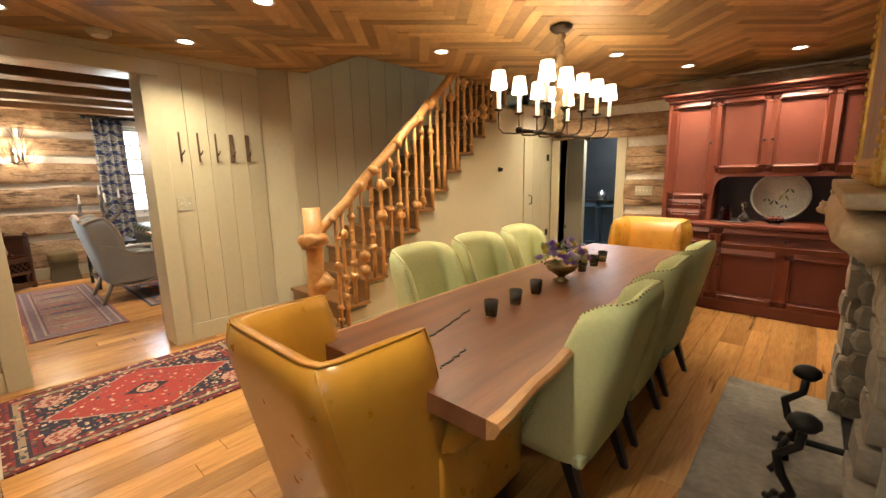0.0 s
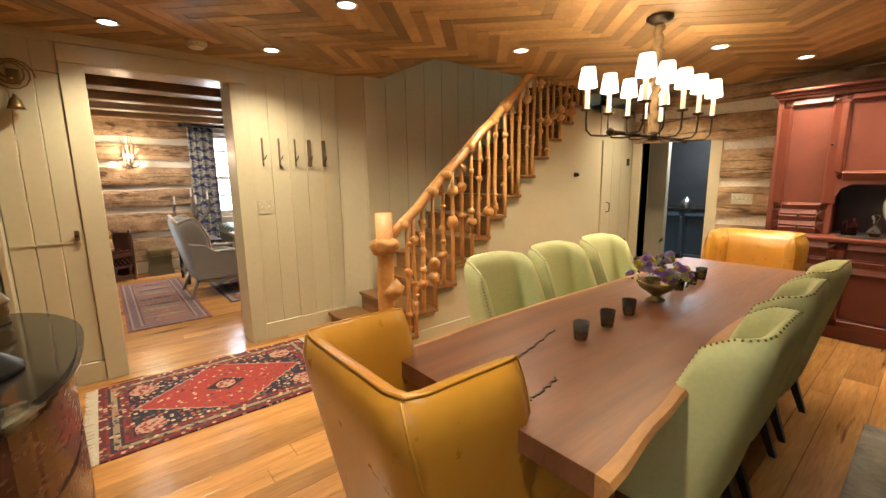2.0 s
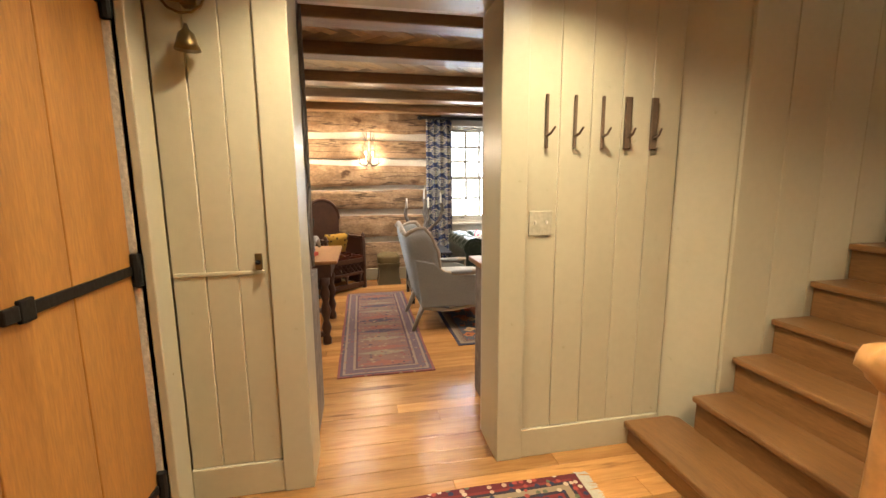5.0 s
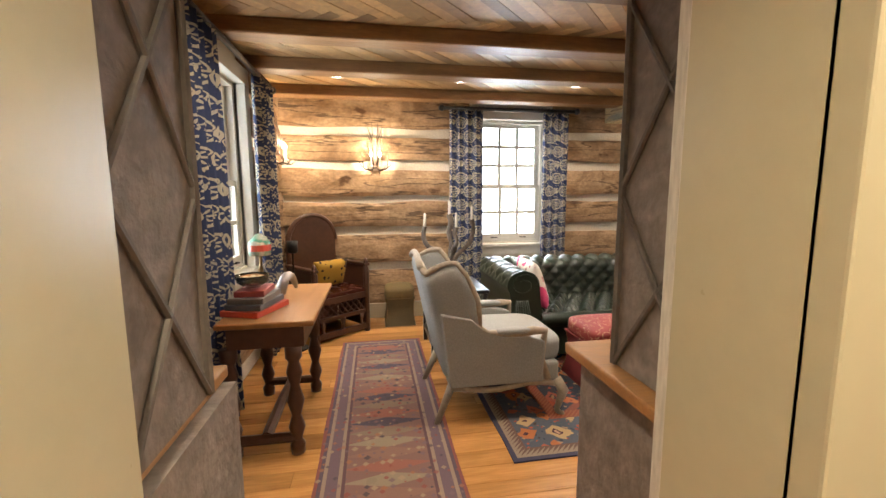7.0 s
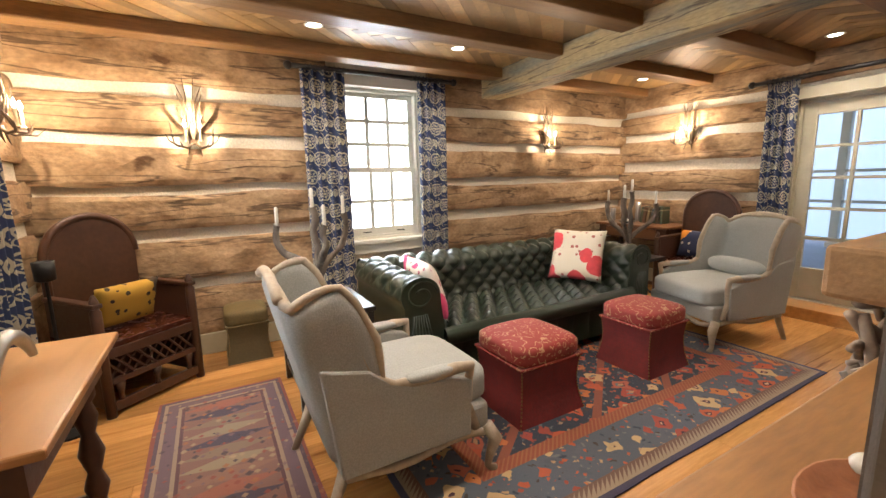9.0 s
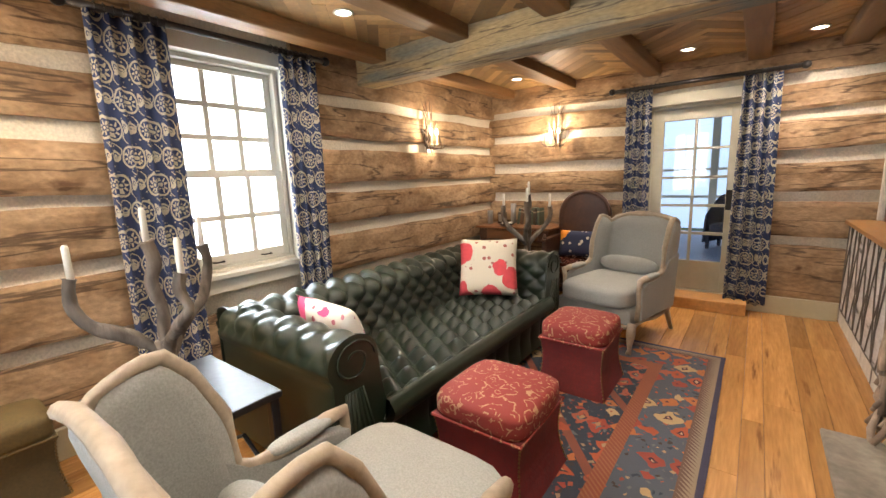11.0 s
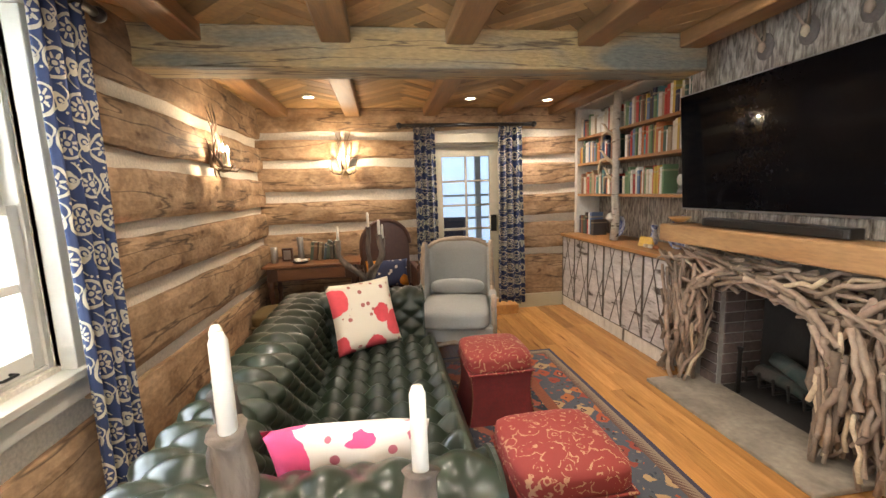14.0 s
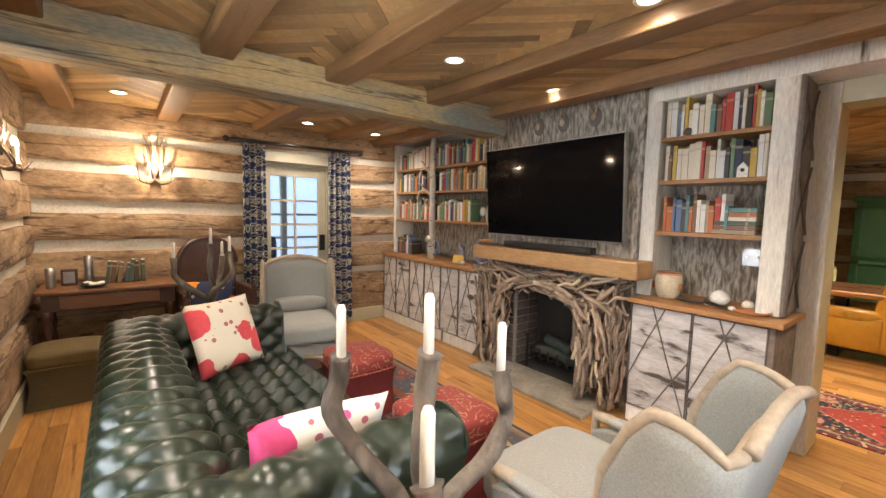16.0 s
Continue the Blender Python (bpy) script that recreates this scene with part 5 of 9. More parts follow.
for i in range(7):
    for y0, y1 in ((3.03, 3.07), (2.01, 2.05)):
        bm = soft_block(bmesh.new(), FX + 0.02, FX + 0.5, y0, y1, 0.02 + 0.133 * i, 0.145 + 0.133 * i, 7, 4)
        part("stone", bm, M_STONE, fire)
slab = part("hearth_slab", boxm(-0.31, FX + 0.035, 1.55, 3.22, 0.001, 0.022, bevel=0.006), M_SLATE)
tagged(slab, "grey stone hearth slab set before the fireplace", "hearth", kind="structure")
M_BURLW = material("pale_burl", (0.50, 0.36, 0.20), 0.55, second=(0.34, 0.21, 0.10), scale=7, fine=40, bump=0.4)
bm = tube(bmesh.new(), [(0.13, 3.46 - 0.2 * i, 1.19 + 0.01 * math.sin(i * 2)) for i in range(10)], [0.05, 0.075, 0.085, 0.08, 0.085, 0.08, 0.08, 0.08, 0.08, 0.06], 14, 0.4)
for i in range(7):
    ball(bm, (0.10 + rs.uniform(-0.05, 0.06), 3.46 + rs.uniform(-0.06, 0.06), 1.19 + rs.uniform(-0.07, 0.07)), rs.uniform(0.025, 0.042), (1, 1, 1), 10, 0.5, i)
part("mantel", bm, M_BURLW, fire, "gnarled pale log mantel", smooth=True)
part("mantel_shelf", boxm(0.06, 0.34, 1.70, 3.42, 1.28, 1.33, bevel=0.01), M_BURLW, fire, "pale plank shelf")
M_GOLD = material("gilt", (0.62, 0.42, 0.12), 0.35, 0.85, second=(0.42, 0.26, 0.06), scale=20, fine=60, bump=0.4)
gf = thing("gilt_frame", "carved gilt picture frame leaning above the mantel", "picture frame", (0.15, 2.55, 1.335))
for nm, a in (("side", (-0.012, 0.03, 0.50, 0.60, 0, 1.0)), ("side", (-0.012, 0.03, -0.60, -0.50, 0, 1.0)), ("bottom_rail", (-0.012, 0.03, -0.50, 0.50, 0, 0.10)), ("top_rail", (-0.012, 0.03, -0.50, 0.50, 0.90, 1.0))):
    bm = boxm(*a, bevel=0.012, seg=3)
    for k in range(22):
        y = a[2] + (a[3] - a[2]) * (0.5 if nm == "side" else (k + 0.5) / 22)
        z = a[4] + (a[5] - a[4]) * ((k + 0.5) / 22 if nm == "side" else 0.5)
        ball(bm, (-0.014, y, z), 0.018, (0.6, 1, 1), 8, 0.3, k)
    part(nm, bm, M_GOLD, gf, smooth=True)
part("picture", boxm(0.0, 0.012, -0.50, 0.50, 0.1, 0.9), material("dusky_canvas", (0.30, 0.22, 0.16), 0.5, second=(0.18, 0.12, 0.09), scale=3, bump=0.05), gf, "dusky pinkish canvas")
for y in (2.40, 1.90):
    an = thing("andiron", "twisted wrought iron andiron with a ball top", "andiron", (0.02, y, 0.023), group="andirons on the hearth")
    part("post", tube(bmesh.new(), [(0, 0, 0.0), (-0.02, 0.01, 0.09), (0.03, 0, 0.16), (-0.01, -0.01, 0.23), (-0.03, 0, 0.30), (0.03, 0, 0.36), (0.035, 0, 0.44)], 0.017, 8, 0.3), M_IRON, an, smooth=True)
    part("ball_top", ball(bmesh.new(), (0.035, 0, 0.46), 0.048, (1.1, 1, 0.75), 14, 0.1), M_IRON, an, smooth=True)
    for s in (-1, 1):
        part("foot", tube(bmesh.new(), [(0, 0, 0.12), (-0.02, s * 0.06, 0.10), (-0.03, s * 0.12, 0.03), (-0.05, s * 0.15, 0.012)], 0.014, 7), M_IRON, an, smooth=True)
    part("log_bar", tube(bmesh.new(), [(0.0, 0, 0.12), (0.25, 0, 0.13), (0.5, 0, 0.12), (0.55, 0, 0.01)], 0.016, 7), M_IRON, an, smooth=True)
grate = thing("log_grate", "black iron grate with charred logs", "grate", (0.45, 2.55, 0.022))
for k in range(5):
    part("bar", tube(bmesh.new(), [(-0.15, -0.25 + 0.125 * k, 0.14), (-0.1, -0.25 + 0.125 * k, 0.1), (0.2, -0.25 + 0.125 * k, 0.1)], 0.012, 6), M_IRON, grate)
for s in (-0.28, 0.28):
    part("foot", tube(bmesh.new(), [(0, s, 0), (0, s, 0.1), (0.2, s, 0.1), (0.2, s, 0)], 0.014, 6), M_IRON, grate)
part("charred_log", tube(bmesh.new(), [(0, -0.3, 0.17), (0.02, 0, 0.175), (0.0, 0.3, 0.17)], 0.055, 9, 0.3), M_SOOT, grate, smooth=True)

# green cupboard on the east wall
M_GREENP = material("green_milk_paint", (0.05, 0.16, 0.07), 0.5, second=(0.035, 0.12, 0.05), scale=3, bump=0.06)
gc2 = thing("green_cupboard", "tall green painted cupboard with panelled doors", "cupboard", (1.20, 0.75, 0), -90)
part("body", boxm(-0.6, 0.6, 0.0, 0.42, 0.06, 1.78, bevel=0.006), M_GREENP, gc2)
part("cornice", boxm(-0.65, 0.65, -0.03, 0.44, 1.78, 1.86, bevel=0.02), M_GREENP, gc2)
part("plinth", boxm(-0.62, 0.62, -0.02, 0.43, 0, 0.08, bevel=0.006), M_GREENP, gc2)
for a in (-0.58, 0.0):
    for z0, z1 in ((0.12, 0.92), (0.95, 1.72)):
        panel_door(gc2, a + 0.008, a + 0.572, z0, z1, -0.022, M_GREENP, (a + (0.53 if a < 0 else 0.05), (z0 + z1) / 2))
gc2.matrix_world = pose(0.80, 0.85, 0, 0, 0, -90)


# ---- rugs ----
class Net:
    """Short ways to write node arithmetic."""

    def __init__(self, name, rough=0.95):
        self.m = bpy.data.materials.new(name)
        self.m.use_nodes = True
        self.t = self.m.node_tree
        self.bsdf = self.t.nodes["Principled BSDF"]
        self.bsdf.inputs["Roughness"].default_value = rough
        self.co = self.t.nodes.new("ShaderNodeTexCoord").outputs["Object"]

    def plug(self, sock, v):
        if isinstance(v, bpy.types.NodeSocket):
            self.t.links.new(v, sock)
        else:
            sock.default_value = v

    def op(self, kind, a, b=0.0, c=0.0):
        n = self.t.nodes.new("ShaderNodeMath")
        n.operation = kind
        for i, v in enumerate((a, b, c)):
            self.plug(n.inputs[i], v)
        return n.outputs[0]

    def mix(self, f, a, b, blend="MIX"):
        n = self.t.nodes.new("ShaderNodeMix")
        n.data_type, n.blend_type = "RGBA", blend
        self.plug(n.inputs["Factor"], f)
        for k, v in (("A", a), ("B", b)):
            self.plug(n.inputs[k], (*v, 1) if isinstance(v, tuple) else v)
        return n.outputs["Result"]

    def xyz(self, vec=None):
        n = self.t.nodes.new("ShaderNodeSeparateXYZ")
        self.t.links.new(vec or self.co, n.inputs[0])
        return n.outputs

    def noise(self, scale, detail=3.0, vec=None, colour=False):
        n = self.t.nodes.new("ShaderNodeTexNoise")
        self.t.links.new(vec or self.co, n.inputs["Vector"])
        n.inputs["Scale"].default_value, n.inputs["Detail"].default_value = scale, detail
        return n.outputs["Color" if colour else 0]

    def cells(self, scale, vec=None, metric="EUCLIDEAN", jitter=1.0):
        n = self.t.nodes.new("ShaderNodeTexVoronoi")
        self.t.links.new(vec or self.co, n.inputs["Vector"])
        n.inputs["Scale"].default_value, n.distance = scale, metric
        n.inputs["Randomness"].default_value = jitter
        return n.outputs["Distance"], n.outputs["Color"]

    def palette(self, f, colours):
        n = self.t.nodes.new("ShaderNodeValToRGB")
        n.color_ramp.interpolation = "CONSTANT"
        e = n.color_ramp.elements
        e[0].position, e[1].position = 0.0, 1 / len(colours)
        for i in range(2, len(colours)):
            e.new(i / len(colours))
        for i, c in enumerate(colours):
            e[i].color = (*c, 1)
        self.plug(n.inputs[0], f)
        return n.outputs[0]

    def less(self, a, b):
        return self.op("LESS_THAN", a, b)

    def done(self, colour, wear=0.35, bump=0.4, bump_scale=260):
        f = self.noise(6, 5)
        colour = self.mix(wear, colour, self.palette(self.op("MULTIPLY", f, 1.0), [(0.5, 0.5, 0.5), (0.75, 0.75, 0.75), (1, 1, 1)]), "MULTIPLY") if wear else colour
        self.plug(self.bsdf.inputs["Base Color"], colour)
        b = self.t.nodes.new("ShaderNodeBump")
        b.inputs["Strength"].default_value, b.inputs["Distance"].default_value = bump, 0.004
        self.plug(b.inputs["Height"], self.noise(bump_scale, 2))
        self.t.links.new(b.outputs[0], self.bsdf.inputs["Normal"])
        return self.m


def rug_mesh(w, l, thick=0.009, seed=1):
    """A rug lying flat, w along x and l along y, with slightly uneven edges."""
    bm = bmesh.new()
    nx, ny = 16, 24
    top = [[None] * (ny + 1) for _ in range(nx + 1)]
    for i in range(nx + 1):
        for j in range(ny + 1):
            x, y = w * (i / nx - 0.5), l * (j / ny - 0.5)
            e = 0.010 * noise.noise(Vector((x * 2, y * 2, seed)))
            top[i][j] = bm.verts.new((x + (e if i in (0, nx) else 0), y + (e if j in (0, ny) else 0), thick + 0.0025 * noise.noise(Vector((x * 3, y * 3, seed + 5)))))
    for i in range(nx):
        for j in range(ny):
            bm.faces.new((top[i][j], top[i + 1][j], top[i + 1][j + 1], top[i][j + 1]))
    edge = [e for e in bm.edges if len(e.link_faces) == 1]
    r = bmesh.ops.extrude_edge_only(bm, edges=edge)
    for v in r["geom"]:
        if isinstance(v, bmesh.types.BMVert):
            v.co.z = 0.001
    return bm


def fringe(w, y0, y1, n=90, seed=2):
    bm = bmesh.new()
    rr = random.Random(seed)
    for i in range(n):
        x = w * (i / (n - 1) - 0.5)
        dx = rr.uniform(-0.012, 0.012)
        vs = [bm.verts.new(p) for p in ((x - 0.007, y0, 0.007), (x + 0.007, y0, 0.007), (x + 0.006 + dx, y1 + rr.uniform(-0.01, 0.01), 0.003), (x - 0.006 + dx, y1, 0.003))]
        bm.faces.new(vs)
    return bm


def hall_rug_material():
    k = Net("red_persian_pile")
    x, y, _ = k.xyz()
    W, L = 0.50, 0.70
    ax, ay = k.op("ABSOLUTE", x), k.op("ABSOLUTE", y)
    d = k.op("MINIMUM", k.op("SUBTRACT", W, ax), k.op("SUBTRACT", L, ay))
    dist, col = k.cells(34)
    rc = k.xyz(col)
    fleck = k.palette(rc[0], [(0.5, 0.38, 0.26), (0.32, 0.05, 0.035), (0.45, 0.30, 0.2), (0.02, 0.025, 0.06), (0.33, 0.12, 0.06), (0.10, 0.11, 0.06)])
    mask = k.less(dist, 0.42)
    navy = k.mix(mask, (0.016, 0.012, 0.028), fleck)
    red = k.mix(k.op("MULTIPLY", k.less(dist, 0.36), k.less(rc[1], 0.6)), (0.30, 0.032, 0.024), fleck)
    zig = k.op("ABSOLUTE", k.op("SUBTRACT", k.op("FRACT", k.op("MULTIPLY", ay, 16.0)), 0.5))
    dia = k.op("ADD", k.op("ADD", k.op("DIVIDE", ax, 0.40), k.op("DIVIDE", ay, 0.53)), k.op("MULTIPLY", zig, 0.05))
    field = k.mix(k.less(dia, 1.0), navy, red)
    field = k.mix(k.less(k.op("ABSOLUTE", k.op("SUBTRACT", dia, 1.0)), 0.018), field, (0.34, 0.20, 0.16))
    inner = k.op("ADD", k.op("DIVIDE", ax, 0.10), k.op("DIVIDE", ay, 0.13))
    field = k.mix(k.less(inner, 1.0), field, (0.015, 0.012, 0.02))
    rad = k.op("SQRT", k.op("ADD", k.op("MULTIPLY", x, x), k.op("MULTIPLY", y, y)))
    field = k.mix(k.less(rad, 0.062), field, k.mix(mask, (0.42, 0.26, 0.18), (0.2, 0.04, 0.03)))
    cx, cy = k.op("SUBTRACT", ax, 0.27), k.op("SUBTRACT", ay, 0.46)
    cr = k.op("SQRT", k.op("ADD", k.op("MULTIPLY", cx, cx), k.op("MULTIPLY", cy, cy)))
    field = k.mix(k.less(cr, 0.078), field, k.mix(mask, (0.42, 0.24, 0.17), (0.22, 0.04, 0.03)))
    band = k.palette(k.op("DIVIDE", d, 0.16), [(0.11, 0.012, 0.014), (0.11, 0.012, 0.014), (0.18, 0.02, 0.018), (0.03, 0.02, 0.03), (0.27, 0.20, 0.12), (0.27, 0.20, 0.12), (0.03, 0.02, 0.03), (0.18, 0.02, 0.02), (0.12, 0.014, 0.016), (0.12, 0.014, 0.016)])
    band = k.mix(k.op("MULTIPLY", mask, k.less(rc[2], 0.55)), band, fleck)
    return k.done(k.mix(k.less(d, 0.155), field, band))


rug = thing("hall_rug", "red and navy Persian rug with a diamond medallion", "rug", (-3.27, 0.575, 0.0005))
part("rug_field", rug_mesh(1.0, 1.40), hall_rug_material(), rug)
M_FRINGE = material("cream_fringe", (0.55, 0.49, 0.37), 0.95, scale=60, bump=0.2)
part("fringe", fringe(1.0, 0.70, 0.765), M_FRINGE, rug, "cream fringe")
part("fringe", fringe(1.0, -0.70, -0.765), M_FRINGE, rug, "cream fringe")


def big_rug_material():
    k = Net("caucasian_pile")
    x, y, _ = k.xyz()
    W, L = 0.93, 1.485
    ax, ay = k.op("ABSOLUTE", x), k.op("ABSOLUTE", y)
    d = k.op("MINIMUM", k.op("SUBTRACT", W, ax), k.op("SUBTRACT", L, ay))
    warp = k.t.nodes.new("ShaderNodeMixRGB")
    warp.blend_type = "ADD"
    warp.inputs[0].default_value = 0.12
    k.plug(warp.inputs[1], k.co)
    k.plug(warp.inputs[2], k.noise(7, 2, colour=True))
    dist, col = k.cells(7.0, warp.outputs[0], "MANHATTAN", 0.6)
    rc = k.xyz(col)
    d2, col2 = k.cells(26, warp.outputs[0], "MANHATTAN", 0.9)
    rc2 = k.xyz(col2)
    motif = k.palette(rc[0], [(0.36, 0.075, 0.03), (0.40, 0.13, 0.04), (0.28, 0.05, 0.03), (0.42, 0.28, 0.14), (0.33, 0.09, 0.05)])
    small = k.palette(rc2[0], [(0.36, 0.08, 0.035), (0.05, 0.035, 0.03), (0.34, 0.22, 0.12), (0.12, 0.13, 0.13), (0.25, 0.05, 0.03), (0.03, 0.04, 0.06)])
    blue = (0.028, 0.036, 0.052)
    field = k.mix(k.less(d2, 0.52), blue, k.mix(0.8, blue, small))
    lat = k.op("ABSOLUTE", k.op("SUBTRACT", k.op("FRACT", k.op("ADD", k.op("MULTIPLY", x, 1.9), k.op("MULTIPLY", y, 1.5))), 0.5))
    field = k.mix(k.less(lat, 0.06), field, (0.20, 0.06, 0.035))
    field = k.mix(k.less(dist, 0.56), field, motif)
    field = k.mix(k.less(dist, 0.30), field, small)
    field = k.mix(k.less(dist, 0.16), field, (0.33, 0.20, 0.10))
    bd = k.mix(k.less(dist, 0.56), k.mix(k.less(d2, 0.42), (0.075, 0.085, 0.105), small), motif)
    bd = k.mix(k.less(dist, 0.22), bd, (0.06, 0.02, 0.03))
    bd = k.mix(k.less(dist, 0.12), bd, (0.42, 0.25, 0.16))
    saw = k.op("ABSOLUTE", k.op("SUBTRACT", k.op("FRACT", k.op("MULTIPLY", k.op("ADD", x, y), 34.0)), 0.5))
    tri = k.less(k.op("MULTIPLY", saw, 0.12), k.op("SUBTRACT", d, 0.04))
    guard = k.mix(tri, (0.25, 0.19, 0.13), (0.13, 0.07, 0.05))
    rust = k.mix(k.less(saw, 0.2), (0.22, 0.06, 0.03), (0.27, 0.10, 0.045))
    out = k.mix(k.less(d, 0.44), field, rust)
    out = k.mix(k.less(d, 0.36), out, bd)
    out = k.mix(k.less(d, 0.105), out, guard)
    out = k.mix(k.less(d, 0.03), out, (0.045, 0.04, 0.07))
    return k.done(out)


brug = thing("large_rug", "blue and rust Caucasian rug under the seating", "rug", (-6.38, 2.585, 0.0005))
part("rug_field", rug_mesh(1.86, 2.97, seed=9), big_rug_material(), brug)


def runner_material():
    k = Net("runner_pile")
    x, y, _ = k.xyz()
    ax, ay = k.op("ABSOLUTE", x), k.op("ABSOLUTE", y)
    d = k.op("MINIMUM", k.op("SUBTRACT", 1.20, ax), k.op("SUBTRACT", 0.36, ay))
    dist, col = k.cells(22, None, "MANHATTAN", 0.8)
    rc = k.xyz(col)
    small = k.palette(rc[0], [(0.22, 0.06, 0.05), (0.06, 0.045, 0.06), (0.30, 0.22, 0.14), (0.16, 0.10, 0.11), (0.28, 0.12, 0.06)])
    row = k.op("FLOOR", k.op("MULTIPLY", x, 9.5))
    rowc = k.palette(k.op("FRACT", k.op("MULTIPLY", row, 0.37)), [(0.20, 0.14, 0.10), (0.26, 0.10, 0.07), (0.24, 0.19, 0.13), (0.07, 0.055, 0.08), (0.22, 0.12, 0.09)])
    zig = k.op("ABSOLUTE", k.op("SUBTRACT", k.op("FRACT", k.op("MULTIPLY", x, 9.5)), 0.5))
    tri = k.less(k.op("MULTIPLY", ay, 2.2), k.op("SUBTRACT", 0.5, zig))
    field = k.mix(tri, (0.19, 0.105, 0.085), rowc)
    field = k.mix(k.op("MULTIPLY", k.less(dist, 0.46), 0.85), field, small)
    border = k.palette(k.op("DIVIDE", d, 0.15), [(0.20, 0.06, 0.05), (0.09, 0.06, 0.08), (0.26, 0.19, 0.14), (0.13, 0.085, 0.10), (0.13, 0.085, 0.10), (0.13, 0.085, 0.10), (0.26, 0.19, 0.14), (0.10, 0.05, 0.06)])
    border = k.mix(k.op("MULTIPLY", k.less(dist, 0.38), 0.7), border, small)
    return k.done(k.mix(k.less(d, 0.148), field, border))


runner = thing("runner_rug", "faded plum and tan runner with stepped motifs", "rug", (-6.22, 0.46, 0.0005))
part("rug_field", rug_mesh(2.40, 0.72, seed=4), runner_material(), runner)


# ---- living room: windows and glazed door ----
M_FRAME = material("stone_white_paint", (0.60, 0.57, 0.49), 0.4, second=(0.56, 0.53, 0.45), scale=3, bump=0.02, grain=0.06)


def window(name, axis, face, out, a0, a1, z0, z1, label):
    """A nine-over-six sash window in the opening a0..a1; out: +1 or -1 is the way out."""
    ob = thing(name, label, "window", kind="structure")

    def slab(nm, a, b, lo, hi, d0, d1, mat=M_FRAME, parent=None, lab=""):
        p, q = sorted((face + out * d0, face + out * d1))
        bm = boxm(a, b, p, q, lo, hi, bevel=0.003, seg=1) if axis == "x" else boxm(p, q, a, b, lo, hi, bevel=0.003, seg=1)
        return part(nm, bm, mat, parent or ob, lab)
    slab("casing", a0 - 0.11, a0, z0 - 0.02, z1 + 0.0, -0.062, 0.02)
    slab("casing", a1, a1 + 0.11, z0 - 0.02, z1 + 0.0, -0.062, 0.02)
    slab("casing", a0 - 0.11, a1 + 0.11, z1 + 0.001, z1 + 0.12, -0.064, 0.02)
    slab("window_sill", a0 - 0.13, a1 + 0.13, z0 - 0.055, z0 - 0.021, -0.085, 0.05)
    slab("apron", a0 - 0.10, a1 + 0.10, z0 - 0.15, z0 - 0.056, -0.060, 0.0)
    slab("jamb", a0 + 0.0005, a0 + 0.03, z0, z1, 0.021, 0.25)
    slab("jamb", a1 - 0.03, a1 - 0.0005, z0, z1, 0.021, 0.25)
    slab("jamb", a0 + 0.03, a1 - 0.03, z1 - 0.03, z1 - 0.0005, 0.021, 0.25)
    slab("jamb", a0 + 0.03, a1 - 0.03, z0 + 0.0005, z0 + 0.02, 0.021, 0.25)
    zm = z0 + (z1 - z0) * 0.46
    for lo, hi, d, rows in ((z0 + 0.02, zm + 0.02, 0.03, 2), (zm - 0.015, z1 - 0.03, 0.075, 3)):
        sash = slab("sash", a0 + 0.031, a0 + 0.08, lo, hi, d, d + 0.04)
        slab("stile", a1 - 0.08, a1 - 0.031, lo, hi, d, d + 0.04, parent=sash)
        slab("rail", a0 + 0.08, a1 - 0.08, lo, lo + (0.07 if rows == 2 else 0.05), d, d + 0.04, parent=sash)
        slab("rail", a0 + 0.08, a1 - 0.08, hi - 0.04, hi, d, d + 0.04, parent=sash)
        w = (a1 - a0 - 0.16) / 3
        h = (hi - lo - 0.09) / rows
        for i in (1, 2):
            slab("muntin", a0 + 0.08 + w * i - 0.018, a0 + 0.08 + w * i + 0.018, lo + 0.05, hi - 0.04, d + 0.003, d + 0.037, parent=sash)
        for j in range(1, rows):
            slab("muntin", a0 + 0.08, a1 - 0.08, lo + 0.05 + h * j - 0.018, lo + 0.05 + h * j + 0.018, d + 0.004, d + 0.036, parent=sash)
        pane = slab("pane", a0 + 0.07, a1 - 0.07, lo + 0.04, hi - 0.03, d + 0.018, d + 0.022, M_GLASS, sash)
        pane.visible_shadow = False
        if rows == 2:
            for f in (0.28, 0.72):
                a = a0 + (a1 - a0) * f
                pts = [(-0.035, 0.0), (-0.03, -0.03), (0.03, -0.03), (0.035, 0.0)]
                tp = [((a + u, face + out * (d + v), lo + 0.028) if axis == "x" else (face + out * (d + v), a + u, lo + 0.028)) for u, v in pts]
                part("sash_lift", tube(bmesh.new(), tp, 0.006, 6), M_IRON, sash, "black iron sash lift")
    return ob


window("window_1", "y", WX, -1, 1.60, 2.40, 0.84, 2.23, "white painted nine-over-six sash window")
window("window_3", "x", DS, -1, -0.6, 0.4, 0.8, 2.1, "white painted nine-over-six sash window")
window("window_2", "x", SY, -1, -7.03, -6.23, 0.84, 2.23, "white painted nine-over-six sash window")

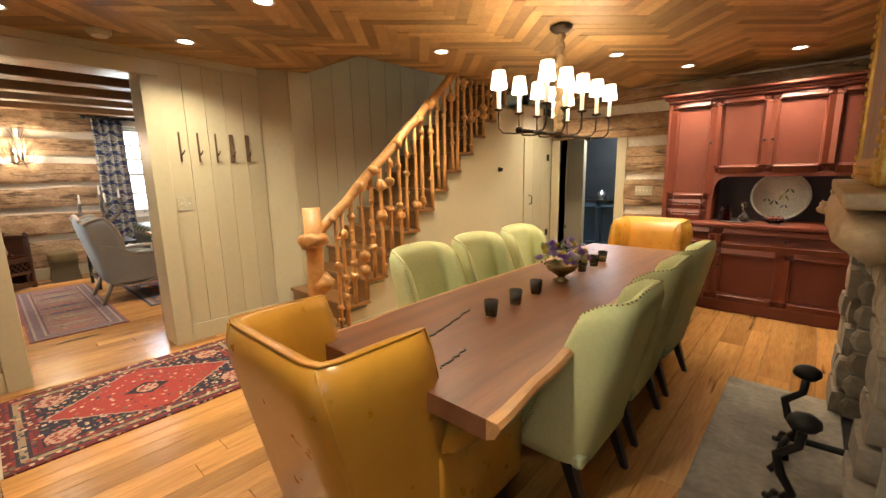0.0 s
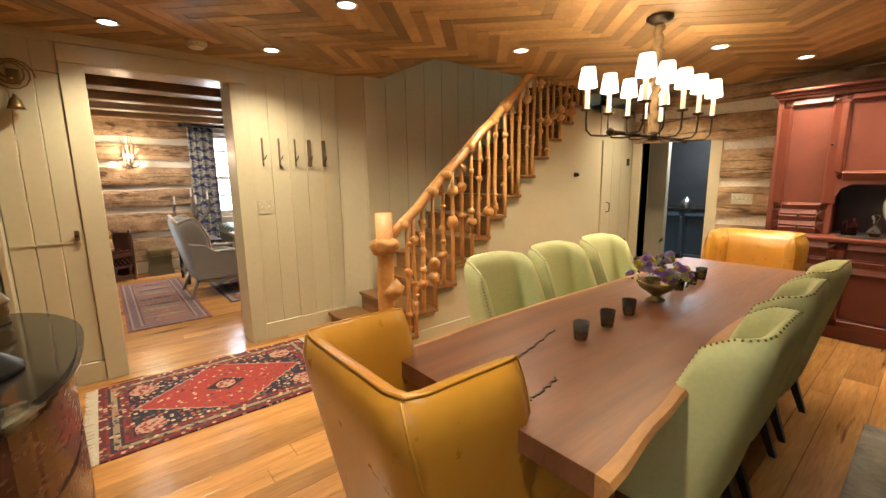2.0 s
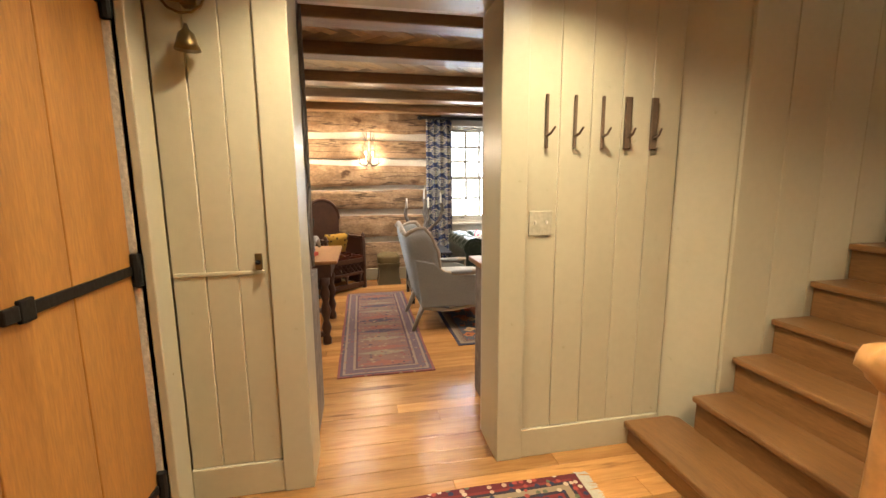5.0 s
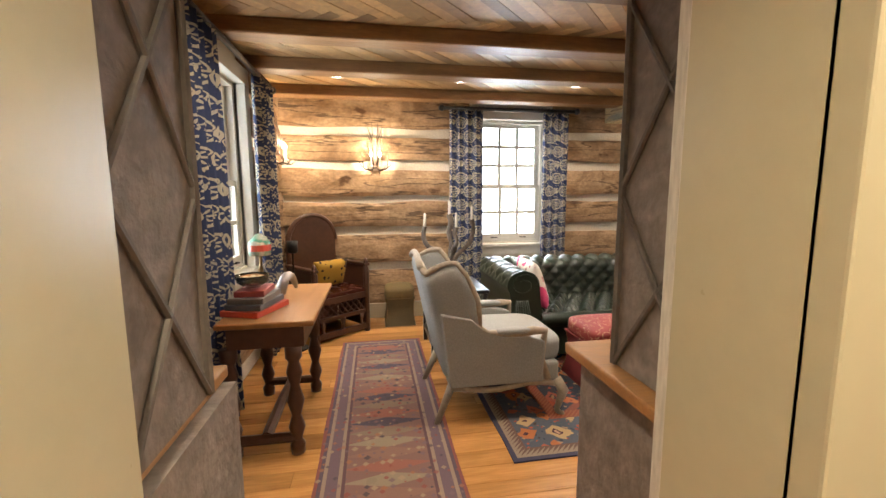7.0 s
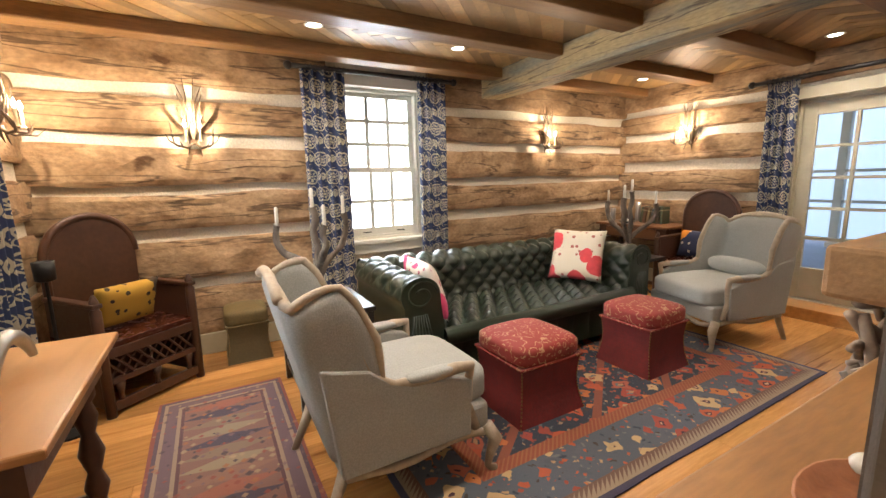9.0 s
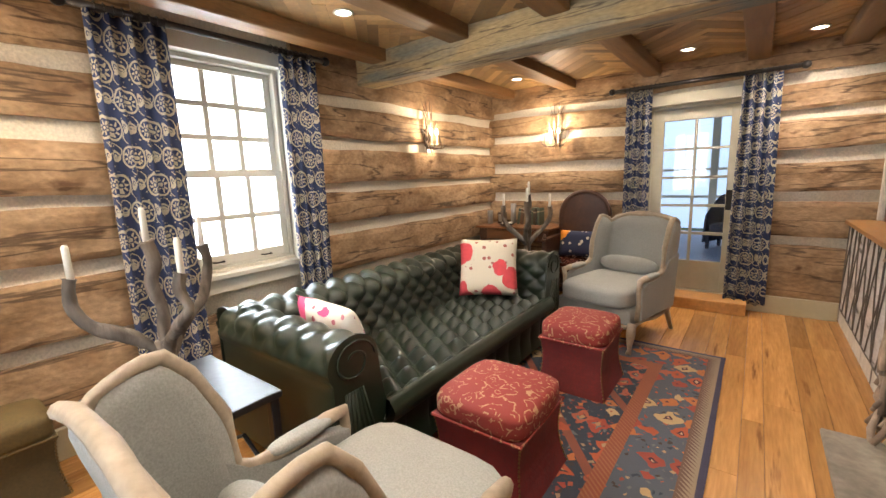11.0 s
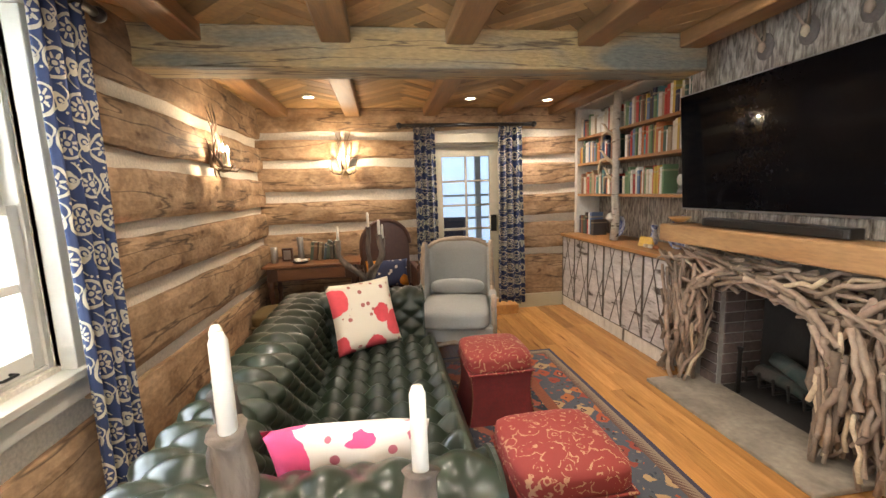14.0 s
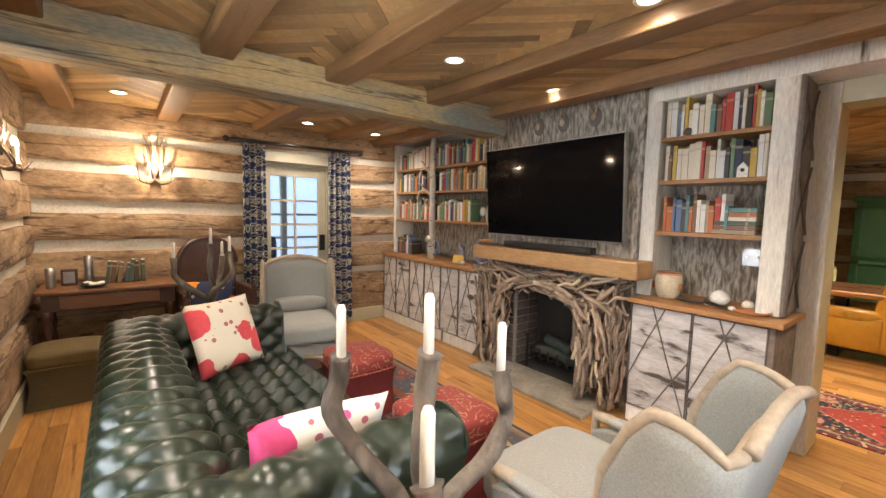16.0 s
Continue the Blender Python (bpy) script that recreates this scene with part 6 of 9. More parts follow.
fd = thing("door_3", "cream glazed door to the porch, shut", "door", kind="structure")
M_FD = material("cream_door_paint", (0.50, 0.46, 0.34), 0.4, scale=3, bump=0.02, grain=0.06)
a0, a1 = -6.32, -5.47
for nm, b in (("casing", (a0 - 0.11, a0, NY - 0.064, NY + 0.02, 0.0, 2.04)), ("casing", (a1, a1 + 0.11, NY - 0.064, NY + 0.02, 0.0, 2.04)), ("casing", (a0 - 0.11, a1 + 0.11, NY - 0.066, NY + 0.02, 2.041, 2.15)),
              ("jamb", (a0 + 0.0005, a0 + 0.03, NY + 0.021, NY + 0.28, 0.12, 2.04)), ("jamb", (a1 - 0.03, a1 - 0.0005, NY + 0.021, NY + 0.28, 0.12, 2.04)), ("jamb", (a0 + 0.03, a1 - 0.03, NY + 0.021, NY + 0.28, 2.01, 2.0395)),
              ("stile", (a0 + 0.031, a0 + 0.135, NY + 0.03, NY + 0.075, 0.13, 2.005)), ("stile", (a1 - 0.135, a1 - 0.031, NY + 0.03, NY + 0.075, 0.13, 2.005)),
              ("rail", (a0 + 0.135, a1 - 0.135, NY + 0.03, NY + 0.075, 0.13, 0.44)), ("rail", (a0 + 0.135, a1 - 0.135, NY + 0.03, NY + 0.075, 1.89, 2.005)),
              ("muntin", (-5.909, -5.881, NY + 0.035, NY + 0.07, 0.44, 1.89))):
    part(nm, boxm(*b, bevel=0.003, seg=1), M_FD, fd)
for k in range(1, 5):
    z = 0.44 + (1.89 - 0.44) * k / 5
    part("muntin", boxm(a0 + 0.135, a1 - 0.135, NY + 0.036, NY + 0.069, z - 0.014, z + 0.014), M_FD, fd)
pane = part("pane", boxm(a0 + 0.125, a1 - 0.125, NY + 0.05, NY + 0.054, 0.43, 1.90), M_GLASS, fd)
pane.visible_shadow = False
part("threshold", boxm(a0 - 0.11, a1 + 0.11, NY - 0.30, NY + 0.02, 0.0, 0.115, bevel=0.008), M_PINE, fd, "pine threshold step")
part("lock_box", boxm(a1 - 0.13, a1 - 0.06, NY + 0.005, NY + 0.03, 0.98, 1.18, bevel=0.004), M_IRON, fd, "black iron lock box")

# porch beyond the door
M_PORCH = material("porch_floor_paint", (0.34, 0.38, 0.52), 0.5, second=(0.28, 0.32, 0.45), scale=2, bump=0.05)
M_PORCHCEIL = material("porch_ceiling_paint", (0.45, 0.52, 0.55), 0.6, bump=0.05)
structure("floor_porch", boxm(-9.5, -3.0, NY + 0.31, 10.5, 0.0, 0.11), M_PORCH, "blue-grey painted porch floor", "floor")
structure("ceiling_porch", boxm(-9.5, -3.0, NY + 0.31, 10.5, 2.45, 2.5), M_PORCHCEIL, "pale blue porch ceiling", "ceiling")
for x in (-8.4, -7.2, -6.0, -4.8, -3.6):
    po = thing("porch_post", "white square porch post", "post", (x, 9.6, 0.11), group="porch posts")
    part("shaft", boxm(-0.06, 0.06, -0.06, 0.06, 0.08, 2.26, bevel=0.008), M_WHITE, po)
    part("base", boxm(-0.085, 0.085, -0.085, 0.085, 0, 0.08, bevel=0.006), M_WHITE, po)
    part("capital", boxm(-0.085, 0.085, -0.085, 0.085, 2.26, 2.34, bevel=0.006), M_WHITE, po)
for z in (0.85, 1.35):
    rail_o = part("porch_rail", boxm(-9.4, -3.1, 9.57, 9.63, z, z + 0.05, bevel=0.006), M_WHITE)
    tagged(rail_o, "white wooden porch rail between the posts", "rail", "porch rails", "structure")
structure("porch_beam", boxm(-9.5, -3.0, 9.5, 9.7, 2.34, 2.449), M_WHITE, "white painted beam over the porch posts", "beam")
pc = thing("porch_chair", "dark wicker armchair on the porch", "chair", (-5.55, 8.7, 0.11), 160)
M_WICK = material("dark_wicker", (0.04, 0.05, 0.09), 0.7, scale=30, bump=0.5)
bm, rim, face = chair_shell(0.6, 0.5, 0.1, 0.85, 0.55, 0.06, lean=0.1, wing_pow=1.2)
part("backrest", bm, M_WICK, pc, smooth=True)
part("seat", soft_block(bmesh.new(), -0.26, 0.26, 0.05, 0.5, 0.25, 0.42, 4, 8), M_WICK, pc, smooth=True)
for x, y in ((-0.25, 0.45), (0.25, 0.45), (-0.25, 0.05), (0.25, 0.05)):
    part("leg", taper_leg(bmesh.new(), x, y, 0, 0.28, 0.02, 0.025), M_WICK, pc)
M_YARD = glow("bright_garden", (0.55, 0.72, 0.95), 0.7)
yard = bmesh.new()
box(yard, -14, 2, 13.0, 13.1, -1, 5)
structure("backdrop_north", yard, M_YARD, "bright garden beyond the porch", "backdrop")
structure("backdrop_west", boxm(-9.7, -9.6, -3, 7, -0.13, 4), glow("bright_day", (0.97, 1.0, 0.98), 1.25), "bright overcast garden", "backdrop")
structure("backdrop_south", boxm(-9.5, 2, -2.1, -2.0, -0.13, 4), bpy.data.materials["bright_day"], "bright overcast garden", "backdrop")
structure("ground", boxm(-40, 30, -40, 40, -0.4, -0.14), material("lawn", (0.06, 0.10, 0.03), 0.9, scale=4, bump=0.5), "green lawn round the house", "ground")


# ---- curtains ----
def curtain_material():
    """Navy linen printed with ringed flowers, paisley drops and dots in a half-drop repeat."""
    k = Net("blue_floral_linen", 0.9)
    x, y, z = k.xyz()
    wob = k.op("MULTIPLY", k.op("SUBTRACT", k.noise(13, 2), 0.5), 0.035)
    u = k.op("ADD", k.op("ADD", x, y), wob)
    v = k.op("ADD", z, k.op("MULTIPLY", k.op("SUBTRACT", k.noise(11, 2), 0.5), 0.03))
    cu, cv = 0.19, 0.15

    def cell(du, dv):
        a, b = k.op("ADD", u, du), k.op("DIVIDE", k.op("ADD", v, dv), cv)
        half = k.op("MULTIPLY", k.op("FRACT", k.op("MULTIPLY", k.op("FLOOR", b), 0.5)), cu)
        p = k.op("MULTIPLY", k.op("SUBTRACT", k.op("FRACT", k.op("DIVIDE", k.op("ADD", a, half), cu)), 0.5), cu)
        return p, k.op("MULTIPLY", k.op("SUBTRACT", k.op("FRACT", b), 0.5), cv)

    def length(p, q):
        return k.op("SQRT", k.op("ADD", k.op("MULTIPLY", p, p), k.op("MULTIPLY", q, q)))
    p, q = cell(0.0, 0.0)
    rad, ang = length(p, q), k.op("ARCTAN2", q, p)
    ring = k.less(k.op("ABSOLUTE", k.op("SUBTRACT", rad, 0.056)), 0.0065)
    petal = k.less(rad, k.op("MULTIPLY_ADD", k.op("SINE", k.op("MULTIPLY", ang, 8.0)), 0.014, 0.030))
    heart = k.less(k.op("ABSOLUTE", k.op("SUBTRACT", rad, 0.014)), 0.004)
    flower = k.op("MULTIPLY", petal, k.op("SUBTRACT", 1.0, heart))
    p2, q2 = cell(cu / 2, 0.0)
    bent = k.op("ADD", p2, k.op("MULTIPLY", k.op("MULTIPLY", q2, q2), 9.0))
    drop = k.less(length(k.op("MULTIPLY", bent, 1.5), q2), k.op("MULTIPLY_ADD", q2, 0.25, 0.034))
    eye = k.less(k.op("ABSOLUTE", k.op("SUBTRACT", length(bent, k.op("SUBTRACT", q2, 0.012)), 0.011)), 0.0035)
    drop = k.op("MULTIPLY", drop, k.op("SUBTRACT", 1.0, eye))
    vine = k.less(k.op("ABSOLUTE", k.op("SUBTRACT", p2, k.op("MULTIPLY", k.op("SINE", k.op("MULTIPLY", q2, 42.0)), 0.035))), 0.0042)
    d2, _ = k.cells(30)
    cream = k.op("MAXIMUM", k.op("MAXIMUM", ring, flower), k.op("MAXIMUM", k.op("MAXIMUM", drop, vine), k.less(d2, 0.17)))
    return k.done(k.mix(cream, (0.028, 0.045, 0.115), (0.50, 0.45, 0.34)), wear=0.2, bump=0.25, bump_scale=400)


M_CURT = curtain_material()


def curtain(axis, face, inward, a0, a1, z0, z1, label, seed, lower=1.0):
    """A gathered curtain hanging from a rod, hung along an axis."""
    bm = bmesh.new()
    nu, nv = 64, 14
    folds = max(4, round(abs(a1 - a0) / 0.085))
    rows = []
    mid = (a0 + a1) / 2
    for j in range(nv + 1):
        v = j / nv
        row = []
        spread = 1 + (lower - 1) * (1 - v)
        for i in range(nu + 1):
            u = i / nu
            a = mid + (a0 + (a1 - a0) * u - mid) * spread
            ph = u * folds * 2 * math.pi + 0.8 * noise.noise(Vector((u * 3, v * 1.5, seed)))
            dep = 0.088 + 0.036 * math.sin(ph) * (0.75 + 0.25 * (1 - v)) + 0.012 * noise.noise(Vector((u * 5, v * 2, seed + 4)))
            a += 0.010 * math.cos(ph * 1.0)
            p = face + inward * dep
            z = z0 + (z1 - z0) * v
            row.append(bm.verts.new((a, p, z) if axis == "x" else (p, a, z)))
        rows.append(row)
    for r, q in zip(rows, rows[1:]):
        for i in range(nu):
            bm.faces.new((r[i], r[i + 1], q[i + 1], q[i]))
    ob = part("curtain", bm, M_CURT, smooth=True)
    md = ob.modifiers.new("thick", "SOLIDIFY")
    md.thickness = 0.004
    return tagged(ob, label, "curtain", "blue floral curtains")


def rod(axis, face, inward, a0, a1, z, label):
    ob = thing("curtain_rod", label, "curtain rod", group="curtain rods")
    p = face + inward * 0.085

    def at(a, zz=z, q=p):
        return (a, q, zz) if axis == "x" else (q, a, zz)
    part("pole", tube(bmesh.new(), [at(a0), at((a0 + a1) / 2), at(a1)], 0.020, 12), M_LEG, ob, smooth=True)
    for a in (a0, a1):
        part("finial", ball(bmesh.new(), at(a), 0.034, seg=12), M_LEG, ob, smooth=True)
    for a in (a0 + 0.12, a1 - 0.12):
        part("bracket", tube(bmesh.new(), [at(a, z, face + inward * 0.03), at(a)], 0.016, 8), M_LEG, ob)
    n = 9
    for side in ((a0 + 0.14, a0 + 0.46), (a1 - 0.46, a1 - 0.14)):
        for i in range(n):
            a = side[0] + (side[1] - side[0]) * i / (n - 1)
            pts = [at(a, z + 0.026 * math.sin(t), p + 0.026 * math.cos(t)) for t in [k * math.pi / 5 for k in range(11)]]
            part("ring", tube(bmesh.new(), pts, 0.0035, 5), M_LEG, ob)


rod("y", WX + 0.05, 1, 1.17, 2.74, 2.325, "black curtain pole over the west window")
curtain("y", WX + 0.05, 1, 1.25, 1.62, 0.10, 2.305, "blue and cream floral curtain beside the sash window", 1, 1.05)
curtain("y", WX + 0.05, 1, 2.33, 2.63, 0.10, 2.305, "blue and cream floral curtain beside the sash window", 7, 1.05)
rod("x", SY + 0.05, 1, -7.62, -5.40, 2.325, "black curtain pole over the south window")
curtain("x", SY + 0.05, 1, -7.50, -7.02, 0.05, 2.305, "blue and cream floral curtain beside the sash window", 13, 1.0)
curtain("x", SY + 0.05, 1, -6.18, -5.52, 0.05, 2.305, "blue and cream floral curtain beside the sash window", 19, 1.08)
rod("x", NY - 0.05, -1, -6.68, -5.10, 2.235, "black curtain pole over the porch door")
curtain("x", NY - 0.05, -1, -6.53, -6.29, 0.08, 2.215, "blue and cream floral curtain beside the porch door", 23, 1.1)
curtain("x", NY - 0.05, -1, -5.54, -5.26, 0.08, 2.215, "blue and cream floral curtain beside the porch door", 29, 1.2)

# ---- antler sconces ----
M_ANTLER = material("antler", (0.15, 0.095, 0.055), 0.5, second=(0.07, 0.043, 0.025), scale=8, fine=40, bump=0.2)
M_BULB = glow("lit_bulb", (1, 0.88, 0.68), 26)


def sconce(place, turn):
    """An antler wall light, facing +x before it is turned."""
    ob = thing("antler_sconce", "antler wall sconce with lit candle bulbs on the log wall", "wall lamp", place, turn, "antler sconces")
    ob.scale = (1.0, 0.95, 1.0)
    part("backplate", boxm(0.0, 0.025, -0.035, 0.035, -0.10, 0.08, bevel=0.01), M_ANTLER, ob)
    rr = random.Random(12)
    for s in (-1, 1):
        pts = [(0.02, s * 0.01, -0.09), (0.07, s * 0.05, -0.125), (0.12, s * 0.11, -0.115), (0.13, s * 0.16, -0.08), (0.11, s * 0.185, -0.03)]
        part("antler", tube(bmesh.new(), pts, [0.009, 0.010, 0.009, 0.006, 0.002], 8, 0.2), M_ANTLER, ob, smooth=True)
        pts = [(0.02, s * 0.015, -0.06), (0.045, s * 0.035, 0.0), (0.055, s * 0.05, 0.10), (0.05, s * 0.055, 0.19), (0.035, s * 0.085, 0.27)]
        part("antler", tube(bmesh.new(), pts, [0.010, 0.010, 0.008, 0.006, 0.002], 8, 0.2), M_ANTLER, ob, smooth=True)
        for p, q, e in (((0.05, 0.045, 0.05), (0.08, 0.075, 0.10), (0.07, 0.10, 0.17)), ((0.05, 0.03, -0.04), (0.075, 0.02, 0.07), (0.06, 0.028, 0.21)), ((0.12, 0.13, -0.10), (0.09, 0.14, -0.03), (0.05, 0.15, 0.07)),
                        ((0.10, 0.09, -0.12), (0.16, 0.085, -0.125), (0.20, 0.11, -0.08)), ((0.03, 0.02, -0.08), (0.04, 0.05, -0.15), (0.05, 0.055, -0.21)), ((0.04, 0.03, 0.02), (0.03, 0.09, 0.05), (0.03, 0.15, 0.12)),
                        ((0.04, 0.02, 0.05), (0.055, 0.045, 0.22), (0.035, 0.10, 0.38)), ((0.045, 0.012, 0.05), (0.06, 0.018, 0.20), (0.04, 0.035, 0.36))):
            k = rr.uniform(0.85, 1.1)
            part("tine", tube(bmesh.new(), [(p[0], s * p[1], p[2]), (q[0], s * q[1] * k, q[2]), (e[0], s * e[1] * k, e[2] * k)], [0.007, 0.006, 0.0015], 7), M_ANTLER, ob, smooth=True)
        part("candle_sleeve", lathe(bmesh.new(), [(0.018, -0.085), (0.009, -0.075), (0.009, 0.015), (0.005, 0.018)], 10, (0.115, s * 0.05, 0)), M_WAX, ob)
        part("bulb", lathe(bmesh.new(), [(0.006, 0.018), (0.012, 0.035), (0.009, 0.055), (0.001, 0.075)], 10, (0.115, s * 0.05, 0)), M_BULB, ob, "lit candle bulb", smooth=True)
    m = pose(*place, 0, 0, turn) @ Matrix.Translation((0.145, 0, 0.085))
    lamp("POINT", "sconce_bulb", m.translation, 15, (1.0, 0.80, 0.56), 0.006)


for place, turn in (((WX + 0.055, 0.45, 1.78), 0), ((WX + 0.055, 4.04, 1.83), 0), ((-7.31, NY - 0.055, 1.84), -90), ((-7.84, SY + 0.055, 1.82), 90)):
    sconce(place, turn)

# ---- chesterfield ----
M_GLEATHER = material("green_leather", (0.010, 0.017, 0.010), 0.31, second=(0.016, 0.024, 0.013), scale=3, fine=12, bump=0, grain=0.1, rough_var=0.04)


def tuft(u, v):
    """Height of a buttoned surface, one diamond per unit; 0 at the buttons."""
    a, b = math.sin(math.pi * (u + v) / 1.0), math.sin(math.pi * (u - v) / 1.0)
    return (a * a * b * b + 0.002) ** 0.46 - 0.45 * math.exp(-7 * (a * a + b * b))


def buttons_at(us, vs):
    return [(u, v) for u in us for v in vs]


def sheet(fn, nu, nv):
    bm = bmesh.new()
    g = [[bm.verts.new(fn(i / nu, j / nv)) for j in range(nv + 1)] for i in range(nu + 1)]
    for i in range(nu):
        for j in range(nv):
            bm.faces.new((g[i][j], g[i + 1][j], g[i + 1][j + 1], g[i][j + 1]))
    return bm


def sofa():
    ob = thing("chesterfield_sofa", "dark green buttoned leather chesterfield sofa", "sofa")
    y0, y1, xb, xf, top = 1.46, 3.84, -7.72, -6.66, 0.785

    def roll(t, ex=0.06):
        """Section of the rolled back: depth from the outside, height; t from the seat over the top to the bottom outside."""
        if t < 0.45:
            s = t / 0.45
            return 0.20 + ex + 0.05 * (1 - s) - 0.01 * math.sin(s * math.pi), 0.36 + (top - 0.12 - 0.36) * s
        if t < 0.80:
            a = (t - 0.45) / 0.35 * math.pi * 1.2
            return 0.095 + ex / 2 + (0.105 + ex / 2) * math.cos(a), top - 0.12 + 0.115 * math.sin(a)
        s = (t - 0.80) / 0.20
        return 0.012 + 0.0 * s, (top - 0.19) * (1 - s) + 0.09 * s

    def back(u, v):
        d, h = roll(v, 0.17)
        y = y0 + 0.06 + (y1 - y0 - 0.12) * u
        k = tuft(u * 15, v * 5.2) if 0.02 < v < 0.74 else 1
        dn = 0.040 * (k - 1)
        c = 0.18
        dx, dz = d - c, h - (top - 0.12)
        if v < 0.45:
            return (xb + d + dn, y, h)
        ln = math.hypot(dx, dz) or 1
        return (xb + d + dn * dx / ln, y, h + dn * dz / ln)
    part("backrest", sheet(back, 272, 72), M_GLEATHER, ob, smooth=True)
    for s, ya in ((1, y0), (-1, y1)):
        def arm(u, v, s=s, ya=ya):
            d, h = roll(v)
            x = xb + 0.16 + (xf + 0.0 - xb - 0.16) * u
            k = tuft(u * 5, v * 5.2) if 0.02 < v < 0.74 else 1
            dn = 0.024 * (k - 1)
            dy, dz = d - 0.125, h - (top - 0.12)
            if v < 0.45:
                return (x, ya + s * (d + dn), h)
            ln = math.hypot(dy, dz) or 1
            return (x, ya + s * (d + dn * dy / ln), h + dn * dz / ln)
        part("armrest", sheet(arm, 84, 60), M_GLEATHER, ob, smooth=True)
        out = [(ya + s * roll(i / 40)[0], roll(i / 40)[1]) for i in range(41)]
        bm = prism(bmesh.new(), out + [(ya + s * 0.012, 0.08), (ya + s * 0.26, 0.08)], xf - 0.001, xf + 0.012, axis="x")
        fr = part("arm_front", bm, M_GLEATHER, ob, "scrolled leather arm front")
        sp = [(xf + 0.016, ya + s * (0.125 + 0.115 * (1 - k / 40) * math.cos(k * 0.33)), top - 0.12 + 0.10 * (1 - k / 40) * math.sin(k * 0.33)) for k in range(28)]
        part("scroll_piping", tube(bmesh.new(), sp, 0.005, 6), M_GLEATHER, fr, smooth=True)
        for k in range(7):
            part("pleat", tube(bmesh.new(), [(xf + 0.012, ya + s * (0.04 + 0.03 * k), 0.10), (xf + 0.016, ya + s * (0.045 + 0.028 * k), 0.3), (xf + 0.013, ya + s * (0.07 + 0.015 * k), 0.54)], 0.007, 6), M_GLEATHER, fr, smooth=True)

    def seat(u, v):
        y = y0 + 0.27 + (y1 - y0 - 0.54) * u
        x = xb + 0.36 + (xf - xb - 0.30) * min(v / 0.9, 1)
        k = tuft(u * 12, v * 3.5) if v < 0.86 else 1
        z = 0.435 + 0.085 * (k - 1)
        if v > 0.9:
            s = (v - 0.9) / 0.1
            z = 0.42 - 0.10 * s ** 1.2
            x = xf + 0.06 + 0.025 * math.sin(s * math.pi)
        return (x, y, z)
    part("seat", sheet(seat, 224, 84), M_GLEATHER, ob, smooth=True)

    def front(u, v):
        y = y0 + 0.24 + (y1 - y0 - 0.48) * u
        return (xf + 0.035 - 0.02 * (1 - abs(math.sin(u * math.pi * 11)) ** 0.5) * (1 - abs(2 * v - 1)), y, 0.08 + 0.26 * v)
    part("front_rail", sheet(front, 132, 8), M_GLEATHER, ob, smooth=True)
    part("base", boxm(xb + 0.02, xf + 0.01, y0 + 0.02, y1 - 0.02, 0.08, 0.36), M_GLEATHER, ob)
    for x in (xb + 0.1, xf - 0.08):
        for y in (y0 + 0.1, y1 - 0.1):
            part("foot", lathe(bmesh.new(), [(0.02, 0), (0.035, 0.03), (0.03, 0.08)], 12, (x, y, 0)), M_LEG, ob, "dark bun foot", smooth=True)
    bt = bmesh.new()
    for i in range(1, 15):
        for v in (0.096, 0.288, 0.48, 0.67):
            vv = v
            u = (i + 0.5) / 15
            p = back(min(u, 1), vv)
            ball(bt, p, 0.010, seg=6)
    part("button_row", bt, M_GLEATHER, ob)["kind"] = "stuff"


sofa()


# ---- carved bergere chairs ----
M_GREY = material("grey_linen", (0.315, 0.315, 0.295), 0.9, second=(0.28, 0.28, 0.26), scale=4, fine=160, bump=0.12)
M_LIME = material("limed_oak", (0.40, 0.325, 0.24), 0.6, second=(0.28, 0.215, 0.15), scale=5, fine=40, bump=0.15)


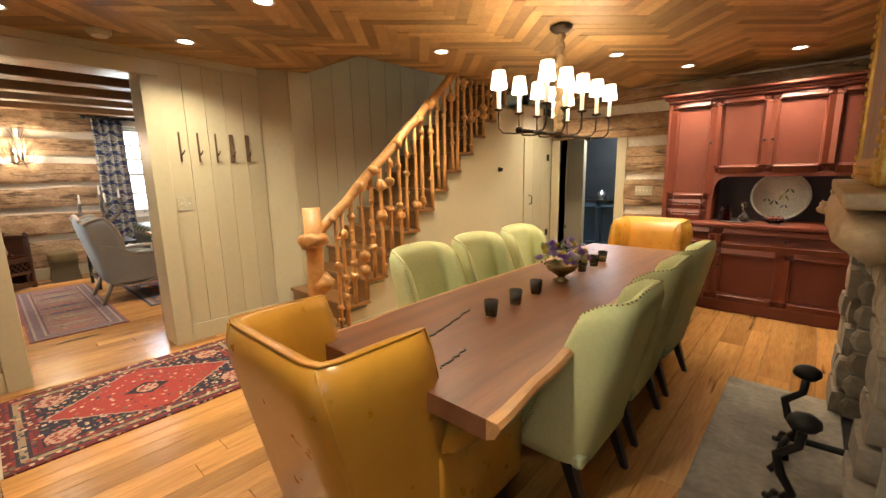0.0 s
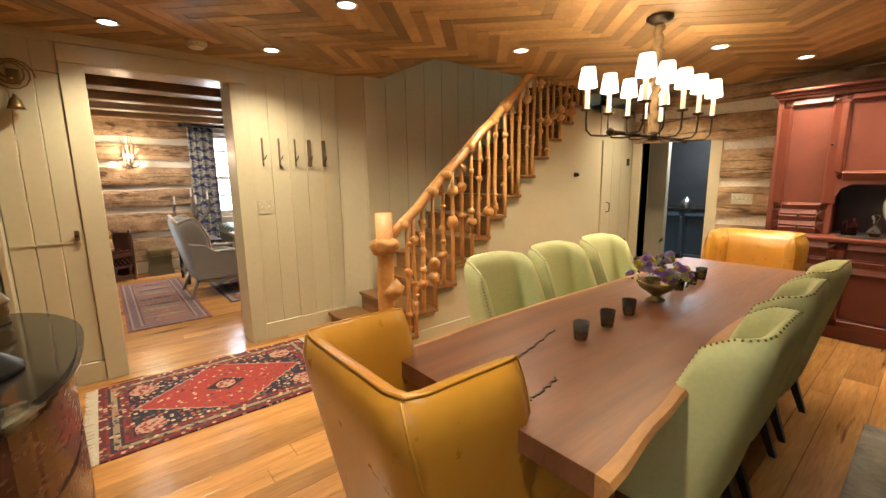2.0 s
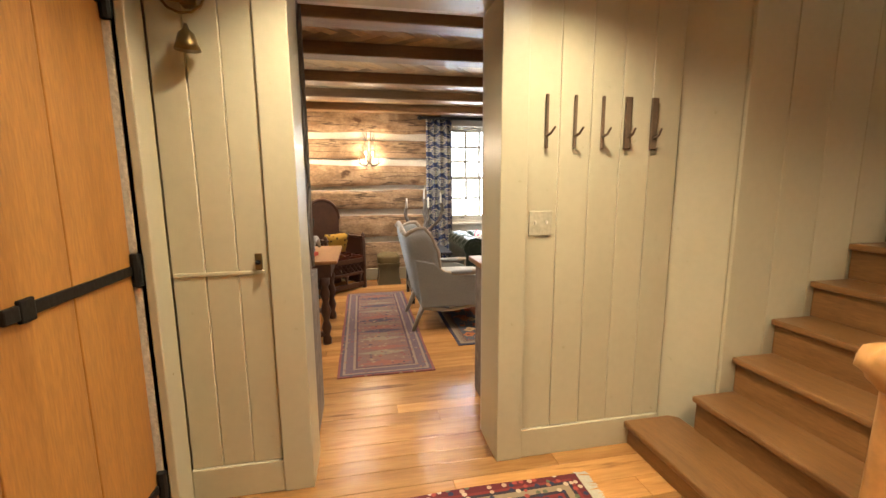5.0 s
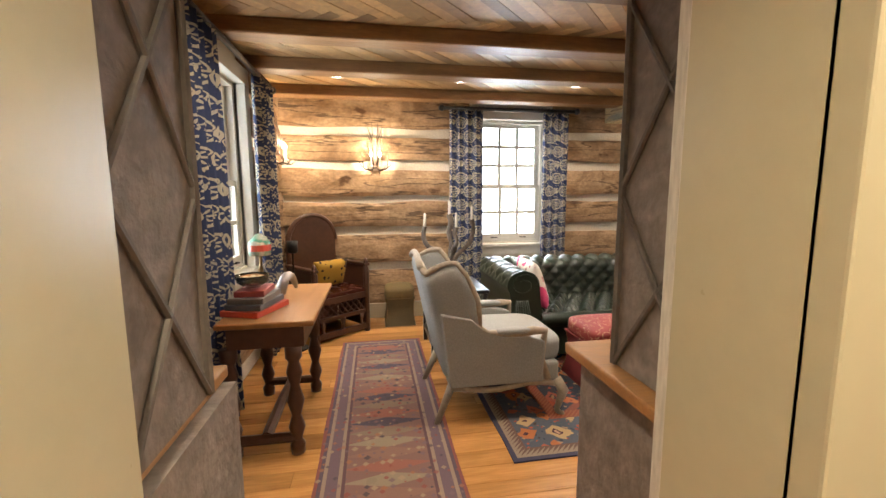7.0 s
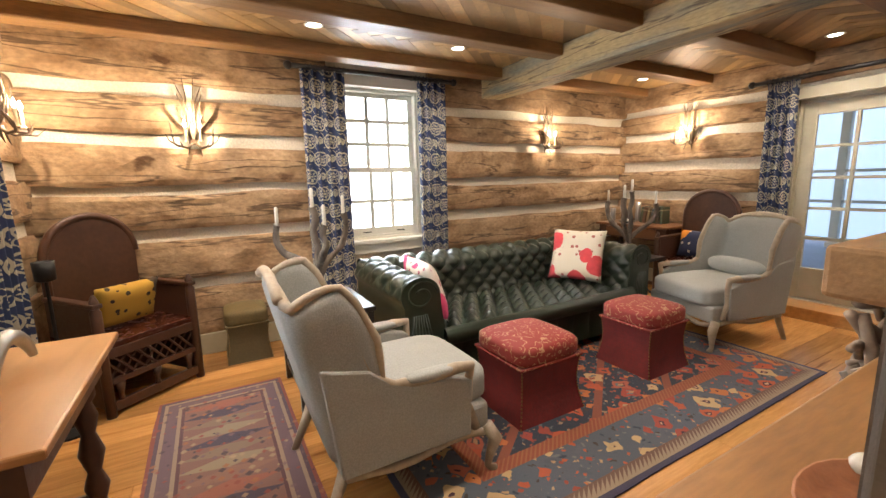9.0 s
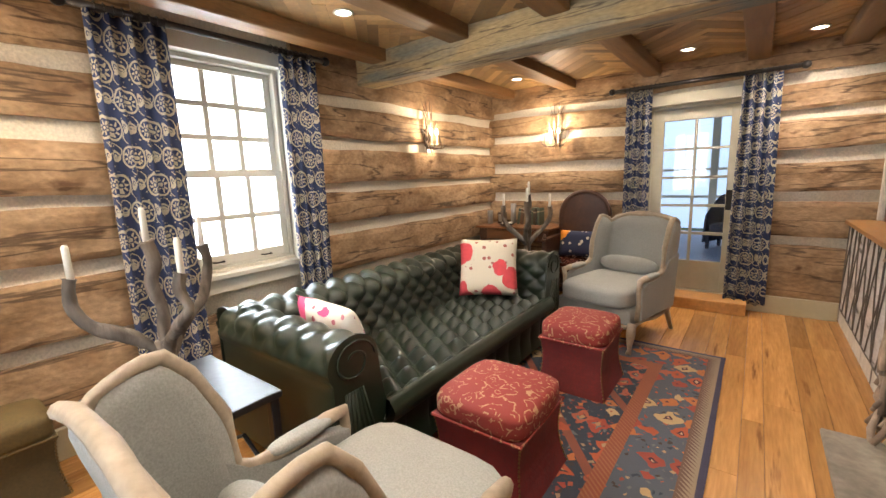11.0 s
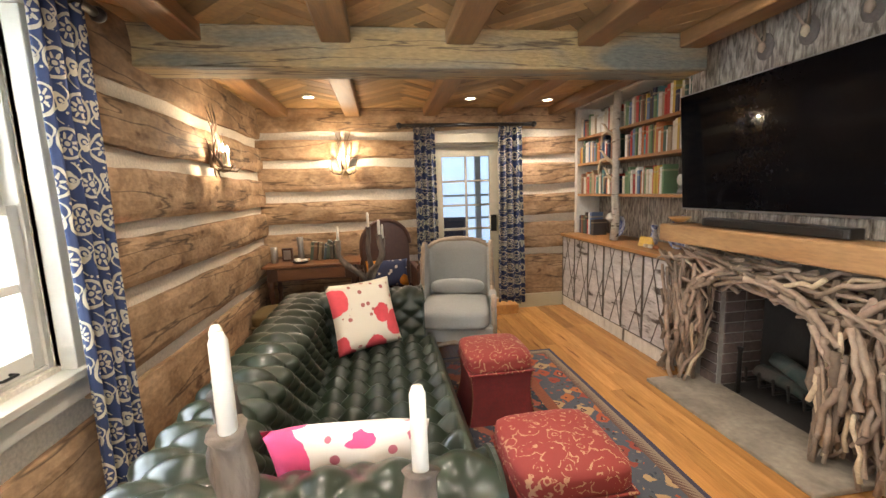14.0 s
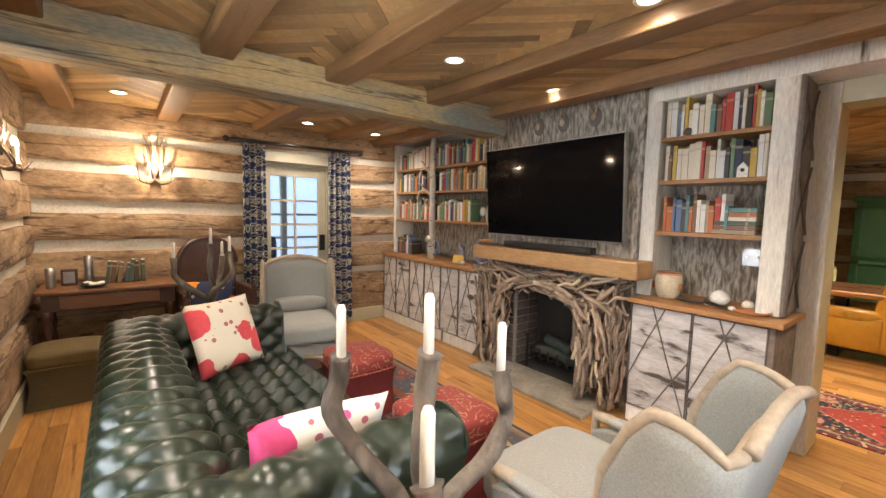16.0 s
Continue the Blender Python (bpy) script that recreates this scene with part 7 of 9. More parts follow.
def bergere(label):
    ob = thing("wingback_chair", label, "armchair", group="grey wingback chairs")
    bm, rim, face = chair_shell(0.64, 0.215, 0.30, 1.0, 0.99, 0.055, crest=0.075, ear=0.07, lean=0.16, wing_pow=2, corner=0.05, n=36, m=14, splay=0.05, slant=-0.35)
    part("backrest", bm, M_GREY, ob, smooth=True)
    part("frame_rail", tube(bmesh.new(), [p for p in rim if p.z > 0.42], [0.019 + 0.003 * math.sin(i * 0.7) for i in range(len([p for p in rim if p.z > 0.42]))], 9, 0.1), M_LIME, ob, "pale limed oak top rail", smooth=True)
    part("crest", tube(bmesh.new(), [(x, -0.165, 0.955 + 0.06 * math.cos(x * 5.2)) for x in [-0.28 + 0.07 * i for i in range(9)]], 0.020, 9), M_LIME, ob, "carved oak crest", smooth=True)
    part("seat", soft_block(bmesh.new(), -0.305, 0.305, 0.02, 0.75, 0.33, 0.50, 6, 14, 0.02), M_GREY, ob, smooth=True)
    part("seat_frame", boxm(-0.325, 0.325, 0.0, 0.70, 0.22, 0.35, bevel=0.02), M_GREY, ob)
    part("front_apron", tube(bmesh.new(), [(x, 0.70, 0.21 + 0.02 * math.cos(x * 16)) for x in [-0.33 + 0.066 * i for i in range(11)]], 0.018, 8), M_LIME, ob, "carved oak apron", smooth=True)
    for s in (-1, 1):
        x = s * 0.332
        bm = prism(bmesh.new(), [(0.0, 0.24), (0.58, 0.24), (0.59, 0.50), (0.48, 0.535), (0.30, 0.535), (0.20, 0.57), (0.13, 0.66), (-0.06, 0.70)], x - 0.028, x + 0.028, axis="x")
        bmesh.ops.bevel(bm, geom=bm.edges[:], offset=0.012, segments=2, profile=0.5, affect="EDGES")
        part("side_panel", bm, M_GREY, ob)
        part("arm_rail", tube(bmesh.new(), [(x, 0.10, 0.84), (x, 0.10, 0.72), (x, 0.14, 0.62), (x, 0.23, 0.56), (x, 0.38, 0.55), (x * 1.02, 0.51, 0.565), (x * 1.03, 0.59, 0.56), (x * 1.0, 0.585, 0.50), (x, 0.575, 0.38), (x, 0.62, 0.25)], [0.02, 0.021, 0.022, 0.022, 0.024, 0.027, 0.024, 0.02, 0.02, 0.022], 9), M_LIME, ob, "curved oak arm rail", smooth=True)
        part("arm_pad", soft_block(bmesh.new(), x - 0.035, x + 0.035, 0.28, 0.52, 0.55, 0.588, 3, 8), M_GREY, ob, smooth=True)
        part("side_apron", tube(bmesh.new(), [(x, y, 0.215 + 0.015 * math.cos(y * 12)) for y in [0.02 + 0.095 * i for i in range(8)]], 0.017, 8), M_LIME, ob, smooth=True)
        part("front_leg", tube(bmesh.new(), [(x, 0.68, 0.24), (x * 1.04, 0.72, 0.17), (x * 1.0, 0.70, 0.09), (x * 0.98, 0.69, 0.03), (x * 1.0, 0.72, 0.0)], [0.032, 0.034, 0.022, 0.016, 0.024], 9), M_LIME, ob, "carved cabriole leg", smooth=True)
        part("back_leg", tube(bmesh.new(), [(x * 0.9, 0.02, 0.24), (x * 0.92, -0.03, 0.12), (x * 0.95, -0.08, 0.0)], [0.028, 0.022, 0.017], 8), M_LIME, ob, smooth=True)
    part("bolster", soft_block(bmesh.new(), -0.26, 0.26, 0.05, 0.19, 0.50, 0.65, 2.6, 10), M_GREY, ob, "grey linen lumbar pillow", smooth=True)
    return ob


w1 = bergere("grey linen wingback chair with limed oak frame, before the sofa")
w1.matrix_world = pose(-6.20, 0.84, 0, 0, 0, 0)
w2 = copy_thing(w1, pose(-6.21, 4.54, 0, 0, 0, 166))
w2["label"] = "grey linen wingback chair with limed oak frame, by the porch door"


# ---- ottomans and stools ----
def ottoman_material():
    k = Net("red_brocade", 0.8)
    warp = k.t.nodes.new("ShaderNodeMixRGB")
    warp.blend_type = "ADD"
    warp.inputs[0].default_value = 0.05
    k.plug(warp.inputs[1], k.co)
    k.plug(warp.inputs[2], k.noise(18, 2, colour=True))
    d, c = k.cells(16, warp.outputs[0])
    ring = k.op("ABSOLUTE", k.op("SUBTRACT", k.op("FRACT", k.op("MULTIPLY", d, 2.6)), 0.5))
    return k.done(k.mix(k.op("MULTIPLY", k.less(ring, 0.10), k.less(k.noise(30, 3), 0.53)), (0.24, 0.028, 0.022), (0.40, 0.22, 0.12)), wear=0.5, bump=0.3)


M_BROC = ottoman_material()
# ottoman sides: darker red, their shading put into the colour
M_REDSHADED = material("red_shaded_side", (0.17, 0.017, 0.017), 0.75, second=(0.10, 0.010, 0.011), scale=8, fine=60, bump=0.1)
M_OLIVE = material("olive_velvet", (0.14, 0.095, 0.03), 0.8, second=(0.09, 0.06, 0.02), scale=5, fine=80, bump=0.1)
# the same olive velvet darkened, so the footstool sides look shaded
M_OLIVESHADED = material("olive_velvet_shaded", (0.10, 0.075, 0.032), 0.85, second=(0.07, 0.05, 0.02), scale=5, fine=80, bump=0.1)


def ottoman(place, w, l, h, top, sides, label, group, turn=0):
    ob = thing("ottoman", label, "ottoman", place, turn, group)
    bm = bmesh.new()
    rings = []
    for t in range(9):
        v = t / 8
        f = 1 - 0.10 * math.sin(v * math.pi * 0.9) + 0.05 * (1 - v) ** 3
        rings.append([bm.verts.new((sx * w / 2 * f, sy * l / 2 * f, v * (h - 0.12))) for sx, sy in ((-1, -1), (1, -1), (1, 1), (-1, 1))])
    for a, b in zip(rings, rings[1:]):
        for i in range(4):
            bm.faces.new((a[i], a[(i + 1) % 4], b[(i + 1) % 4], b[i]))
    bm.faces.new(rings[0]), bm.faces.new(rings[-1])
    part("body", bm, sides, ob)
    part("cushion", soft_block(bmesh.new(), -w / 2 * 1.02, w / 2 * 1.02, -l / 2 * 1.02, l / 2 * 1.02, h - 0.135, h - 0.01, 6, 12, 0.025), top, ob, smooth=True)
    bm = bmesh.new()
    for sx, sy in ((-1, -1), (1, -1), (1, 1), (-1, 1)):
        for k in range(16):
            v = k / 16
            f = 1 - 0.10 * math.sin(v * math.pi * 0.9) + 0.05 * (1 - v) ** 3
            bmesh.ops.create_cone(bm, cap_ends=True, segments=5, radius1=0.006, radius2=0.003, depth=0.012, matrix=Matrix.Translation((sx * w / 2 * f, sy * l / 2 * f, 0.01 + v * (h - 0.13))))
    part("nailhead_trim", bm, M_BRASS, ob)["kind"] = "stuff"
    part("welt", tube(bmesh.new(), [(sx * w / 2 * 0.985, sy * l / 2 * 0.985, h - 0.125) for sx, sy in ((-1, -1), (1, -1), (1, 1), (-1, 1), (-1, -1))], 0.008, 6), top, ob)


ottoman((-6.25, 2.09, 0.010), 0.45, 0.46, 0.46, M_BROC, M_REDSHADED, "red brocade box ottoman with nailheads on the rug", "red ottomans")
ottoman((-6.23, 3.17, 0.010), 0.42, 0.43, 0.46, M_BROC, M_REDSHADED, "red brocade box ottoman with nailheads on the rug", "red ottomans")
ottoman((-7.96, 4.68, 0.0), 0.45, 0.42, 0.42, M_OLIVE, M_OLIVESHADED, "olive velvet footstool by the log wall", "olive footstools")
ottoman((-8.02, 0.67, 0.0), 0.33, 0.31, 0.42, M_OLIVE, M_OLIVESHADED, "olive velvet footstool by the log wall", "olive footstools")


# ---- cushions ----
def pillow_material(name, ground, blob, small, reach=0.36):
    k = Net(name, 0.9)
    warp = k.t.nodes.new("ShaderNodeMixRGB")
    warp.blend_type = "ADD"
    warp.inputs[0].default_value = 0.06
    k.plug(warp.inputs[1], k.co)
    k.plug(warp.inputs[2], k.noise(10, 2, colour=True))
    d, c = k.cells(4.2, warp.outputs[0], "EUCLIDEAN", 0.9)
    d2, c2 = k.cells(17)
    rc = k.xyz(c2)
    out = k.mix(k.op("MULTIPLY", k.less(d2, 0.26), k.less(rc[0], 0.7)), ground, small)
    out = k.mix(k.less(d, reach), out, k.mix(k.noise(20, 3), blob, tuple(min(1, v * 1.7) for v in blob)))
    return k.done(out, wear=0.1, bump=0.15)


def pillow(place, rot, w, h, t, mat, label):
    bm = bmesh.new()
    n = 16
    for sgn in (1, -1):
        g = []
        for i in range(n + 1):
            row = []
            for j in range(n + 1):
                u, v = 2 * i / n - 1, 2 * j / n - 1
                pinch = 1 - 0.06 * (1 - abs(u) ** 2) * abs(v) ** 2 - 0.06 * (1 - abs(v) ** 2) * abs(u) ** 2
                row.append(bm.verts.new((u * w / 2 * pinch, v * h / 2 * pinch, sgn * t / 2 * ((1 - u ** 4) * (1 - v ** 4)) ** 0.6)))
            g.append(row)
        for i in range(n):
            for j in range(n):
                bm.faces.new((g[i][j], g[i + 1][j], g[i + 1][j + 1], g[i][j + 1]))
    bmesh.ops.remove_doubles(bm, verts=bm.verts[:], dist=0.0006)
    ob = part("cushion", bm, mat, smooth=True)
    ob.matrix_world = pose(*place, *rot)
    return tagged(ob, label, "cushion", "cushions")


M_SUZ = pillow_material("red_flower_linen", (0.66, 0.60, 0.48), (0.45, 0.05, 0.06), (0.36, 0.12, 0.10), 0.42)
M_PNK = pillow_material("pink_flower_linen", (0.68, 0.62, 0.55), (0.50, 0.05, 0.14), (0.42, 0.12, 0.16), 0.52)
M_IKAT = pillow_material("ikat_cloth", (0.02, 0.025, 0.06), (0.45, 0.16, 0.01), (0.50, 0.42, 0.34))
M_LEOP = pillow_material("spotted_cloth", (0.42, 0.24, 0.03), (0.03, 0.02, 0.012), (0.03, 0.02, 0.012))
pillow((-7.08, 3.40, 0.665), (68, 0, 28), 0.48, 0.48, 0.15, M_SUZ, "cream cushion with red flowers on the sofa")
pillow((-7.06, 1.82, 0.605), (108, 0, -4), 0.50, 0.44, 0.15, M_PNK, "cream cushion with pink flowers on the sofa")


# ---- driftwood candelabra and their tables ----
M_DRIFT = material("grey_driftwood", (0.19, 0.15, 0.115), 0.75, second=(0.06, 0.047, 0.037), scale=14, stretch=(1, 1, 0.35), fine=40, bump=0.9, contrast=0.7)
M_CANDLE = material("white_wax", (0.80, 0.76, 0.66), 0.5, second=(0.77, 0.73, 0.63), scale=6, bump=0.03, grain=0.05)


def side_table(place, w, l, h, label):
    ob = thing("side_table", label, "side table", place, group="dark side tables")
    part("tabletop", boxm(-w / 2, w / 2, -l / 2, l / 2, h - 0.03, h, bevel=0.006), M_LEG, ob)
    for sx in (-1, 1):
        for sy in (-1, 1):
            part("leg", boxm(sx * (w / 2 - 0.03) - 0.018, sx * (w / 2 - 0.03) + 0.018, sy * (l / 2 - 0.03) - 0.018, sy * (l / 2 - 0.03) + 0.018, 0, h - 0.03, bevel=0.004), M_LEG, ob)
    for s in (-1, 1):
        part("stretcher", boxm(-w / 2 + 0.03, w / 2 - 0.03, s * (l / 2 - 0.03) - 0.012, s * (l / 2 - 0.03) + 0.012, 0.12, 0.15), M_LEG, ob)
        part("brace", tube(bmesh.new(), [(-w / 2 + 0.04, s * (l / 2 - 0.03), 0.15), (0, s * (l / 2 - 0.03), h * 0.5), (w / 2 - 0.04, s * (l / 2 - 0.03), 0.15)], 0.010, 6), M_LEG, ob)


side_table((-7.12, 1.10, 0), 0.62, 0.50, 0.60, "dark wooden side table beside the sofa arm")
side_table((-7.10, 4.12, 0), 0.55, 0.46, 0.58, "dark wooden side table beside the sofa arm")


def candelabrum(place, turn, ends, label):
    ob = thing("candelabrum", label, "candelabrum", place, turn, "driftwood candelabra")
    part("foot", tube(bmesh.new(), [(-0.16, -0.05, 0.02), (-0.05, 0.0, 0.05), (0.0, 0.0, 0.12), (0.05, 0.02, 0.04), (0.16, 0.07, 0.018)], [0.018, 0.026, 0.032, 0.026, 0.017], 9, 0.3), M_DRIFT, ob, smooth=True)
    part("foot", tube(bmesh.new(), [(0.04, -0.17, 0.018), (0.0, -0.04, 0.06), (0.0, 0.0, 0.14)], [0.017, 0.025, 0.03], 9, 0.3), M_DRIFT, ob, smooth=True)
    part("stem", tube(bmesh.new(), [(0, 0, 0.05), (0.012, 0.005, 0.15), (0, -0.01, 0.24)], [0.03, 0.027, 0.03], 10, 0.3), M_DRIFT, ob, smooth=True)
    for i, (x, y, z) in enumerate(ends):
        k = 0.014 * (1 if i % 2 else -1)
        mid = [(x * 0.35 + k, y * 0.35, 0.20 + (z - 0.20) * 0.18), (x * 0.75, y * 0.75 + k, 0.20 + (z - 0.20) * 0.38), (x * 1.05 - k, y * 1.05, 0.20 + (z - 0.20) * 0.62), (x, y + k, 0.20 + (z - 0.20) * 0.82)]
        ctl = [Vector(p) for p in ((0, 0, 0.17), *mid, (x, y, z))]
        pts, rad = [], []
        for q in range(len(ctl) - 1):
            p0, p1, p2, p3 = ctl[max(q - 1, 0)], ctl[q], ctl[q + 1], ctl[min(q + 2, len(ctl) - 1)]
            for h in range(5):
                t = h / 5
                pts.append(0.5 * (2 * p1 + (p2 - p0) * t + (2 * p0 - 5 * p1 + 4 * p2 - p3) * t * t + (3 * p1 - p0 - 3 * p2 + p3) * t ** 3))
                rad.append(0.022 + 0.005 * noise.noise(pts[-1] * 14 + Vector((i, 0, 0))))
        pts.append(ctl[-1])
        rad.append(0.027)
        part("branch", tube(bmesh.new(), pts, rad, 12, 0.4, i), M_DRIFT, ob, smooth=True)
        part("candle", lathe(bmesh.new(), [(0.0115, z - 0.01), (0.011, z + 0.11), (0.007, z + 0.12), (0.001, z + 0.121)], 12, (x, y, 0)), M_CANDLE, ob, "white candle", smooth=True)


candelabrum((-7.12, 1.08, 0.602), 0, [(-0.145, -0.21, 0.50), (0.0, -0.012, 0.617), (0.23, 0.003, 0.52), (-0.09, 0.21, 0.562)], "grey driftwood candelabrum with white candles, near the wingback")
candelabrum((-7.06, 4.08, 0.582), 0, [(-0.236, -0.01, 0.53), (0.015, 0.01, 0.635), (0.105, -0.217, 0.585), (0.13, 0.22, 0.515)], "grey driftwood candelabrum with white candles, before the desk")


# ---- the fireplace wall of the living room ----
M_BARKW = material("birch_bark_cladding", (0.62, 0.59, 0.57), 0.7, second=(0.37, 0.34, 0.315), scale=5, stretch=(1, 0.8, 3), fine=30, bump=0.35, contrast=0.6, spots=(0.07, 0.055, 0.045), spot_scale=5, spot_size=0.6, random_amount=0.1)
M_WHITEWASH = material("whitewashed_plank", (0.76, 0.72, 0.64), 0.7, second=(0.60, 0.55, 0.47), scale=3, stretch=(4, 4, 0.6), fine=30, bump=0.4, spots=(0.10, 0.08, 0.06), spot_scale=3.0, spot_size=0.66, random_amount=0.12)
M_BARKD = material("dark_bark_cladding", (0.42, 0.375, 0.31), 0.85, second=(0.13, 0.11, 0.09), scale=13, stretch=(1, 3, 0.8), fine=40, bump=0.7, contrast=0.78)
M_TWIG = material("grey_twig", (0.34, 0.255, 0.185), 0.75, second=(0.19, 0.135, 0.095), scale=8, fine=40, bump=0.3, random_amount=0.45)
M_TWIGDARK = material("dark_twig_strip", (0.15, 0.125, 0.105), 0.7, scale=8, bump=0.2)
M_SHELF = material("oak_shelf", (0.40, 0.20, 0.07), 0.45, second=(0.30, 0.14, 0.045), scale=2, stretch=(4, 0.6, 4), fine=24, bump=0.08)
M_JOINT = material("sooty_mortar", (0.30, 0.28, 0.25), 0.9, second=(0.20, 0.18, 0.16), scale=6, fine=40, bump=0.4)
M_BRICK = material("firebrick", (0.15, 0.105, 0.09), 0.85, second=(0.085, 0.062, 0.055), scale=12, bump=0.4, random_amount=0.3)
CF, UFX = -4.69, -4.545
BACK = -4.205


def post(x0, x1, y0, y1, z0, z1, label="whitewashed plank post of the bookcase"):
    return tagged(part("bookcase_post", boxm(x0, x1, y0, y1, z0, z1, bevel=0.006), M_WHITEWASH), label, "post", "bookcase posts", "structure")


def cabinet(y0, y1, doors, label, x_front=CF):
    """A base cabinet whose doors are clad in bark and crossed with twig strips, facing -x."""
    ob = thing("base_cabinet", label, "cabinet", group="bark base cabinets")
    part("body", boxm(x_front + 0.02, BACK, y0, y1, 0.0, 0.885), M_WHITEWASH, ob)
    part("plinth", boxm(x_front - 0.002, x_front + 0.02, y0, y1, 0.0, 0.12, bevel=0.004), M_WHITEWASH, ob)
    w = (y1 - y0) / doors
    for i in range(doors):
        a, b = y0 + i * w + 0.006, y0 + (i + 1) * w - 0.006
        d = part("door", boxm(x_front - 0.002, x_front + 0.02, a, b, 0.125, 0.88, bevel=0.004), M_BARKW, ob, "bark-clad door with twig strips")
        for p, q in (((a, 0.13), (a, 0.875)), ((b, 0.13), (b, 0.875)), ((a, 0.875), (b, 0.875)), ((a, 0.13), (b, 0.13)), ((a, 0.13), ((a + b) / 2 + 0.05, 0.87)), (((a + b) / 2 - 0.03, 0.87), (b, 0.35)), ((a, 0.55), (a + (b - a) * 0.6, 0.13))):
            part("twig_strip", tube(bmesh.new(), [(x_front - 0.006, *p), (x_front - 0.008, (p[0] + q[0]) / 2 + 0.004, (p[1] + q[1]) / 2), (x_front - 0.006, *q)], 0.0045, 6, 0.3), M_TWIGDARK, d)
    return ob


def counter(y0, y1, z=0.92):
    c = part("counter", boxm(CF - 0.04, BACK, y0, y1, z - 0.034, z, bevel=0.006), M_SHELF)
    return tagged(c, "oak counter board over the base cabinets", "counter")


# north side: y 3.52 to the corner; south side: y 1.03 to 1.93
yn0, yn1, ys0, ys1 = 3.50, 5.45, 0.98, 1.88
cabinet(yn0, (yn0 + yn1) / 2 - 0.001, 3, "bark-clad base cabinet with crossed twig strips under the bookcase")
cabinet((yn0 + yn1) / 2 + 0.001, yn1, 3, "bark-clad base cabinet with crossed twig strips under the bookcase")
cabinet(ys0 + 0.085, ys1, 2, "bark-clad base cabinet with crossed twig strips beside the doorway")
counter(yn0 - 0.02, yn1)
counter(ys0 + 0.02, ys1 + 0.02)
tagged(part("bookcase_back", boxm(-4.23, BACK, ys1 - 0.05, ys0 + 0.05, 0.921, CEIL_L - 0.01), M_BARKD), "dark bark-clad bookcase back", "cladding", kind="structure")
tagged(part("bookcase_back", boxm(-4.23, BACK, yn0, yn1, 0.921, CEIL_L - 0.01), M_BARKD), "dark bark-clad bookcase back", "cladding", kind="structure")
post(UFX, -4.24, 1.066, 1.185, 0.921, 2.42)
post(UFX, -4.24, ys1 - 0.055, ys1 + 0.05, 0.921, 2.42)
post(UFX, -4.24, yn0 - 0.02, yn0 + 0.03, 0.921, 2.42)
post(UFX, -4.24, yn1 - 0.05, yn1, 0.921, 2.42)
tagged(part("head_board", boxm(UFX - 0.004, -4.24, -0.5, 1.9, 2.32, 2.44, bevel=0.006), M_WHITEWASH), "whitewashed board over the bookcase and doorway", "trim", kind="structure")
tagged(part("head_board", boxm(UFX - 0.004, -4.24, yn0, yn1, 2.40, 2.445, bevel=0.006), M_WHITEWASH), "whitewashed board over the bookcase", "trim", kind="structure")
SHELVES = (1.40, 1.76, 2.06)
YB = 4.55
for z in SHELVES:
    for a, b in ((1.186, ys1 - 0.056), (yn0 + 0.031, YB - 0.03), (YB + 0.03, yn1 - 0.051)):
        s = part("bookshelf", boxm(UFX + 0.012, -4.231, a, b, z - 0.028, z, bevel=0.003), M_SHELF)
        tagged(s, "oak bookshelf board between plank posts", "shelf", "bookshelves", "structure")
# the birch trunk post
birch = thing("birch_post", "white birch trunk with antler-like roots as a bookcase post", "post", (-4.54, YB, 0.921))
M_BIRCH = material("white_birch", (0.58, 0.53, 0.45), 0.7, second=(0.42, 0.37, 0.30), scale=6, stretch=(1, 1, 3), fine=30, bump=0.3, spots=(0.07, 0.055, 0.045), spot_scale=9, spot_size=0.62)
part("trunk", tube(bmesh.new(), [(0.01 * math.sin(i * 1.3), 0.012 * math.cos(i), 0.0 + 1.49 * i / 10) for i in range(11)], [0.045, 0.04, 0.042, 0.038, 0.04, 0.037, 0.04, 0.038, 0.036, 0.038, 0.04], 12, 0.15), M_BIRCH, birch, smooth=True)
part("burl", ball(bmesh.new(), (-0.03, 0.02, 0.24), 0.05, (1, 1, 0.9), 14, 0.3), M_BIRCH, birch, smooth=True)
M_PALEB = material("peeled_branch", (0.55, 0.45, 0.31), 0.6, second=(0.42, 0.32, 0.2), scale=6, bump=0.2)
for z, dy in ((0.78, 0.24), (1.05, 0.20), (0.60, 0.14)):
    part("branch", tube(bmesh.new(), [(-0.01, 0.01, z), (-0.05, dy * 0.4, z + 0.07), (-0.06, dy * 0.8, z + 0.05), (-0.05, dy, z - 0.03), (-0.05, dy * 1.02, z - 0.10)], [0.022, 0.018, 0.015, 0.012, 0.006], 8, 0.2), M_PALEB, birch, "pale peeled branch", smooth=True)
    part("branch", tube(bmesh.new(), [(-0.05, dy * 0.4, z + 0.07), (-0.07, dy * 0.6, z + 0.14), (-0.06, dy * 0.95, z + 0.16)], [0.014, 0.011, 0.005], 7), M_PALEB, birch, smooth=True)

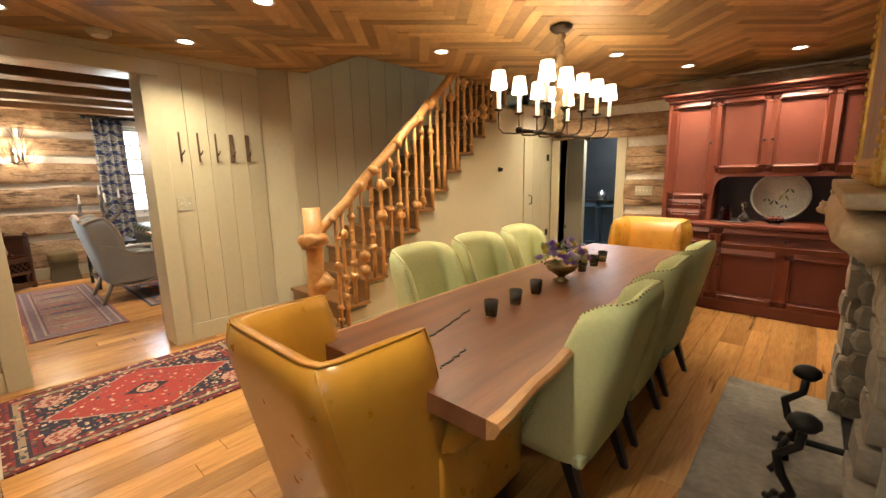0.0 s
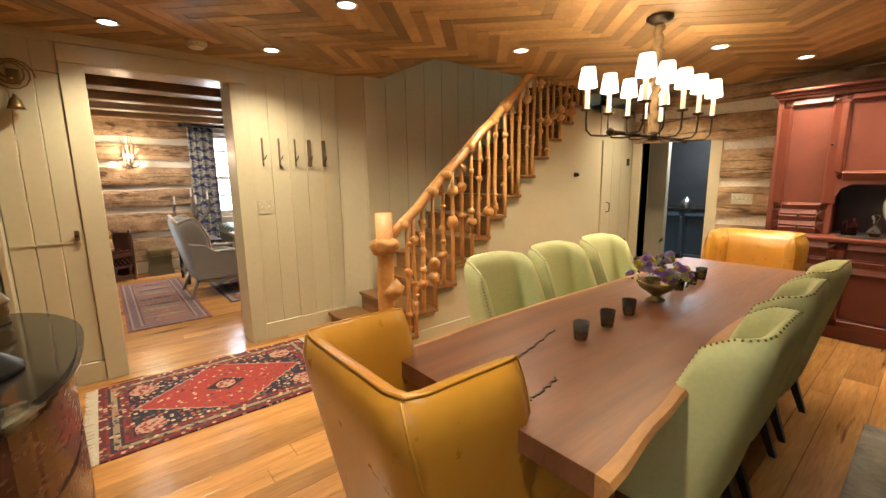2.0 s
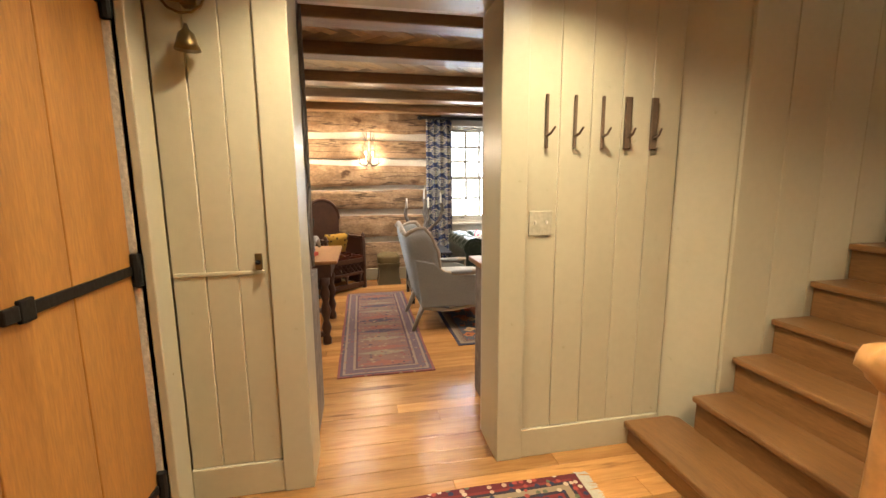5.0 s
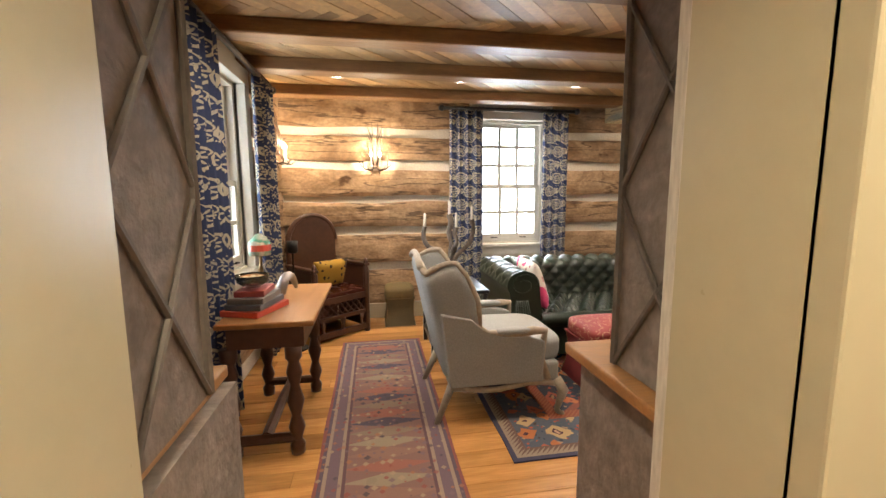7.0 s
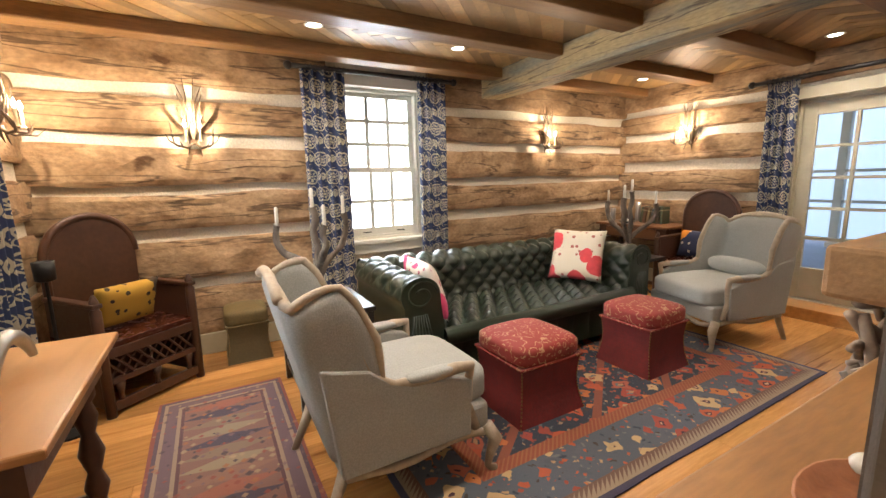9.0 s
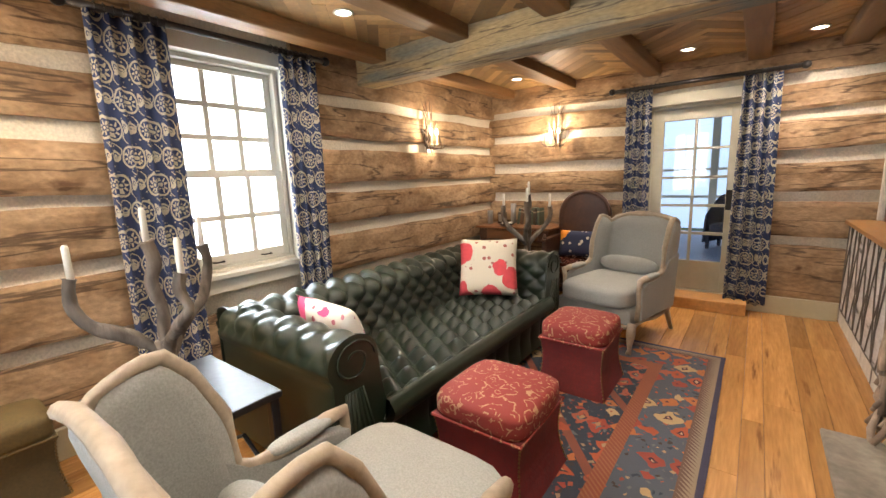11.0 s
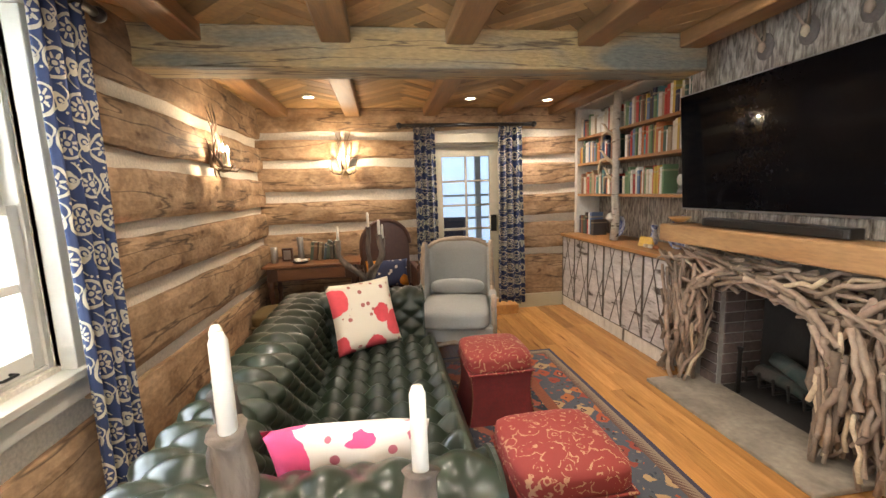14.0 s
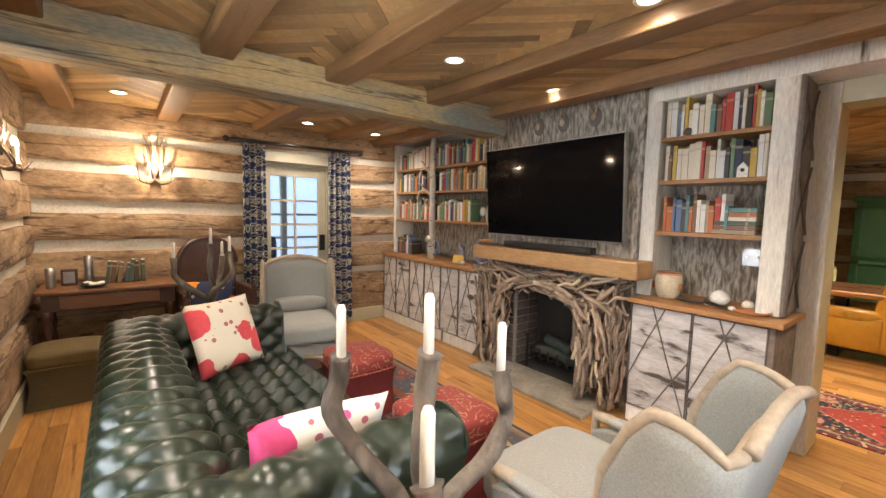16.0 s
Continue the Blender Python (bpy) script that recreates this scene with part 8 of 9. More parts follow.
# passage panels
M_BARKP = material("wrinkled_bark", (0.26, 0.215, 0.185), 0.8, second=(0.15, 0.12, 0.10), scale=9, stretch=(1.6, 1, 1.6), fine=22, bump=0.7, contrast=0.6)
for y, s in ((1.05, 1), (OP[0] - 0.03, -1)):
    pn = thing("passage_panel", "bark-clad passage panel with twig lattice", "panel", kind="structure")
    p, q = sorted((y, y + s * 0.014))
    part("sheet", boxm(UFX, -4.203, p, q, 0.925, 2.32), M_BARKP, pn)
    p2, q2 = sorted((y - s * 0.01, y + s * 0.03))
    part("lower_sheet", boxm(CF - 0.004, -4.203, p2, q2, 0.0, 0.884), M_BARKP, pn)
    e0, e1 = UFX + 0.012, -4.215
    for z0 in (0.93, 1.39, 1.85):
        for a, b in (((e0, z0), (e1, z0 + 0.45)), ((e1, z0), (e0, z0 + 0.45))):
            part("twig_strip", tube(bmesh.new(), [(a[0], y - s * 0.006, a[1]), ((a[0] + b[0]) / 2, y - s * 0.008, (a[1] + b[1]) / 2), (b[0], y - s * 0.006, b[1])], 0.007, 6, 0.3), M_TWIGDARK, pn)
    for a in (e0, e1):
        part("twig_strip", tube(bmesh.new(), [(a, y - s * 0.006, 0.93), (a + 0.004, y - s * 0.007, 1.6), (a, y - s * 0.006, 2.31)], 0.010, 6, 0.3), M_TWIGDARK, pn)
# south end of this wall: base cabinet, counter and bookcase beside the passage
cabinet(SY + 0.01, OP[0] - 0.085, 2, "bark-clad base cabinet with twig strips beside the doorway")
counter(SY + 0.01, OP[0] - 0.05)
post(UFX, -4.21, OP[0] - 0.19, OP[0] - 0.092, 0.921, 2.319)
post(UFX - 0.012, UFX - 0.001, OP[0] - 0.10, OP[0] - 0.025, 0.925, 2.319, "whitewashed plank edge of the passage")
tagged(part("door_stop", boxm(-4.202, -3.985, OP[1] + 0.0005, OP[1] + 0.029, 0, 2.2), M_WHITEWASH), "worn painted jamb board in the opening", "jamb", kind="structure")
tagged(part("door_stop", boxm(-4.202, -3.985, OP[0] - 0.029, OP[0] - 0.0005, 0, 2.2), M_CREAM), "painted jamb board in the opening", "jamb", kind="structure")

tagged(part("passage_post", boxm(-4.232, -4.203, OP[1] + 0.0005, 1.064, 0, 2.318, bevel=0.006), M_WHITEWASH), "weathered whitewashed post beside the passage", "post", kind="structure")

# chimney breast, television, mantel
BX = -4.58
breast = thing("chimney_breast", "bark-clad chimney breast above the mantel", "chimney breast", kind="structure")
part("cladding", boxm(BX, BACK, ys1 + 0.051, yn0 - 0.021, 1.0, CEIL_L - 0.005), M_BARKD, breast, "rough grey bark sheet")
for i, y in enumerate((2.18, 2.30, 3.28, 3.40)):
    part("bark_strip", boxm(BX - 0.012, BX, y - 0.055, y + 0.055, 1.19, CEIL_L - 0.02, bevel=0.005), M_BARKD, breast)
bm = boxm(BX, BACK, ys1 + 0.051, 2.26, 0, 1.0)
box(bm, BX, BACK, 3.10, yn0 - 0.021, 0, 1.0)
box(bm, BX, BACK, 2.26, 3.10, 0.86, 1.0)
part("core", bm, M_JOINT, breast, "pale mortar between firebricks")
part("firebox_back", boxm(-4.235, BACK, 2.26, 3.10, 0, 0.86), M_SOOT, breast)
part("firebox_floor", boxm(BX, -4.235, 2.2605, 3.0995, 0.0, 0.02), M_SOOT, breast)
for row in range(11):
    for y0, y1 in ((2.12, 2.255), (3.105, 3.25)):
        part("brick", boxm(BX - 0.014, BX + 0.03, y0 + 0.003, y1 - 0.003, 0.03 + 0.077 * row, 0.097 + 0.077 * row, bevel=0.004, seg=1), M_BRICK, breast)
    for y0, y1 in ((2.252, 2.268), (3.092, 3.108)):
        for a in (BX + 0.035, BX + 0.20):
            part("brick", boxm(a, a + 0.155, y0, y1, 0.03 + 0.077 * row, 0.097 + 0.077 * row, bevel=0.003, seg=1), M_BRICK, breast)
for i in range(11):
    part("brick", boxm(BX - 0.014, BX + 0.03, 2.13 + 0.10 * i, 2.222 + 0.10 * i, 0.885, 0.965, bevel=0.004, seg=1), M_BRICK, breast)
hs = part("hearth_slab", boxm(-5.0, BX + 0.03, 2.05, 3.30, 0.001, 0.03, bevel=0.008), M_SLATE)
tagged(hs, "worn sandstone hearth slab before the twig fireplace", "hearth", kind="structure")
gr = thing("fire_grate", "black iron grate with logs in the firebox", "grate", (-4.42, 2.68, 0.03))
for k in range(6):
    part("bar", tube(bmesh.new(), [(-0.10, -0.25 + 0.1 * k, 0.20), (-0.09, -0.25 + 0.1 * k, 0.10), (0.12, -0.25 + 0.1 * k, 0.10)], 0.010, 6), M_IRON, gr)
for s in (-0.28, 0.28):
    part("fire_dog", tube(bmesh.new(), [(-0.12, s, 0.0), (-0.12, s, 0.30), (-0.12, s, 0.33)], [0.018, 0.014, 0.022], 8), M_IRON, gr, smooth=True)
    part("foot", tube(bmesh.new(), [(-0.12, s, 0.10), (0.12, s, 0.10), (0.12, s, 0.0)], 0.012, 6), M_IRON, gr)
M_ASHLOG = material("ashen_log", (0.06, 0.052, 0.045), 0.9, second=(0.02, 0.04, 0.035), scale=7, bump=0.5, contrast=0.7)
for p, q in (((-0.04, -0.24, 0.16), (0.0, 0.24, 0.17)), ((0.06, -0.2, 0.17), (0.04, 0.26, 0.16)), ((-0.05, -0.16, 0.25), (0.06, 0.18, 0.27))):
    part("log", tube(bmesh.new(), [p, ((p[0] + q[0]) / 2, 0, (p[2] + q[2]) / 2 + 0.01), q], 0.048, 9, 0.4), M_ASHLOG, gr, "ashen half-burnt log", smooth=True)
mantel = part("mantel_beam", boxm(-4.83, BX - 0.013, 1.79, 3.45, 1.06, 1.19, bevel=0.014), material("amber_beam", (0.42, 0.25, 0.11), 0.6, second=(0.27, 0.14, 0.055), scale=2, stretch=(3, 0.6, 3), fine=24, bump=0.3, contrast=0.65))
tagged(mantel, "thick hewn oak mantel beam over the twig surround", "mantel")
for v in mantel.data.vertices:
    v.co += 0.012 * Vector((noise.noise(v.co * 3), 0, noise.noise(v.co * 3 + Vector((4, 4, 4)))))

sur = thing("twig_surround", "woven driftwood branch fireplace surround under the mantel", "fireplace surround")
rt = random.Random(33)


def inside(y, z):
    """The arched opening that the branches leave free."""
    return abs(y - 2.70) < 0.39 and z < 0.62 + 0.22 * math.sqrt(max(0, 1 - ((y - 2.70) / 0.39) ** 2))


def branch(p, q, r, sag=0.03):
    n = 5
    pts = []
    for i in range(n + 1):
        t = i / n
        c = Vector(p).lerp(Vector(q), t)
        c += Vector((rt.uniform(-0.012, 0.012), rt.uniform(-sag, sag) * 0.6, rt.uniform(-sag, sag) * 0.6))
        pts.append(c)
    part("branch", tube(bmesh.new(), pts, [r * rt.uniform(0.8, 1.15) for _ in pts], 7, 0.25, rt.random() * 9), M_TWIG if rt.random() > 0.10 else M_PALEB, sur, smooth=True)


count = 0
while count < 200:
    side = rt.choice((-1, 1))
    y = 2.69 + side * rt.uniform(0.41, 0.76)
    z0 = rt.uniform(0.02, 0.55)
    ln = rt.uniform(0.25, 0.55)
    y2 = y + rt.uniform(-0.16, 0.16)
    y2 = 2.69 + side * min(0.78, max(0.41, abs(y2 - 2.69)))
    branch((rt.uniform(-4.82, -4.63), y, z0), (rt.uniform(-4.82, -4.63), y2, min(1.0, z0 + ln)), rt.uniform(0.009, 0.0165))
    count += 1
count = 0
while count < 190:
    y = rt.uniform(1.9, 3.46)
    z = rt.uniform(0.78, 1.03)
    if inside(y, z):
        continue
    a = rt.gauss(0, 0.5) + (0.6 if y < 2.68 else -0.6) * abs(y - 2.68) * -1.2
    L = rt.uniform(0.25, 0.6)
    p = (rt.uniform(-4.83, -4.63), y - L / 2 * math.cos(a), z - L / 2 * math.sin(a))
    q = (rt.uniform(-4.83, -4.63), y + L / 2 * math.cos(a), z + L / 2 * math.sin(a))
    count += 1
    if max(p[2], q[2]) > 1.05 or min(p[1], q[1]) < 1.86 or max(p[1], q[1]) > 3.52 or inside(p[1], p[2] + 0.03) or inside(q[1], q[2] + 0.03) or inside(y, z + 0.02):
        continue
    branch(p, q, rt.uniform(0.009, 0.016))
for s in (-1, 1):
    for k in range(9):
        a0, a1 = math.pi * (0.5 + s * 0.06 * k * 0.9), math.pi * (0.5 + s * (0.06 * k * 0.9 + 0.14))
        rr_ = 0.47 + 0.03 * (k % 3)
        branch((-4.82, 2.68 + rr_ * math.cos(a0), 0.58 + rr_ * 0.72 * math.sin(a0)), (-4.80, 2.68 + rr_ * math.cos(a1), 0.58 + rr_ * 0.72 * math.sin(a1)), 0.018, 0.01)

tv = thing("television", "large black flat television above the mantel, off", "television", (-4.70, 2.70, 1.69), 0)
M_SCREEN = material("tv_screen", (0.004, 0.004, 0.005), 0.05, bump=0, rough_var=0.01)
M_SCREEN.node_tree.nodes["Principled BSDF"].inputs["Specular IOR Level"].default_value = 0.08
part("screen", boxm(-0.004, 0.0, -0.705, 0.705, -0.395, 0.40), M_SCREEN, tv, "glossy black screen")
part("bezel", boxm(0.0005, 0.045, -0.715, 0.715, -0.41, 0.41, bevel=0.006), M_PEWTER, tv, "thin silver bezel")
part("wall_bracket", boxm(0.046, 0.10, -0.2, 0.2, -0.2, 0.2), M_IRON, tv)
tv.matrix_world = pose(-4.70, 2.70, 1.70, 0, -4, 0)
bar = thing("soundbar", "black soundbar lying on the mantel", "soundbar", (-4.71, 2.66, 1.194))
part("body", boxm(-0.045, 0.045, -0.46, 0.46, 0, 0.055, bevel=0.01), M_LEG, bar)
part("grille", boxm(-0.048, -0.044, -0.43, 0.43, 0.008, 0.047), M_IRON, bar)
for y in (2.28, 2.58, 2.84):
    tr = thing("antler_trophy", "small roe antler trophy on a carved plaque", "trophy", (BX - 0.003, y + 0.04, 2.28), 0, "antler trophies")
    bm = lathe(bmesh.new(), [(0.055, 0), (0.06, 0.01), (0.045, 0.02), (0.01, 0.022)], 14, scale=(1.3, 0.95))
    for v in bm.verts:
        v.co = Vector((-v.co.z, v.co.y, v.co.x + 0.008 * noise.noise(v.co * 40)))
    part("plaque", bm, M_TWIGDARK, tr)
    part("skull", ball(bmesh.new(), (-0.035, 0, 0.0), 0.026, (0.8, 0.8, 1.3), 10, 0.2), M_PALEB if y == 2.58 else M_TWIG, tr, smooth=True)
    for s in (-1, 1):
        part("antler", tube(bmesh.new(), [(-0.03, s * 0.012, 0.03), (-0.05, s * 0.03, 0.08), (-0.06, s * 0.04, 0.13)], [0.008, 0.007, 0.002], 6), M_TWIG, tr, smooth=True)
        part("tine", tube(bmesh.new(), [(-0.05, s * 0.03, 0.08), (-0.07, s * 0.055, 0.11)], [0.005, 0.001], 6), M_TWIG, tr)


# ---- books ----
def book_material(name, colours):
    k = Net(name, 0.55)
    info = k.t.nodes.new("ShaderNodeObjectInfo")
    c = k.palette(info.outputs["Random"], colours)
    z = k.xyz()[2]
    line = k.op("MULTIPLY", k.less(k.op("ABSOLUTE", k.op("SUBTRACT", z, 0.8)), 0.035), 0.5)
    line2 = k.op("MULTIPLY", k.less(k.op("ABSOLUTE", k.op("SUBTRACT", z, 0.45)), 0.16), 0.0)
    c = k.mix(k.op("ADD", line, line2), c, (0.45, 0.38, 0.24))
    return k.done(c, wear=0.15, bump=0.1, bump_scale=120)


M_BOOK = book_material("book_covers", [(0.62, 0.56, 0.45), (0.70, 0.68, 0.62), (0.05, 0.09, 0.06), (0.42, 0.05, 0.035), (0.66, 0.60, 0.48), (0.06, 0.05, 0.045), (0.10, 0.16, 0.28), (0.62, 0.58, 0.50), (0.42, 0.13, 0.035), (0.50, 0.34, 0.06), (0.12, 0.20, 0.10), (0.20, 0.10, 0.06), (0.60, 0.60, 0.58), (0.09, 0.22, 0.22), (0.33, 0.24, 0.15), (0.03, 0.035, 0.07)])
M_OLDBOOK = book_material("old_book_covers", [(0.05, 0.035, 0.02), (0.06, 0.08, 0.05), (0.12, 0.06, 0.03), (0.03, 0.03, 0.03), (0.18, 0.12, 0.06), (0.05, 0.07, 0.08)])
M_PAGES = material("book_pages", (0.62, 0.55, 0.40), 0.8, scale=40, bump=0.1)
BOOK_MESH = {}


def book_mesh(mat):
    """A unit book: spine towards -x, thickness along y, height along z."""
    if mat.name not in BOOK_MESH:
        bm = boxm(0, 1, 0, 0.10, 0, 1)
        box(bm, 0, 1, 0.90, 1, 0, 1)
        box(bm, -0.03, 0.06, 0.0, 1, 0, 1, bevel=0.02, seg=1)
        box(bm, 0.07, 0.96, 0.101, 0.899, 0.025, 0.975)
        for f in bm.faces:
            f.material_index = 1 if all(0.065 < v.co.x < 0.97 and 0.1005 < v.co.y < 0.8995 and 0.02 < v.co.z < 0.98 for v in f.verts) else 0
        bmesh.ops.recalc_face_normals(bm, faces=bm.faces[:])
        me = bpy.data.meshes.new("book")
        bm.to_mesh(me)
        bm.free()
        me.materials.append(mat)
        me.materials.append(M_PAGES)
        BOOK_MESH[mat.name] = me
    return BOOK_MESH[mat.name]


rk = random.Random(77)


def book(x, y, z, d, t, h, lean=0.0, mat=M_BOOK, group="books on the shelves", turn=0, label="cloth or paper bound book standing on the shelf"):
    ob = new("book", book_mesh(mat))
    ob.matrix_world = pose(x, y, z, lean, 0, turn) @ Matrix.Diagonal((d, t, h, 1))
    return tagged(ob, label, "book", group)


def shelf_of_books(y0, y1, z, hmax, gap_end=0.0):
    y = y0
    while y < y1 - gap_end:
        t = rk.uniform(0.016, 0.042)
        if y + t > y1 - gap_end:
            break
        h = min(hmax, rk.uniform(0.17, 0.265))
        d = rk.uniform(0.13, 0.17)
        book(UFX + 0.03 + rk.uniform(0, 0.02), y, z + 0.001, d, t, h)
        y += t + 0.0015
    return y


for a, b in ((1.20, ys1 - 0.07), (yn0 + 0.045, YB - 0.06), (YB + 0.06, yn1 - 0.065)):
    shelf_of_books(a, b, 2.06, 0.27)
    shelf_of_books(a, b, 1.76, 0.265)
ye = shelf_of_books(ys1 - 0.50, ys1 - 0.07, 1.40, 0.30)
for i in range(6):
    book(UFX + 0.03 + 0.004 * i, ys0 + 0.49 - 0.006 * i, 1.4015 + 0.028 * i, 0.16, 0.026, 0.24 - 0.006 * i, 90, label="book lying in a pile on the shelf")
shelf_of_books(yn0 + 0.36, YB - 0.07, 1.40, 0.30)
shelf_of_books(yn0 + 0.05, yn0 + 0.16, 1.40, 0.26)
shelf_of_books(YB + 0.07, yn1 - 0.07, 1.40, 0.28)
shelf_of_books(yn1 - 0.42, yn1 - 0.07, 0.92, 0.28)

# things on the shelves and counters
M_TERRA = material("terracotta", (0.42, 0.17, 0.07), 0.7, second=(0.33, 0.12, 0.05), scale=10, bump=0.1)
M_CREAMC = material("cream_glaze", (0.62, 0.52, 0.36), 0.4, scale=10, bump=0.05)
head = part("face_jug", lathe(bmesh.new(), [(0.055, 0), (0.07, 0.02), (0.085, 0.08), (0.088, 0.14), (0.075, 0.18), (0.072, 0.185), (0.06, 0.175)], 24), M_CREAMC, smooth=True)
tagged(head, "cream and terracotta pottery jug shaped as a head", "pottery").location = (-4.50, 1.72, 0.921)
rim_ = thing("jug_crown", "terracotta glazed rim band on the pottery jug", "pottery", (-4.50, 1.72, 0.921))
part("band", lathe(bmesh.new(), [(0.077, 0.155), (0.079, 0.18), (0.073, 0.188), (0.07, 0.18)], 24), M_TERRA, rim_, smooth=True)
part("ear", ball(bmesh.new(), (-0.02, 0.09, 0.09), 0.022, (1, 0.6, 1.2), 10), M_TERRA, rim_, smooth=True)
part("ear", ball(bmesh.new(), (-0.02, -0.09, 0.09), 0.022, (1, 0.6, 1.2), 10), M_TERRA, rim_, smooth=True)
for i, (y, r, m, lab) in enumerate(((1.40, 0.058, M_CHINA, "round white shell ball on the counter"), (1.24, 0.035, M_CHINA, "small white shell on the counter"), (1.17, 0.028, M_CREAMC, "small cream pebble on the counter"))):
    tagged(part("shell", ball(bmesh.new(), (0, 0, r * 0.9), r, (1, 1, 0.9), 16, 0.08, i), m, smooth=True), lab, "ornament").location = (-4.48, y, 0.921)
for y, a in ((1.53, 20), (1.38, -10)):
    pp = thing("clay_pipe", "dark carved pipe with a white bowl on the counter", "ornament", (-4.58, y, 0.921), a, "pipes on the counter")
    part("stem", tube(bmesh.new(), [(0, -0.08, 0.012), (0.01, 0.0, 0.014), (0, 0.08, 0.03)], [0.007, 0.01, 0.016], 8), M_LEG, pp, smooth=True)
    part("bowl", ball(bmesh.new(), (0, -0.09, 0.018), 0.018, (1, 1.3, 0.9), 10), M_CHINA, pp, smooth=True)
tagged(part("wooden_tray", lathe(bmesh.new(), [(0.07, 0), (0.085, 0.02), (0.08, 0.021), (0.06, 0.006)], 20, scale=(0.8, 1.3)), M_TERRA, smooth=True), "red wooden tray on the counter", "tray").location = (-4.57, 1.20, 0.921)
switch_plate((-4.232, 1.30, 1.24), 180, 0.12, 0.115, 2, M_PEWTER, "steel socket plate on the bark cladding")
M_BLUEW = material("blue_white_china", (0.55, 0.57, 0.62), 0.2, second=(0.06, 0.09, 0.28), scale=14, distort=1.5, contrast=0.75, bump=0.02)
for y, r, lab in ((3.74, 0.15, "large blue and white china plate standing on the counter"), (4.68, 0.12, "blue and white china plate standing on the counter")):
    pl = part("display_plate", lathe(bmesh.new(), [(r, 0.02), (r * 0.97, 0.026), (r * 0.62, 0.01), (0.01, 0.008), (0.01, 0.002), (r * 0.62, 0.002)], 32), M_BLUEW, smooth=True)
    tagged(pl, lab, "plate", "display plates").matrix_world = pose(-4.40, y, 0.921 + r * 0.985, 0, -76, 0)
tagged(part("vase", lathe(bmesh.new(), [(0.03, 0), (0.045, 0.04), (0.03, 0.09), (0.02, 0.13), (0.035, 0.18), (0.03, 0.18), (0.016, 0.13)], 18), M_BLUEW, smooth=True), "small blue and white flared vase", "vase").location = (-4.38, 4.14, 0.921)
yb = thing("yellow_card", "yellow folded card standing on the counter", "card", (-4.56, 4.02, 0.921))
part("front_leaf", boxm(-0.002, 0.0, -0.09, 0.09, 0, 0.085), material("yellow_paper", (0.62, 0.42, 0.06), 0.7, second=(0.55, 0.36, 0.12), scale=20, bump=0.05), yb).matrix_local = pose(0, 0, 0, 0, 14, 0)
part("back_leaf", boxm(0.04, 0.042, -0.09, 0.09, 0, 0.085), bpy.data.materials["yellow_paper"], yb).matrix_local = pose(0, 0, 0, 0, -14, 0)
for i, y in enumerate((3.90, 3.83, 3.96)):
    tagged(part("pebble", ball(bmesh.new(), (0, 0, 0.018), 0.024, (1, 1.3, 0.75), 10, 0.3, i), (M_CHINA, M_TERRA, M_CREAMC)[i], smooth=True), "small pebble ornament on the counter", "ornament", "pebbles").location = (-4.58, y, 0.921)
bowl = part("wooden_bowl", lathe(bmesh.new(), [(0.03, 0), (0.06, 0.02), (0.08, 0.04), (0.075, 0.042), (0.03, 0.012)], 18), M_PINE, smooth=True)
tagged(bowl, "shallow wooden bowl on the mantel end", "bowl").location = (-4.70, 3.40, 1.196)
clock = thing("shelf_clock", "small round silver clock on the shelf", "clock", (-4.42, 3.75, 1.401))
part("stand", lathe(bmesh.new(), [(0.035, 0), (0.03, 0.03), (0.012, 0.05), (0.012, 0.08)], 14), M_PEWTER, clock, smooth=True)
part("dial", lathe(bmesh.new(), [(0.045, 0), (0.048, 0.012), (0.04, 0.014), (0.002, 0.013)], 20), M_CHINA, clock).matrix_local = pose(0, 0, 0.115, 0, -90, 0)
pf = thing("small_frame", "small gilt picture frame among the books", "picture frame", (-4.47, 3.98, 2.062))
part("frame", boxm(0, 0.015, -0.075, 0.075, 0, 0.19, bevel=0.006), M_GOLD, pf)
part("picture", boxm(-0.003, 0.0, -0.05, 0.05, 0.025, 0.165), M_CREAMC, pf)
bh = thing("bird_house", "little painted bird house ornament on the shelf", "ornament", (-4.50, 1.32, 1.761))
part("body", prism(bmesh.new(), [(-0.03, 0), (0.03, 0), (0.03, 0.06), (0, 0.095), (-0.03, 0.06)], -0.02, 0.02, axis="x"), M_CHINA, bh)
part("hole", lathe(bmesh.new(), [(0.012, 0), (0.012, 0.003), (0.002, 0.003)], 12), M_LEG, bh).matrix_local = pose(-0.02, 0, 0.045, 0, -90, 0)
tagged(part("ornament_ball", ball(bmesh.new(), (0, 0, 0.028), 0.03, (1.1, 1.1, 0.9), 12, 0.3), M_TWIGDARK, smooth=True), "brown pine cone ornament on the shelf", "ornament").location = (-4.50, 1.66, 2.061)

# ---- desk and dark chair by the north wall ----
M_OAKD = material("dark_oak", (0.085, 0.035, 0.018), 0.4, second=(0.045, 0.018, 0.010), scale=3, fine=30, bump=0.15)
M_OAKM = material("brown_oak", (0.20, 0.085, 0.035), 0.35, second=(0.12, 0.05, 0.02), scale=2, stretch=(0.7, 4, 4), fine=24, bump=0.08)


def turned_leg(h, r=0.03):
    return [(r * 0.9, 0), (r, 0.05), (r * 0.6, 0.08), (r * 1.1, h * 0.25), (r * 0.6, h * 0.36), (r * 1.15, h * 0.5), (r * 0.6, h * 0.64), (r * 1.05, h * 0.76), (r * 0.7, h * 0.86), (r * 1.1, h * 0.9), (r * 1.1, h)]


